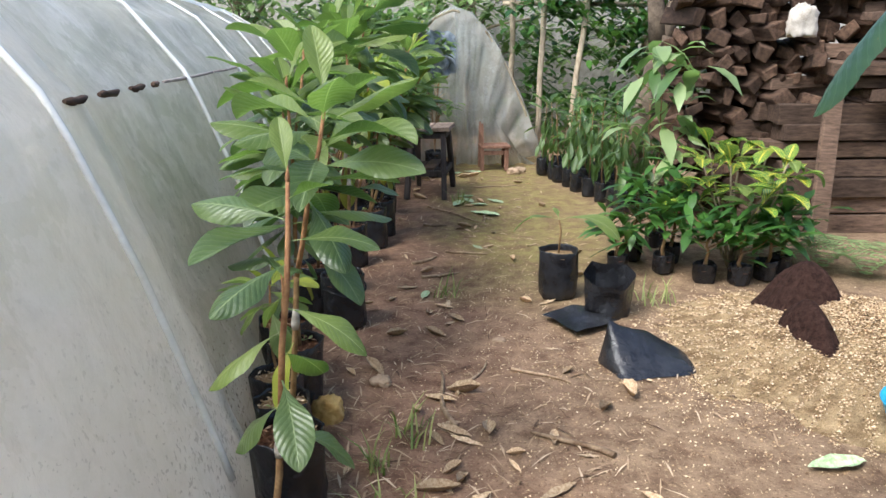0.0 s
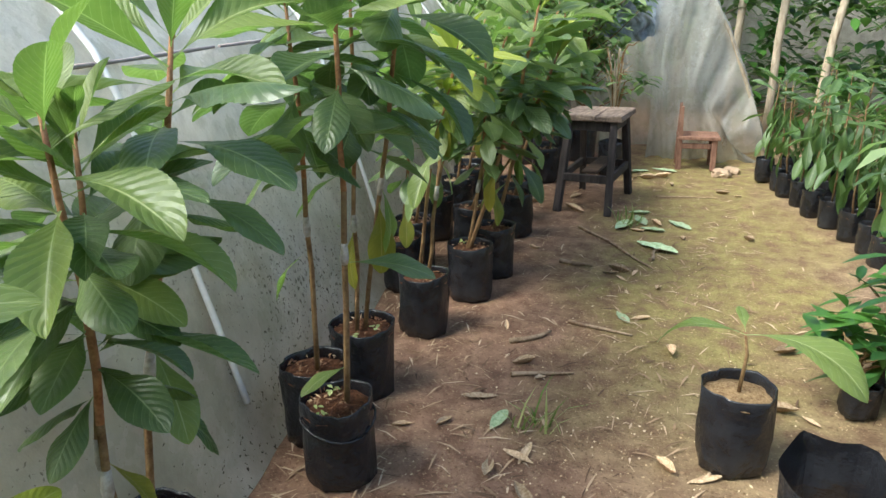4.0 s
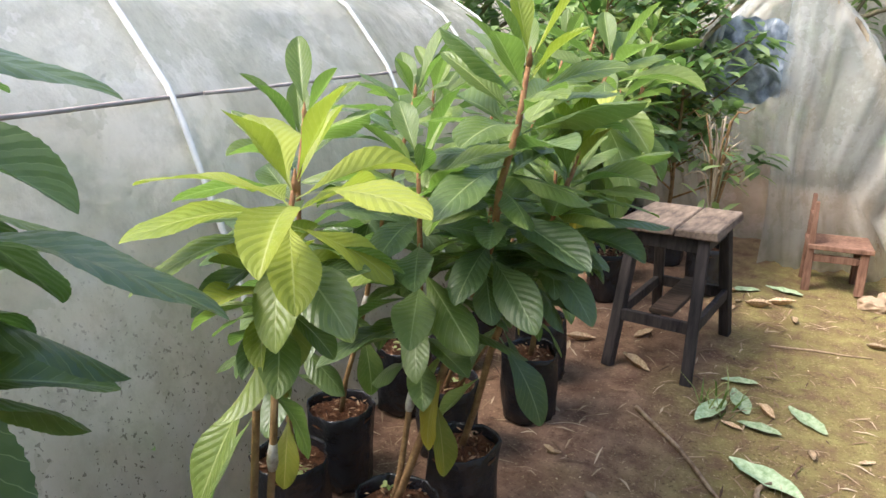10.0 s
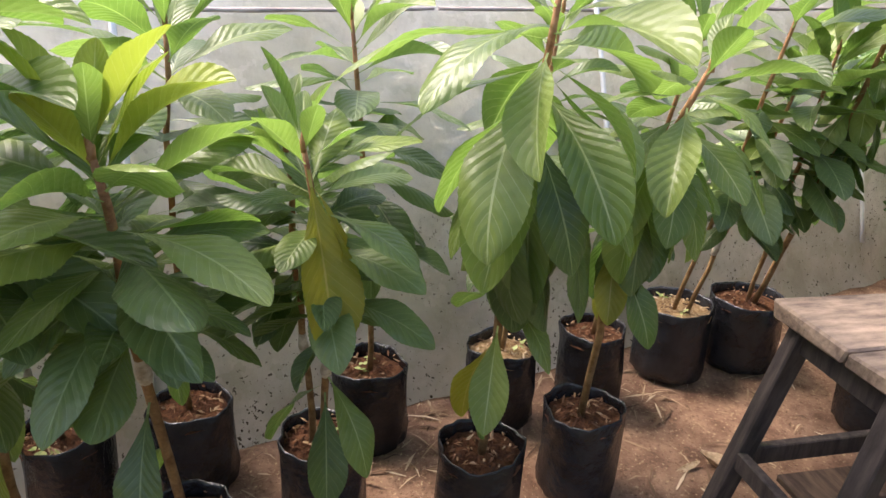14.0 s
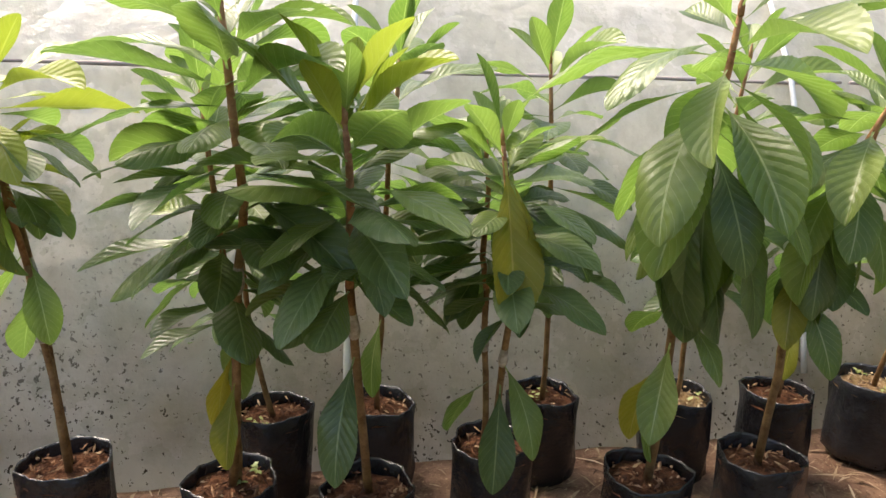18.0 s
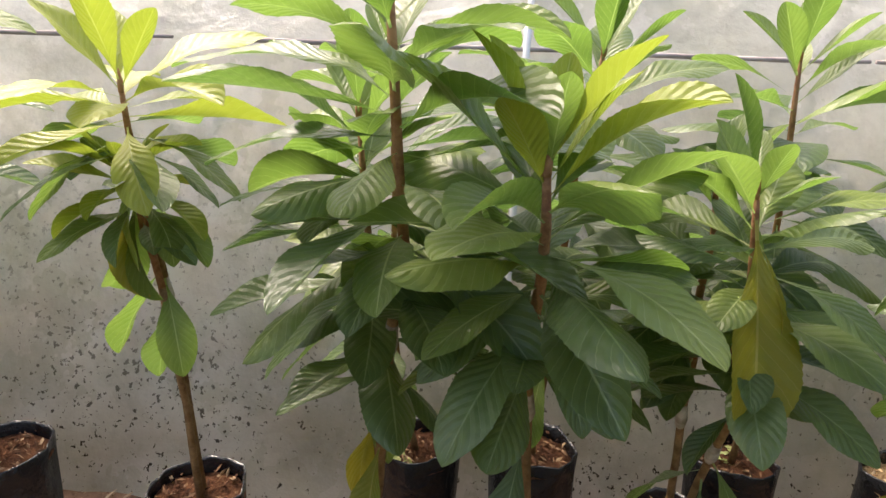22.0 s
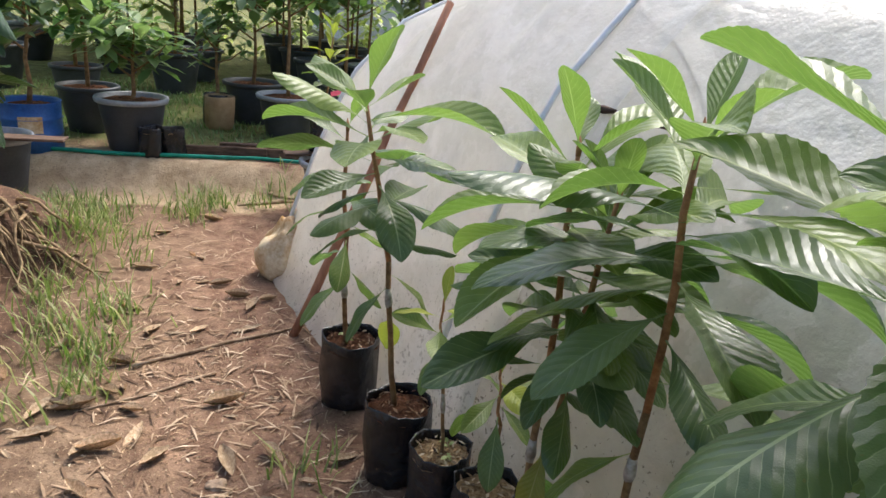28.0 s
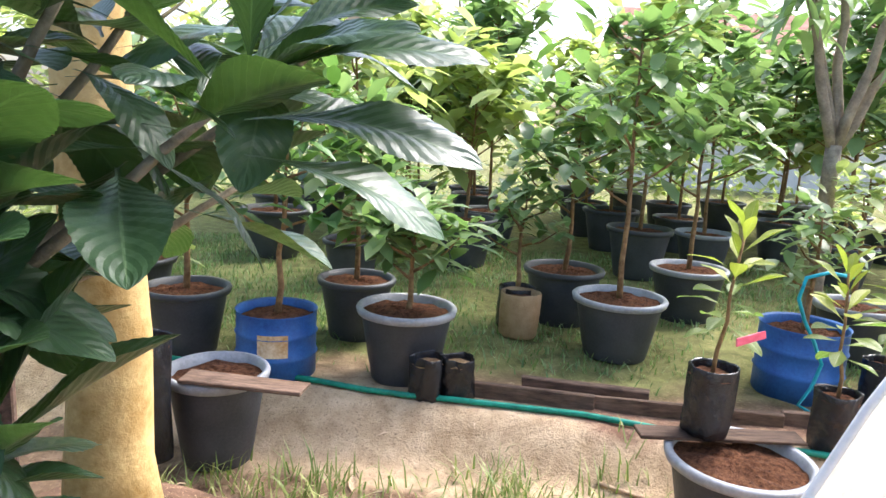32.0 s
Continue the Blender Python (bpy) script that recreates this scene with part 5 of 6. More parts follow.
def black_bag(x, y, rz, seed, kind, label):
    root = thing("black_bag", x, y, 0, rz)
    if kind == "full":
        bag_parts(root, 0.1, 0.26, seed, True)
        part("stem", tube([(0, 0, 0.22), (0.01, 0, 0.36), (0.0, 0.02, 0.42)], [0.006, 0.005, 0.004], 6), M_STEM, root)
        leaf_at(root, Vector((0, 0, 0.42)), 172, 18, 0.27, "mid", 3)
        leaf_at(root, Vector((0, 0, 0.42)), -28, 22, 0.36, "mid", 3)
        leaf_at(root, Vector((0, 0.02, 0.42)), 100, 40, 0.1, "mid", 1)
        return tagged(root, label, "potted plant")
    bm = bmesh.new()
    N = 26
    for i in range(9):
        q = i / 8
        for k in range(N):
            a = 2 * math.pi * k / N
            if kind == "open":
                rad = 0.11 + 0.01 * q
                sq = 1 + 0.25 * q * math.cos(2 * a)
                px, py, pz = rad * sq * math.cos(a), rad * (2 - sq) * 0.85 * math.sin(a), 0.21 * q * (1 + 0.15 * math.sin(a))
            else:
                bx, by = 0.2 * math.copysign(abs(math.cos(a)) ** 0.6, math.cos(a)), 0.15 * math.copysign(abs(math.sin(a)) ** 0.6, math.sin(a))
                tx, ty, tz = 0.14 * math.cos(a) - 0.03, 0.012 * math.sin(a) + 0.07, 0.12 - 0.05 * math.cos(a)
                px, py, pz = bx + (tx - bx) * q, by + (ty - by) * q, tz * q
            w = 0.028 * noise.noise((px * 9 + seed, py * 9, pz * 9))
            bm.verts.new((px + w, py + w, max(0.002, pz + w * 0.6 * (q > 0))))
    bm.verts.ensure_lookup_table()
    for i in range(8):
        for k in range(N):
            bm.faces.new([bm.verts[j] for j in (i * N + k, i * N + (k + 1) % N, (i + 1) * N + (k + 1) % N, (i + 1) * N + k)])
    if kind != "open":
        bm.faces.new([bm.verts[8 * N + k] for k in range(N)])
    part("bag", bm, M_BAG, root, smooth=kind != "open")
    return tagged(root, label, "plastic bag", "empty black bags by the heap")


black_bag(0.645, 3.6, 0, 4, "full", "black bag of husk with a drooping large-leaved seedling")
black_bag(0.86, 3.33, 20, 5, "open", "empty open black bag standing slumped on the earth")
black_bag(0.92, 2.78, 15, 6, "fold", "empty black bag lying slumped and creased on the husk")
fb = thing("flat_black_film", 0.7, 3.2, 0, 30)
bm = bmesh.new()
bmesh.ops.create_grid(bm, x_segments=12, y_segments=12, size=0.13)
for v in bm.verts:
    v.co.z = 0.03 + 0.02 * noise.noise(v.co * 9) + 0.006
part("film", bm, M_BAG, fb)
tagged(fb, "flat scrap of black film lying on the earth", "plastic scrap")

bw = thing("turquoise_bowl", 1.7, 2.12)
part("bowl", lathe([(0.1, 0.0), (0.13, 0.02), (0.17, 0.1), (0.185, 0.14), (0.19, 0.145), (0.185, 0.15), (0.165, 0.1), (0.12, 0.03), (0.02, 0.025)], 36), M_BOWL, bw)
part("soil", disc(0.155, 0.09, 0.03, 24, 0.006, 2), M_DARKSOIL, bw)
tagged(bw, "turquoise plastic bowl with dark soil on the ground", "bowl")
limp_sack("black_bag_heap", 1.62, 1.78, 0, 0.14, 0.12, 0.1, 9, M_BAG, "slumped black plastic bag on the ground", "plastic bag")

# ---- blue drum with a large loquat tree ----
drum = thing("blue_drum", 1.37, 0.55)
part("shell", lathe([(0.29, 0.0), (0.3, 0.01), (0.3, 0.14), (0.312, 0.155), (0.3, 0.17), (0.302, 0.33), (0.314, 0.345), (0.303, 0.36), (0.305, 0.5), (0.314, 0.51), (0.312, 0.522), (0.296, 0.52), (0.29, 0.44)], 48), M_BLUE, drum, "blue painted drum shell with ribs")
part("soil", disc(0.292, 0.44, 0.05, 30, 0.012, 5), M_SOIL, drum)
for a0, z0, z1 in ((90, 0.19, 0.34), (72, 0.02, 0.12)):
    bm = bmesh.new()
    vs = []
    for k in range(9):
        a = radians(a0 - 22 + 44 * k / 8)
        vs.append([bm.verts.new((0.309 * math.cos(a), 0.309 * math.sin(a), z)) for z in (z0, z1)])
    for p0, p1 in zip(vs, vs[1:]):
        bm.faces.new((p0[0], p1[0], p1[1], p0[1]))
    part("label_patch", bm, M_RUST, drum, "faded brown paper patch")
tagged(drum, "blue drum cut down as a planter with a brown patch", "drum planter")


def big_tree():
    root = thing("loquat_tree", 1.37, 0.5, 0.46)
    r = random.Random(21)
    base = Vector((0, 0, 0))
    part("trunk", tube(bent((0, 0, 0), (-0.1, 0.05, 0.62), 5, 0, 0.012, 1), [0.035, 0.03, 0.028, 0.027, 0.026, 0.024], 10), M_BARK, root)
    start = Vector((-0.1, 0.05, 0.6))
    tips = [((0.83, 0.83, 1.44), 16, 0.25), ((1.02, 0.98, 1.06), 16, 0.23), ((1.26, 1.04, 1.1), 16, 0.24), ((0.62, 0.42, 1.52), 14, 0.3), ((1.62, 0.9, 1.45), 14, 0.26), ((0.82, 0.3, 1.66), 14, 0.3), ((1.1, 0.75, 1.75), 14, 0.28), ((0.95, 0.6, 1.26), 14, 0.24), ((1.4, 1.05, 1.62), 12, 0.26), ((0.7, 0.05, 1.36), 12, 0.28), ((0.9, 1.08, 1.3), 10, 0.23), ((1.85, 0.8, 1.25), 14, 0.26), ((1.75, 1.15, 1.05), 12, 0.24), ((0.45, 0.1, 1.72), 12, 0.3), ((1.14, 0.95, 1.2), 18, 0.25), ((1.05, 0.82, 1.32), 18, 0.26), ((1.36, 0.95, 1.34), 16, 0.25), ((1.5, 0.75, 1.2), 16, 0.25), ((1.2, 0.6, 1.5), 16, 0.27), ((0.86, 0.8, 1.3), 16, 0.28), ((1.0, 0.35, 1.72), 16, 0.28), ((0.78, 0.55, 1.68), 16, 0.28), ((1.15, 0.4, 1.6), 16, 0.28), ((0.92, 0.74, 1.12), 14, 0.27), ((0.84, 0.78, 1.05), 16, 0.27), ((0.98, 0.82, 0.96), 14, 0.26)]
    for i, ((tx, ty, tz), cnt, ln) in enumerate(tips):
        t = Vector((tx - 1.37, ty - 0.5, tz - 0.46))
        s = start if i % 2 else Vector((-0.07, 0.03, 0.4))
        br = part("branch", tube(bent(s, t, 6, 0.05, 0.015, i), [0.02, 0.017, 0.014, 0.012, 0.01, 0.008, 0.006], 8), M_BARK, root)
        for k in range(cnt):
            q = 1 - 0.3 * (k / cnt)
            leaf_at(root, s.lerp(t, q), 137.5 * k + 40 * i + r.uniform(-15, 15), 58 - 82 * k / cnt + r.uniform(-12, 12), ln * r.uniform(0.8, 1.2), "mature_shaded", r.choice([0, 1, 0, 2]), r.uniform(-20, 20))
    for az, el, ln, dz in ((180, 22, 0.36, 0.06), (168, 8, 0.36, 0.0), (192, -6, 0.34, -0.05), (205, 38, 0.3, 0.08), (215, 10, 0.32, 0.0), (150, 30, 0.3, 0.05), (185, 50, 0.3, 0.1)):
        leaf_at(root, Vector((0.62 - 1.37, 0.44 - 0.5, 1.47 - 0.46 + dz)), az, el, ln, "mature_shaded", 1, 15)
    br = Vector((0.84 - 1.37, 1.14 - 0.5, 1.45 - 0.46))
    leaf_at(root, br, 172, -44, 0.33, "mature_shaded", 6, 20)
    return tagged(root, "loquat tree with large dark leaves growing in the blue drum", "tree")


big_tree()
limp_sack("dark_fruit_bag", 0.84, 0.84, 1.3, 0.06, 0.06, 0.075, 12, M_BAG, "black bag tied about a fruit on the loquat tree", "fruit bag")
wr = limp_sack("plastic_wrapper", 1.25, 0.82, 0.43, 0.06, 0.042, 0.105, 23, M_SACK, "crumpled white plastic bag draped over the drum rim", "plastic bag", 23)
part("stamp", box(0.05, 0.03, 0.003, 0.0, 0.002, 1), M_PINK, wr, "faded red print", pose(-0.005, 0.03, 0.128, -38, 0, 8))
bk = thing("blue_mesh_basket", 1.35, 0.79, 0.47, 10)
part("cup", lathe([(0.035, 0.0), (0.042, 0.01), (0.05, 0.07), (0.052, 0.072), (0.047, 0.068), (0.038, 0.012)], 20), M_BLUE_FADED, bk, m=pose(0, 0, 0.03, 50, 0, 0))
tagged(bk, "small blue plastic mesh cup lying on the drum soil", "cup")
r = random.Random(57)
for k in range(9):
    a = radians(95 + 14 * k)
    px, py = 1.37 + r.uniform(0.12, 0.25) * math.cos(a), 0.55 + r.uniform(0.12, 0.25) * math.sin(a)
    limp_sack("clod", px, py, 0.462, 0.026 + 0.012 * r.random(), 0.024, 0.024, 80 + k, M_SOIL, "brown clod of earth lying in the drum", "clod")
limp_sack("white_sack", 1.33, 1.2, 0.0, 0.24, 0.18, 0.19, 18, M_SACK, "half-full white woven sack lying folded on the earth")
st = thing("thin_stake", 1.42, 0.95)
part("stick", tube(bent((0, 0, 0), (0.12, -0.03, 0.9), 5, 0, 0.01, 4), 0.009, 6), M_BARK, st)
tagged(st, "thin grey stick stuck in the earth by the drum", "stick")

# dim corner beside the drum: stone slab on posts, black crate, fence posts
# supports and slab top darkened: the canopy's shade is put into their colour
M_SHADED_STONE = plain("shaded_dark_stone", (0.01, 0.008, 0.006), (0.035, 0.027, 0.02), 9, 0.9, 0.2, 0.9, 50, dist=0.015)
slab = thing("stone_slab", 2.28, 0.3)
part("top", box(0.95, 0.8, 0.12, 0.02, 0.02, 3), plain("slab_stone", (0.06, 0.042, 0.028), (0.21, 0.15, 0.095), 7, 0.9, 0.2, 0.9, 40, dist=0.02), slab, "rough tan stone slab", pose(0, 0, 0.72))
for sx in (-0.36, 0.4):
    part("support", box(0.16, 0.6, 0.72, 0.015, 0.015, 4), M_SHADED_STONE, slab, m=pose(sx, 0, 0))
tagged(slab, "rough stone slab resting on two dark supports", "stone bench")
ct = thing("black_crate", 2.1, 0.22, 0, 20)
part("body", box(0.36, 0.26, 0.48, 0.012, 0.003, 2), M_BAG, ct)
part("lid", box(0.4, 0.3, 0.03, 0.008, 0.003, 3), M_POT, ct, "flat dark lid", pose(0, 0, 0.482))
tagged(ct, "black plastic crate under the stone slab", "crate")
for k, (x, y) in enumerate([(2.3, -0.55), (2.02, -0.62), (1.78, -0.7), (2.62, -0.48), (2.9, -0.4)]):
    fp = thing("fence_post", x, y, 0, 10 * k)
    part("post", box(0.07, 0.06, 2.1, 0.006, 0.006, k), M_LATH, fp)
    tagged(fp, "dark upright wooden fence post", "post", "fence posts")
for k, (x, y) in enumerate([(1.75, 1.25), (1.62, 1.05), (1.95, 1.3), (1.5, 1.5)]):
    limp_sack("crumpled_black_bag", x, y, 0, 0.13, 0.11, 0.08, 50 + k, M_BAG, "crumpled black nursery bag on the ground", "plastic bag")
r = random.Random(91)
weeds = thing("drum_weeds", 1.37, 0.55, 0.46)
obj("leaves", crown_bm([(0.24 * math.cos(a), 0.24 * math.sin(a), 0.04 + 0.05 * r.random()) for a in [k * 0.9 + 0.3 for k in range(9)]], 0.06, 6, 5, material=CROWN["mid"]), None, weeds)
tagged(weeds, "small green weeds growing round the drum soil", "weeds")
cn = thing("stained_film_corner", -0.22, 0.13)
bm = bmesh.new()
bmesh.ops.create_icosphere(bm, subdivisions=4, radius=1.0)
for v in bm.verts:
    q = v.co.copy()
    k = 1 + 0.2 * noise.noise(q * 2.2) + 0.1 * (0.4 - abs(noise.noise(q * 4)))
    up = max(0.0, q.z)
    v.co = Vector((q.x * 0.1 * k * (1 - 0.5 * up) - 0.1 * up, q.y * 0.12 * k, max(0.0, (q.z * 0.19 + 0.12) * k)))
part("pouch", bm, M_STAINED, cn, smooth=True)
tagged(cn, "bulging film corner stained yellow-brown at the tunnel foot", "film corner")

# yellow-barked trunk on its mound, with dry roots
tt = thing("yellow_barked_tree", 1.185, -0.26, 0.3)
part("trunk", tube(bent((0, 0, -0.1), (0.05, -0.02, 2.6), 8, 0, 0.012, 6), [0.15, 0.112, 0.1, 0.096, 0.093, 0.09, 0.086, 0.08, 0.075], 16), M_TRUNK, tt)
tips = []
for k in range(6):
    a = radians(60 * k)
    t = Vector((0.05 + 0.7 * math.cos(a), 0.7 * math.sin(a), 2.9 + 0.2 * (k % 3)))
    part("limb", tube(bent((0.05, 0, 2.3), t, 4, 0.0, 0.03, k), [0.05, 0.04, 0.035, 0.03, 0.02], 8), M_BARK, tt)
    tips += [tuple(t), tuple(Vector((0.05, 0, 2.3)).lerp(t, 0.6))]
obj("crown", crown_bm(tips, 0.24, 14, 77, material=CROWN["dark"]), None, tt)
tagged(tt, "tree with a smooth yellowish trunk rising from a mound", "tree")
r = random.Random(44)
for k in range(32):
    a = radians(r.uniform(60, 185))
    ln = r.uniform(0.15, 0.5)
    p0 = Vector((1.08 + r.uniform(-0.16, 0.14), -0.16 + r.uniform(-0.1, 0.14), 0))
    ph, amp, lift = r.uniform(0, 6), r.uniform(0.01, 0.06), r.uniform(0.0, 0.12)
    pts = []
    for i in range(8):
        q = i / 7
        sw = amp * math.sin(ph + q * r.uniform(3, 5))
        px, py = p0.x + math.cos(a) * ln * q - math.sin(a) * sw - 0.06 * q, p0.y + math.sin(a) * ln * q + math.cos(a) * sw
        pts.append((px, py, ground_height(px, py) + 0.01 + lift * math.sin(math.pi * min(1, q * 1.15)) * (1 - 0.5 * q)))
    rt = new("dry_root", mesh_of("dry_root", tube(pts, [w_ * 0.001 * (5 + k % 6) for w_ in (1.1, 1.0, 1.0, 0.9, 0.85, 0.7, 0.55, 0.35)], 6)))
    rt.data.materials.append(M_ROOT)
    tagged(rt, "pale dry root spread over the mound", "root", "dry roots on the mound")


# ---- cross path, hose, edging boards ----
hose = new("garden_hose", mesh_of("garden_hose", tube([Vector((2.9 - 0.2 * k, -1.49 - 0.193 * (2.9 - 0.2 * k) + 0.025 * math.sin(k * 0.7), ground_height(2.9 - 0.2 * k, -1.49 - 0.193 * (2.9 - 0.2 * k)) + 0.018)) for k in range(24)], 0.014, 8)))
hose.data.materials.append(M_HOSE)
tagged(hose, "green garden hose lying along the path edge", "hose")
for k, (x, y, ln, rz) in enumerate([(0.0, -1.62, 0.75, -8), (-0.75, -1.55, 0.9, -6), (-0.35, -1.72, 0.6, -9), (-1.6, -1.5, 0.8, -5)]):
    bd = thing("edging_board", x, y, ground_height(x, y) - 0.02, rz)
    part("board", box(ln, 0.035, 0.09, 0.005, 0.006, 60 + k), M_PLANK, bd)
    tagged(bd, "old brown edging board between path and grass", "board", "edging boards")


# ---- pots of the far nursery ----
def pot_parts(root, rad, h, seed, pale=True):
    body = part("pot", lathe([(rad * 0.7, 0), (rad * 0.72, 0.01), (rad * 0.95, h * 0.8), (rad * 0.97, h * 0.9)], 36), M_POT, root)
    part("rim", lathe([(rad * 0.97, h * 0.89), (rad * 1.06, h * 0.9), (rad * 1.09, h * 0.97), (rad * 1.06, h), (rad * 0.97, h * 0.995), (rad * 0.93, h * 0.85)], 36, closed_bottom=False), M_RIMPALE if pale else M_POT, root)
    part("soil", disc(rad * 0.95, h * 0.9, 0.02, 26, 0.01, seed), M_SOIL, root)


def potted_tree(x, y, rad, h, height, spread, limbs, leaf, per, seed, tone, label, kind="pot", pale=True, r0=0.018, material=None):
    if y > -4.5:
        x, y = terrace(x, y)
        rad, h, height, spread, leaf = [v * 0.87 for v in (rad, h, height, spread, leaf)]
    root = thing("potted_tree", x, y, ground_height(x, y))
    if kind == "pot":
        pot_parts(root, rad, h, seed, pale)
    elif kind == "drum":
        part("drum", lathe([(rad, 0), (rad, h * 0.33), (rad * 1.04, h * 0.36), (rad, h * 0.39), (rad, h * 0.66), (rad * 1.04, h * 0.69), (rad, h * 0.72), (rad, h), (rad * 1.03, h + 0.012), (rad * 0.96, h), (rad * 0.95, h * 0.85)], 36), M_BLUE_FADED, root, "blue cut drum")
        part("soil", disc(rad * 0.95, h * 0.9, 0.02, 26, 0.01, seed), M_SOIL, root)
    else:
        bag_parts(root, rad, h, seed)
    tips = grow(root, (0, 0, h * 0.85), height, spread, limbs, seed, r0, material)
    obj("crown", crown_bm(tips, leaf, per, seed, material=CROWN[tone]), None, root)
    return tagged(root, label, "potted plant", "potted trees of the nursery")


DARK = "leafy young fruit tree in a large grey plastic pot"
potted_tree(0.56, -2.38, 0.26, 0.42, 0.55, 0.42, 9, 0.2, 10, 201, "mid", "low bushy loquat in a grey plastic pot beside the hose")
potted_tree(-0.78, -3.02, 0.28, 0.4, 1.7, 0.55, 10, 0.21, 12, 202, "mid", "slender fruit tree with a pink tag in a grey pot")
potted_tree(-0.52, -3.75, 0.28, 0.42, 1.2, 0.55, 9, 0.23, 12, 203, "mid", DARK, pale=False)
potted_tree(-1.55, -4.05, 0.28, 0.42, 1.6, 0.6, 10, 0.22, 12, 204, "mid", DARK)
potted_tree(0.95, -3.1, 0.24, 0.4, 1.1, 0.5, 9, 0.23, 12, 205, "mid", DARK, pale=False)
potted_tree(1.29, -2.35, 0.22, 0.36, 1.1, 0.5, 8, 0.17, 9, 206, "dark", "young tree in a small cut blue drum", "drum")
potted_tree(-1.75, -2.55, 0.24, 0.4, 0.7, 0.3, 6, 0.15, 8, 207, "mid", "young tree in a cut blue drum beside the pots", "drum")
potted_tree(-0.15, -3.45, 0.13, 0.3, 0.7, 0.35, 7, 0.15, 9, 208, "mid", "young tree in a black bag among the pots", "bag")
potted_tree(1.9, -2.6, 0.24, 0.4, 1.2, 0.5, 9, 0.17, 10, 209, "dark", DARK, pale=False)
potted_tree(2.5, -3.2, 0.26, 0.42, 1.4, 0.55, 9, 0.17, 10, 210, "mid", DARK, pale=False)
r = random.Random(77)
k = 0
for row in range(4):
    for col in range(7):
        x, y = -4.2 + 1.05 * col + r.uniform(-0.25, 0.25), -4.7 - 1.05 * row + r.uniform(-0.25, 0.25)
        potted_tree(x, y, r.uniform(0.22, 0.28), r.uniform(0.36, 0.44), r.uniform(1.2, 2.1), r.uniform(0.5, 0.75), 12, 0.29, 13, 220 + k, r.choice(["bright", "mid", "bright", "mid"]), DARK, pale=r.random() < 0.5)
        k += 1
for x, y in [(-2.4, -3.2), (-2.9, -2.4), (-3.4, -3.6)]:
    potted_tree(x, y, 0.24, 0.4, 0.9, 0.35, 7, 0.16, 9, 260 + k, "bright", "young tree with yellow-green leaves in a grey pot")
    k += 1

ft = thing("pale_forked_tree", -1.9, -2.75, ground_height(-1.9, -2.75))
part("trunk", tube(bent((0, 0, 0), (0.03, 0, 1.25), 6, 0, 0.015, 5), [0.06, 0.055, 0.052, 0.05, 0.048, 0.046, 0.045], 12), M_BARK, ft)
tips = []
for k, t in enumerate([(0.45, 0.1, 2.3), (0.1, -0.1, 2.6), (-0.5, 0.05, 2.2), (-0.25, 0.2, 2.5), (0.3, -0.2, 2.5)]):
    part("limb", tube(bent((0.03, 0, 1.2), t, 6, -0.05, 0.02, 30 + k), [0.034, 0.03, 0.027, 0.024, 0.02, 0.016, 0.01], 9), M_BARK, ft)
    tips += [tuple(Vector((0.03, 0, 1.2)).lerp(Vector(t), q)) for q in (0.65, 0.8, 0.92, 1.0)]
obj("crown", crown_bm(tips, 0.2, 6, 88, 0.3, 1.5, 0.0, material=CROWN["mid"]), None, ft)
tagged(ft, "pale-barked forked tree with sparse hanging leaves among the pots", "tree")
tan = thing("tan_bag_pot", -0.1, -2.6, ground_height(-0.1, -2.6))
part("bag", lathe([(0.1, 0), (0.115, 0.02), (0.12, 0.15), (0.12, 0.26), (0.115, 0.27), (0.11, 0.2)], 28, 0.004, 3), M_TANBAG, tan)
part("soil", disc(0.115, 0.23, 0.01, 20, 0.005, 4), M_SOIL, tan)
tagged(tan, "tan woven planting bag standing in the grass", "planting bag")

# low pot by the tarp with a yellow-green sapling, plank and bag
lowpot = thing("low_plastic_pot", -0.75, -0.88)
pot_parts(lowpot, 0.24, 0.36, 9)
tagged(lowpot, "large brown-grey plastic pot with leaf litter by the tunnel end", "pot")
pk = thing("loose_plank", -0.72, -1.01, 0.362, 2)
part("board", box(0.62, 0.09, 0.02, 0.003, 0.004, 5), M_PLANK, pk)
tagged(pk, "loose wooden plank laid across the pot rim", "plank")
ys = thing("yellow_green_sapling", -0.66, -1.0, 0.384)
bag_parts(ys, 0.085, 0.26, 12)
part("stem", tube(bent((0, 0, 0.22), (-0.04, 0.02, 0.75), 5, 0, 0.008, 2), [0.009, 0.008, 0.007, 0.006, 0.006, 0.005], 7), M_STEM, ys)
r = random.Random(9)
for k in range(22):
    q = k / 21
    leaf_at(ys, Vector((0, 0, 0.22)).lerp(Vector((-0.04, 0.02, 0.75)), 0.35 + 0.65 * q), 137.5 * k, -10 + 75 * q + r.uniform(-10, 10), r.uniform(0.12, 0.19), "young" if q > 0.4 else "mid", r.choice([0, 1, 4]))
tagged(ys, "sapling with yellow-green leaves in a black bag", "potted plant", "yellow-green saplings")
copy_thing(ys, pose(-1.3, -1.3, ground_height(-1.3, -1.3), 0, 0, 140))
copy_thing(ys, pose(-1.75, -1.75, ground_height(-1.75, -1.75), 0, 0, 40))
pt = thing("pink_tag", -0.73, -0.88, 0.78, 20)
part("strip", box(0.12, 0.004, 0.028, 0.0, 0.002, 3), M_PINK, pt, m=pose(0, 0, 0, 0, 12, 0))
tagged(pt, "pink plastic strip tied on the sapling", "tag")

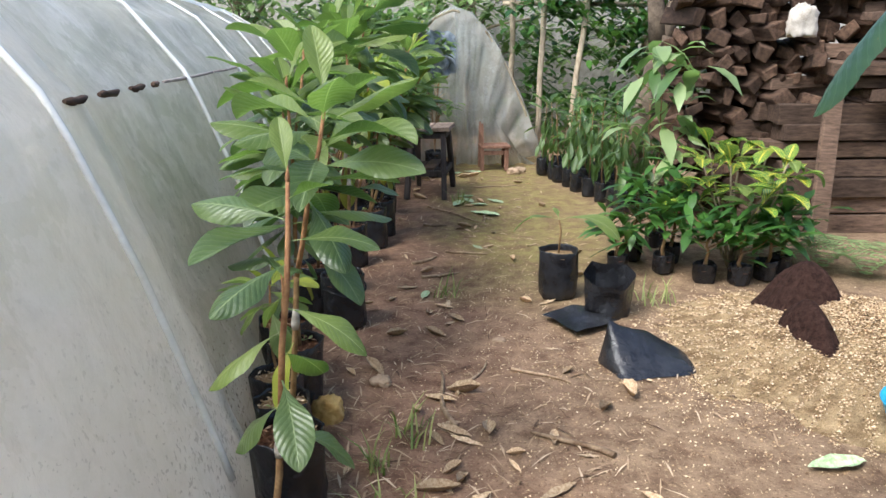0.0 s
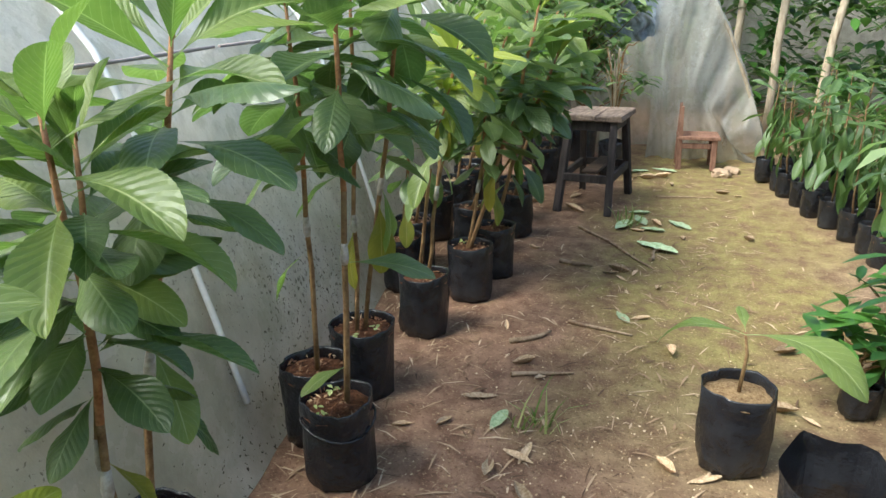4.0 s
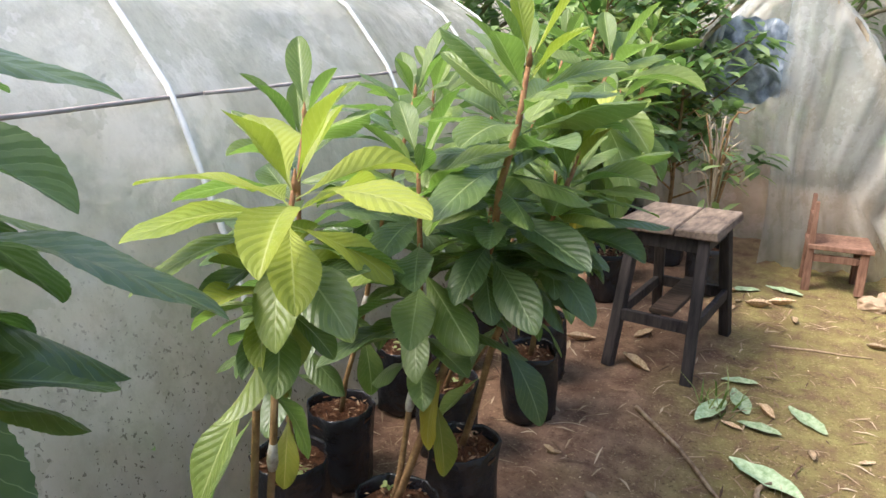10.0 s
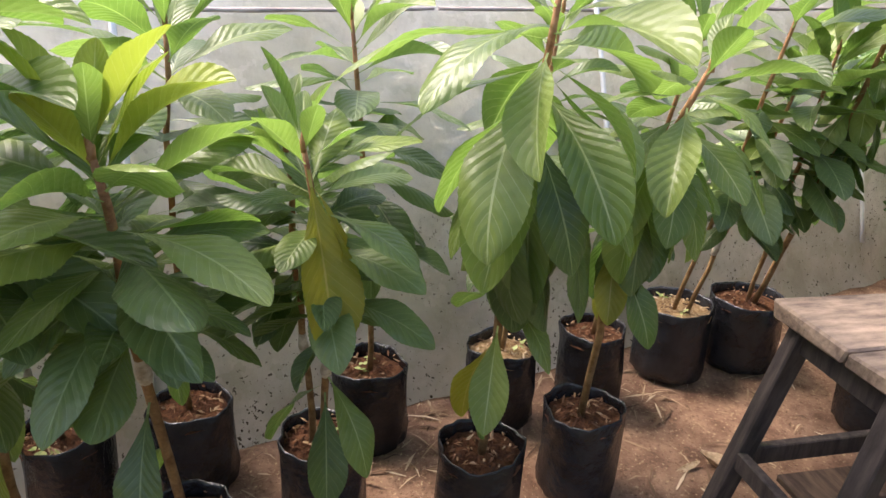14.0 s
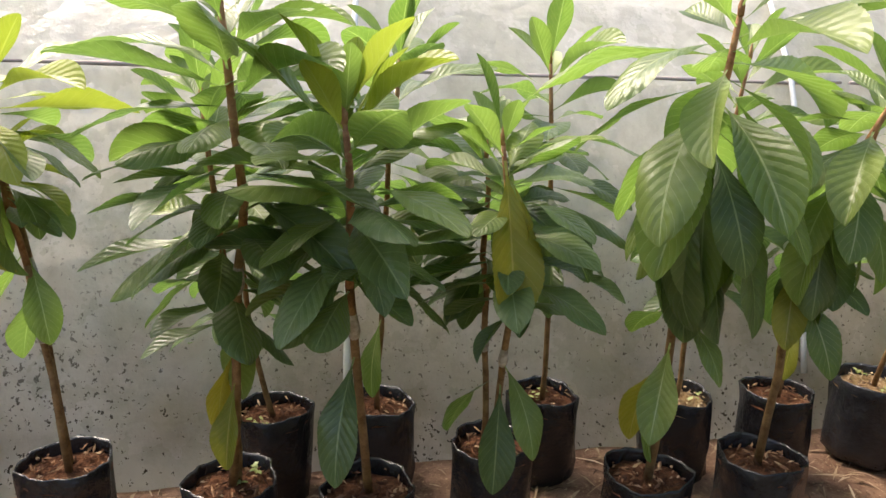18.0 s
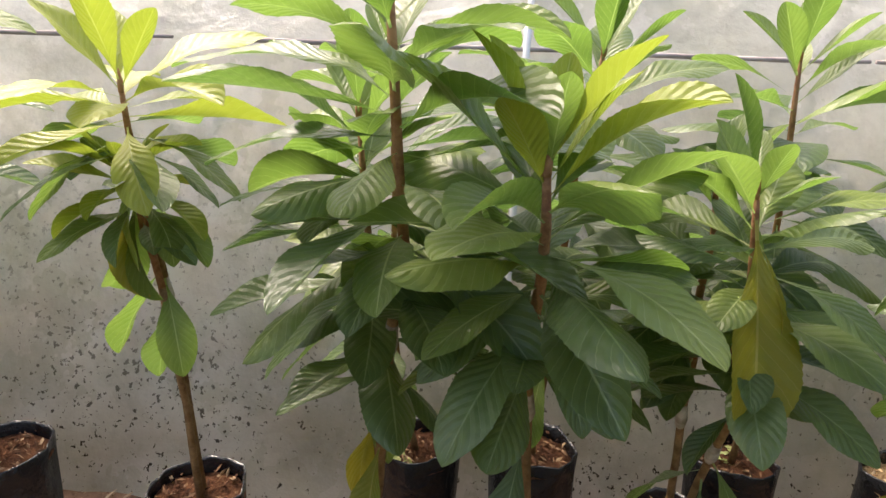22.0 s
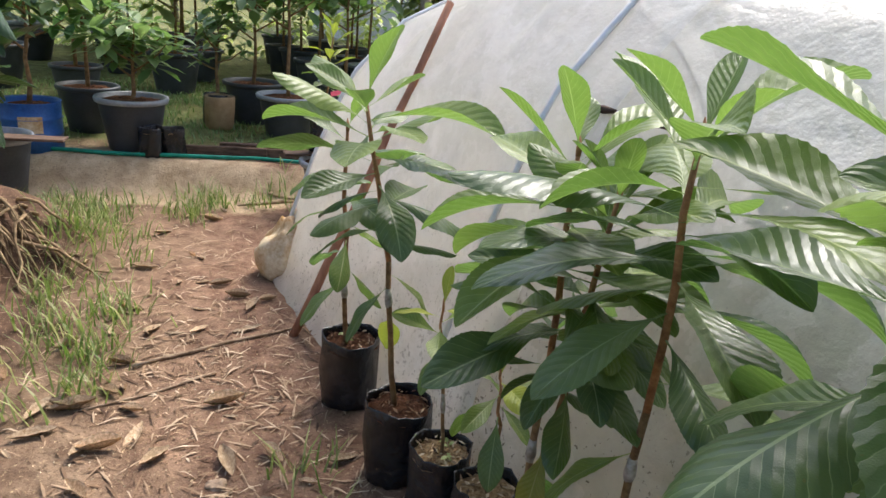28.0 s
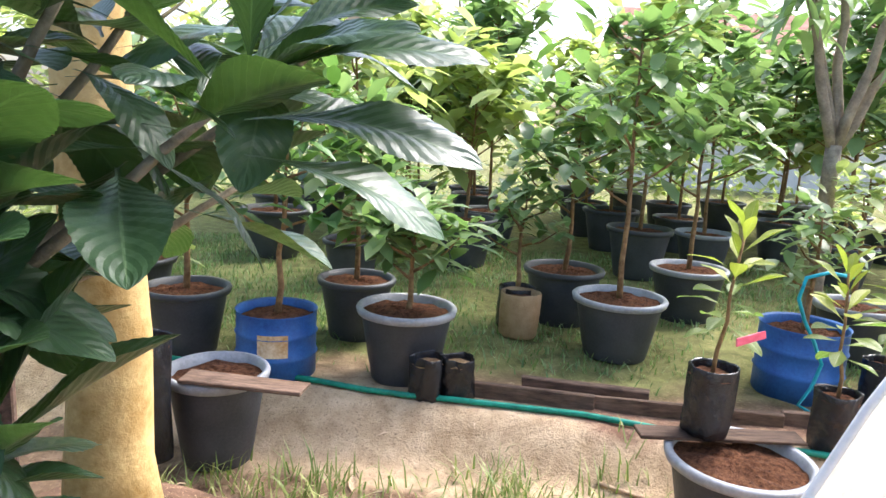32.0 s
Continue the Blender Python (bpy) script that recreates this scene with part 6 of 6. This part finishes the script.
for x, y, rad, seed in ((0.4, -1.6, 0.075, 71), (0.26, -1.62, 0.07, 72)):
    nb = thing("black_nursery_bag", x, y, ground_height(x, y) - 0.01, 30)
    bag_parts(nb, rad, 0.2, seed, True, 0.009)
    tagged(nb, "short creased black nursery bag by the hose", "plastic bag", "short bags by the hose")
hs = thing("turquoise_hose", -1.4, -1.7, ground_height(-1.4, -1.7))
part("tube", tube([(-0.12, -0.02, 0.66), (0.0, 0.0, 0.68), (0.1, 0.0, 0.65), (0.12, 0.0, 0.55), (0.08, 0.0, 0.45), (0.03, 0.01, 0.36), (-0.02, 0.02, 0.25), (0.02, 0.04, 0.14), (0.08, 0.06, 0.06), (0.0, 0.1, 0.02), (-0.1, 0.14, 0.015)], 0.009, 7), plain("turquoise_rubber", (0.0, 0.2, 0.24), (0.01, 0.36, 0.42), 20, 0.4, 0.4, 0.1), hs)
tagged(hs, "loop of thin turquoise hose hung on the saplings", "hose")
lb = thing("drum_label", 1.1554, -1.8128, ground_height(1.08, -1.81))
bm = bmesh.new()
ring = [[bm.verts.new((0.197 * math.cos(radians(a)), 0.197 * math.sin(radians(a)), z)) for z in (0.13, 0.24)] for a in range(78, 125, 6)]
for ra, rb in zip(ring, ring[1:]):
    bm.faces.new((ra[0], rb[0], rb[1], ra[1]))
part("paper", bm, M_STAINED, lb)
tagged(lb, "faded yellow paper label stuck on the blue drum", "label")

# pot, bags and board beside the yellow trunk
lp2 = thing("small_plastic_pot", 1.27, -1.3)
pot_parts(lp2, 0.2, 0.4, 10)
tagged(lp2, "grey plastic pot with dry leaves behind the trunk", "pot")
pk2 = thing("loose_board", 1.1, -1.12, 0.405, -6)
part("board", box(0.5, 0.12, 0.02, 0.003, 0.004, 15), M_PLANK, pk2)
tagged(pk2, "pale loose board laid across the pot", "plank")
for z in (0.0,):
    bb = thing("black_nursery_bag", 1.46, -1.06, 0.1)
    bag_parts(bb, 0.09, 0.5, 19)
    tagged(bb, "tall black nursery bag standing by the trunk", "plastic bag")


# ---- trees, hedge and walls that close the place ----
def tree(x, y, h, spread, seed, tone, label, r0=0.07, leaf=0.2, per=9, limbs=14):
    root = thing("tree", x, y)
    r = random.Random(seed)
    part("trunk", tube(bent((0, 0, 0), (r.uniform(-0.3, 0.3), r.uniform(-0.3, 0.3), h * 0.8), 8, 0, 0.05, seed), [r0 * (1.1 - 0.09 * i) for i in range(9)], 10), M_BARK, root)
    tips = []
    for k in range(limbs):
        q = 0.3 + 0.5 * k / limbs
        a = radians(137.5 * k)
        p = Vector((0, 0, h * q))
        t = p + Vector((math.cos(a) * spread * r.uniform(0.5, 1), math.sin(a) * spread * r.uniform(0.5, 1), h * r.uniform(0.08, 0.3)))
        part("limb", tube(bent(p, t, 5, 0, 0.05, seed + k), [r0 * 0.45, r0 * 0.35, r0 * 0.28, r0 * 0.2, r0 * 0.15, r0 * 0.1], 6), M_BARK, root)
        for j in range(6):
            tips.append(tuple(p.lerp(t, 0.4 + 0.6 * j / 5) + Vector((r.uniform(-0.3, 0.3), r.uniform(-0.3, 0.3), r.uniform(-0.2, 0.3)))))
    obj("crown", crown_bm(tips, leaf, per, seed, material=CROWN[tone]), None, root)
    return tagged(root, label, "tree", "trees round the nursery")


r = random.Random(3)
for k, (x, y, h, s, tone) in enumerate([(3.2, -4.6, 3.4, 1.3, "bright"), (0.2, -9.5, 4.0, 1.8, "bright"), (3.6, -9.0, 4.0, 1.8, "bright"), (-2.6, 9.6, 3.2, 1.3, "mid"), (-4.4, 8.0, 3.4, 1.5, "bright"), (-5.0, 4.5, 3.0, 1.4, "mid"), (-5.2, 1.0, 3.2, 1.5, "bright"), (-5.4, -2.5, 2.8, 1.4, "bright"), (2.6, 9.8, 3.2, 1.3, "dark"), (4.8, 7.6, 3.6, 1.6, "dark"), (4.9, 1.6, 3.4, 1.5, "mid"), (5.2, -2.0, 3.4, 1.6, "mid"), (0.3, 10.6, 3.0, 1.2, "mid")]):
    tree(x, y, h, s, 400 + k, tone, "leafy green tree standing round the nursery")


def hedge(name, x0, y0, x1, y1, z1, n, seed, tone, label, leaf=0.17, depth=0.6, z0=0.1):
    r = np.random.RandomState(seed)
    pts = []
    for k in range(n):
        t = r.rand()
        d = r.normal(0, depth * 0.4)
        nx_, ny_ = -(y1 - y0), x1 - x0
        ll = math.hypot(nx_, ny_)
        pts.append((x0 + (x1 - x0) * t + nx_ / ll * d, y0 + (y1 - y0) * t + ny_ / ll * d, z0 + (z1 - z0) * r.rand() ** 0.8 * (0.85 + 0.3 * noise.noise((t * 6, 0, seed)))))
    ob = obj(name, crown_bm(pts, leaf, 7, seed, material=CROWN[tone]), None)
    return tagged(ob, label, "hedge", kind="stuff")


hedge("dark_hedge", 0.9, 9.3, 3.6, 8.2, 2.4, 420, 1, "dark", "dense dark green hedge behind the pole frame")
hedge("far_hedge", -6.0, 11.0, 5.0, 11.0, 2.2, 500, 2, "mid", "loose green hedge along the brick wall")
hedge("tent_side_thicket", -3.4, 9.4, -1.2, 9.1, 1.9, 280, 6, "mid", "loose green thicket behind the tunnel end")
hedge("nursery_thicket", -5.5, -8.6, 5.0, -8.8, 1.9, 600, 3, "bright", "bright thicket of young trees beyond the nursery")
hedge("side_thicket", 3.2, -3.6, 4.2, 1.6, 2.0, 500, 4, "bright", "green thicket along the fence", depth=0.8)
hedge("bank_plants", 1.75, 0.1, 2.15, 1.75, 0.5, 240, 5, "mid", "low green weeds by the drum", 0.08, 0.5, 0.02)


def brick_wall():
    root = thing("brick_wall", 0, 11.8)
    part("core", box(14, 0.2, 2.6, 0.0), M_MORTAR, root)
    r = random.Random(2)
    me = mesh_of("brick", box(0.21, 0.03, 0.062, 0.004, 0.003, 5))
    me.materials.append(M_BRICK)
    for row in range(6):
        for c in range(46):
            obj("brick", me, None, root, m=pose(-5.2 + 0.225 * c + (0.11 if row % 2 else 0), -0.108 + r.uniform(-0.004, 0.006), 2.08 + 0.076 * row))
    return tagged(root, "old brick wall beyond the hedge", "wall", kind="structure")


brick_wall()
hs = thing("far_house", -6.5, -16)
part("wall", box(6, 4, 2.8, 0.0), M_PLASTER, hs)
bm = bmesh.new()
vs = [bm.verts.new(v) for v in ((-3.4, -2.5, 2.7), (3.4, -2.5, 2.7), (3.4, 2.5, 2.7), (-3.4, 2.5, 2.7), (-3.4, 0, 4.2), (3.4, 0, 4.2))]
for f in ((0, 1, 5, 4), (2, 3, 4, 5), (0, 4, 3), (1, 2, 5), (3, 2, 1, 0)):
    bm.faces.new([vs[i] for i in f])
part("roof", bm, M_ROOF, hs)
tagged(hs, "distant house with a reddish tiled roof beyond the trees", "house")


# ---- litter: fallen leaves, sticks, grass, husks ----
def litter_leaf(seed, curl, w):
    bm = bmesh.new()
    rows = []
    r = random.Random(seed)
    for i in range(9):
        t = i / 8
        ww = w * math.sin(math.pi * min(0.98, max(0.03, t)) ** 0.9) ** 0.8
        rows.append([bm.verts.new((sx * ww, t - 0.5, 0.02 + curl * (abs(sx) * 0.9 * ww + 0.35 * (t - 0.5) ** 2) + 0.015 * math.sin(t * 17 + seed) * abs(sx))) for sx in (-1, -0.5, 0, 0.5, 1)])
    for a, b in zip(rows, rows[1:]):
        for k in range(4):
            bm.faces.new((a[k], a[k + 1], b[k + 1], b[k]))
    me = mesh_of("fallen_leaf", bm)
    me.polygons.foreach_set("use_smooth", [True] * len(me.polygons))
    return me


dry = [litter_leaf(i, 0.7 + 0.4 * i, 0.13 + 0.02 * i) for i in range(4)]
for d in dry:
    d.materials.append(M_DRY)
pale = [litter_leaf(10 + i, 0.3 + 0.2 * i, 0.18) for i in range(3)]
for d in pale:
    d.materials.append(M_FALLEN)


def drop(me, x, y, s, rz, label, group, rx=0):
    ob = obj("fallen_leaf", me, None, m=pose(x, y, ground_height(x, y), rx, 0, rz) @ Matrix.Scale(s, 4))
    tagged(ob, label, "fallen leaf", group)


for x, y, s, rz, k in [(0.22, 5.98, 0.2, 20, 0), (0.13, 5.85, 0.22, 160, 1), (0.3, 5.8, 0.15, 80, 2), (0.45, 5.95, 0.2, 40, 0), (0.34, 5.5, 0.26, 60, 1), (0.2, 6.15, 0.14, 100, 2), (0.25, 4.52, 0.12, 30, 0), (-0.06, 3.6, 0.13, 170, 1), (1.3, 2.0, 0.2, 100, 2), (0.3, 7.4, 0.2, 70, 0), (0.1, 7.3, 0.18, 110, 1)]:
    drop(pale[k], x, y, s, rz, "pale green fallen leaf lying on the earth", "pale fallen leaves")
r = random.Random(12)
for k in range(150):
    if k < 95:
        x, y = r.uniform(-0.45, 1.0), r.uniform(0.6, 7.4)
        x -= 0.02 * y
    else:
        x, y = r.uniform(-0.15, 0.75), r.uniform(-1.2, 2.4)
    drop(dry[k % 4], x, y, r.uniform(0.05, 0.15), r.uniform(0, 360), "curled brown dry leaf on the ground", "dry leaves on the ground", r.uniform(-15, 15))


def stick(x, y, ln, rz, rad, seed):
    a = radians(rz)
    pts = [(x + math.cos(a) * ln * t + 0.02 * math.sin(t * 5 + seed), y + math.sin(a) * ln * t, ground_height(x + math.cos(a) * ln * t, y + math.sin(a) * ln * t) + rad * 0.9) for t in [i / 6 for i in range(7)]]
    ob = new("stick", mesh_of("stick", tube(pts, [rad, rad * 0.95, rad * 0.9, rad * 0.8, rad * 0.75, rad * 0.6, rad * 0.4], 6)))
    ob.data.materials.append(M_STICK)
    tagged(ob, "dry broken stick on the ground", "stick", "sticks on the ground")


for k, (x, y, ln, rz, rad) in enumerate([(-0.12, 5.75, 0.75, -50, 0.009), (0.3, 5.3, 0.2, 70, 0.012), (-0.15, 5.15, 0.18, -10, 0.014), (0.1, 2.25, 0.45, 100, 0.011), (0.12, 2.5, 0.3, 70, 0.008), (0.35, 2.7, 0.25, -30, 0.008), (0.62, 2.05, 0.28, 150, 0.012), (0.4, 1.0, 0.7, 200, 0.009), (0.1, 1.1, 0.5, 20, 0.007), (-0.1, 3.9, 0.22, 20, 0.01), (0.05, 4.4, 0.25, -15, 0.009), (0.3, 6.6, 0.4, 10, 0.006), (-0.15, 4.15, 0.2, 40, 0.012), (-0.5, -1.1, 0.4, 10, 0.012), (-0.35, -1.2, 0.35, 160, 0.01)]):
    stick(x, y, ln, rz, rad, k)
for k, (x, y, s) in enumerate([(0.15, 1.75, 0.03), (-0.2, 2.6, 0.04), (0.8, 7.5, 0.06), (0.3, 3.0, 0.03), (0.72, 7.38, 0.07)]):
    limp_sack("stone", x, y, -0.01, s, s * 0.8, s * 0.55, 30 + k, M_STONE, "rough tan stone lying on the path", "stone")


limp_sack("crumpled_paper", -0.36, 2.3, 0.0, 0.055, 0.045, 0.06, 62, plain("yellowed_paper", (0.42, 0.24, 0.07), (0.72, 0.48, 0.18), 14, 0.8, 0.2, 0.5, 60), "crumpled yellow-brown paper lying by the bags", "paper scrap")
M_GRASS = leaf_mat("dry_green_grass", (0.12, 0.18, 0.03), (0.42, 0.42, 0.16), (0, 0, 0), 0.5, 0.35, 0.8, True)


def blades(name, spots, per, h, seed, label, material):
    r = np.random.RandomState(seed)
    V, F = [], []
    for x, y, s in spots:
        for k in range(per):
            px, py = x + r.normal(0, s), y + r.normal(0, s)
            a = r.uniform(0, 6.28)
            hh = h * r.uniform(0.4, 1.2)
            w = 0.003 + 0.002 * r.rand()
            le = hh * r.uniform(0.3, 1.3)
            g = ground_height(px, py)
            i = len(V)
            c, sn = math.cos(a), math.sin(a)
            V += [(px - sn * w, py + c * w, g), (px + sn * w, py - c * w, g), (px + c * le * 0.4 - sn * w * 0.8, py + sn * le * 0.4 + c * w * 0.8, g + hh * 0.65), (px + c * le * 0.4 + sn * w * 0.8, py + sn * le * 0.4 - c * w * 0.8, g + hh * 0.65), (px + c * le, py + sn * le, g + hh)]
            F += [(i, i + 1, i + 3, i + 2), (i + 2, i + 3, i + 4)]
    me = bpy.data.meshes.new(name)
    me.from_pydata(V, [], F)
    tagged(obj(name, me, material), label, "grass", kind="stuff")


r = random.Random(6)
path_grass = [(r.uniform(0.45, 0.85), r.uniform(-0.9, 1.3), 0.07) for _ in range(34)] + [(r.uniform(-0.8, 1.3), r.uniform(-1.22, -0.8), 0.07) for _ in range(26)] + [(-0.15, 2.0, 0.03), (0.05, 3.62, 0.03), (-0.05, 2.2, 0.05), (0.15, 5.9, 0.05), (-0.1, 1.75, 0.04), (1.15, 3.5, 0.05)]
blades("path_grass", path_grass, 22, 0.12, 1, "tufts of grass along the path", M_GRASS)
lawn = [(r.uniform(-3, 3), r.uniform(-5.2, -2.15), 0.16) for _ in range(190)]
blades("lawn", lawn, 70, 0.05, 2, "short green grass between the pots", CROWN["mid"])


def husks(name, n, seed, material, where, size=1.0):
    r = np.random.RandomState(seed)
    V, F = [], []
    for _ in range(n):
        x, y, z = where(r)
        a, L, w = r.uniform(0, 6.28), size * r.uniform(0.004, 0.011), size * r.uniform(0.0018, 0.0042)
        c, s = math.cos(a), math.sin(a)
        t = r.uniform(-0.5, 0.5)
        i = len(V)
        V += [(x - c * L, y - s * L, z + 0.002), (x - s * w, y + c * w, z + 0.005), (x + c * L, y + s * L, z + 0.003 + L * t * 0.4), (x + s * w, y - c * w, z + 0.001)]
        F.append((i, i + 1, i + 2, i + 3))
    me = bpy.data.meshes.new(name)
    me.from_pydata(V, [], F)
    tagged(obj(name, me, material), "scattered rice husk on the earth", "husk", kind="stuff")


def near_heap(r):
    """A point on the husk heap's own surface, or strewn about its edge."""
    if r.rand() < 0.75:
        v = HEAP_POINTS[r.randint(len(HEAP_POINTS))]
        return v[0] + r.normal(0, 0.012), v[1] + r.normal(0, 0.012), v[2] + 0.002
    a, q = r.uniform(0, 6.28), abs(r.normal(0, 0.5))
    x, y = 1.45 + 1.1 * q * math.cos(a), 2.75 + 1.0 * q * math.sin(a)
    return x, y, ground_height(x, y)


heap_me = bpy.data.objects["husk_heap"].data
HEAP_POINTS = [(v.co.x + 1.85, v.co.y + 2.85, v.co.z) for v in heap_me.vertices]
husks("scattered_husk", 60000, 4, M_FLAKE, near_heap, 0.72)
husks("path_husk", 3500, 5, M_FLAKE, lambda r: (lambda x, y: (x, y, ground_height(x, y)))(r.normal(0.35, 0.4), 0.9 + abs(r.normal(0, 2.2))), 0.6)


def twigs(name, n, seed, material, where, label):
    r = np.random.RandomState(seed)
    V, F = [], []
    for _ in range(n):
        x, y = where(r)
        z = ground_height(x, y) + 0.002
        a, L, w = r.uniform(0, 6.28), r.uniform(0.012, 0.06), r.uniform(0.0015, 0.005)
        c, s_ = math.cos(a), math.sin(a)
        k = r.uniform(0, 0.012)
        i = len(V)
        V += [(x - c * L - s_ * w * 0.4, y - s_ * L + c * w * 0.4, z), (x - c * L + s_ * w * 0.4, y - s_ * L - c * w * 0.4, z), (x + s_ * w, y - c * w, z + k), (x - s_ * w, y + c * w, z + k), (x + c * L, y + s_ * L, z + k * 0.3)]
        F += [(i, i + 1, i + 2, i + 3), (i + 3, i + 2, i + 4)]
    me = bpy.data.meshes.new(name)
    me.from_pydata(V, [], F)
    tagged(obj(name, me, material), label, "litter", kind="stuff")


M_TWIG, n, l, b = mat("twig_litter", 0.85, 0.2)
l.new(ramp(n, l, n.new("ShaderNodeNewGeometry").outputs["Random Per Island"], [(0.0, (0.08, 0.045, 0.028)), (0.35, (0.26, 0.165, 0.095)), (0.8, (0.45, 0.32, 0.2)), (1.0, (0.62, 0.48, 0.33))]), b.inputs["Base Color"])
twigs("wall_litter", 1500, 3, M_TWIG, lambda r: (lambda y: (foot_x(y) + 0.05 + abs(r.normal(0, 0.3)), y))(r.uniform(0.4, 7.2)), "brown twigs and leaf crumbs along the tunnel foot")
twigs("path_litter", 1600, 4, M_TWIG, lambda r: (r.normal(0.3, 0.4), r.uniform(-1.1, 7.3)), "brown twigs and leaf crumbs on the path")
twigs("entry_litter", 900, 5, M_TWIG, lambda r: (r.normal(0.25, 0.3), r.normal(0.6, 0.9)), "dry crumbs strewn on the path by the drum")
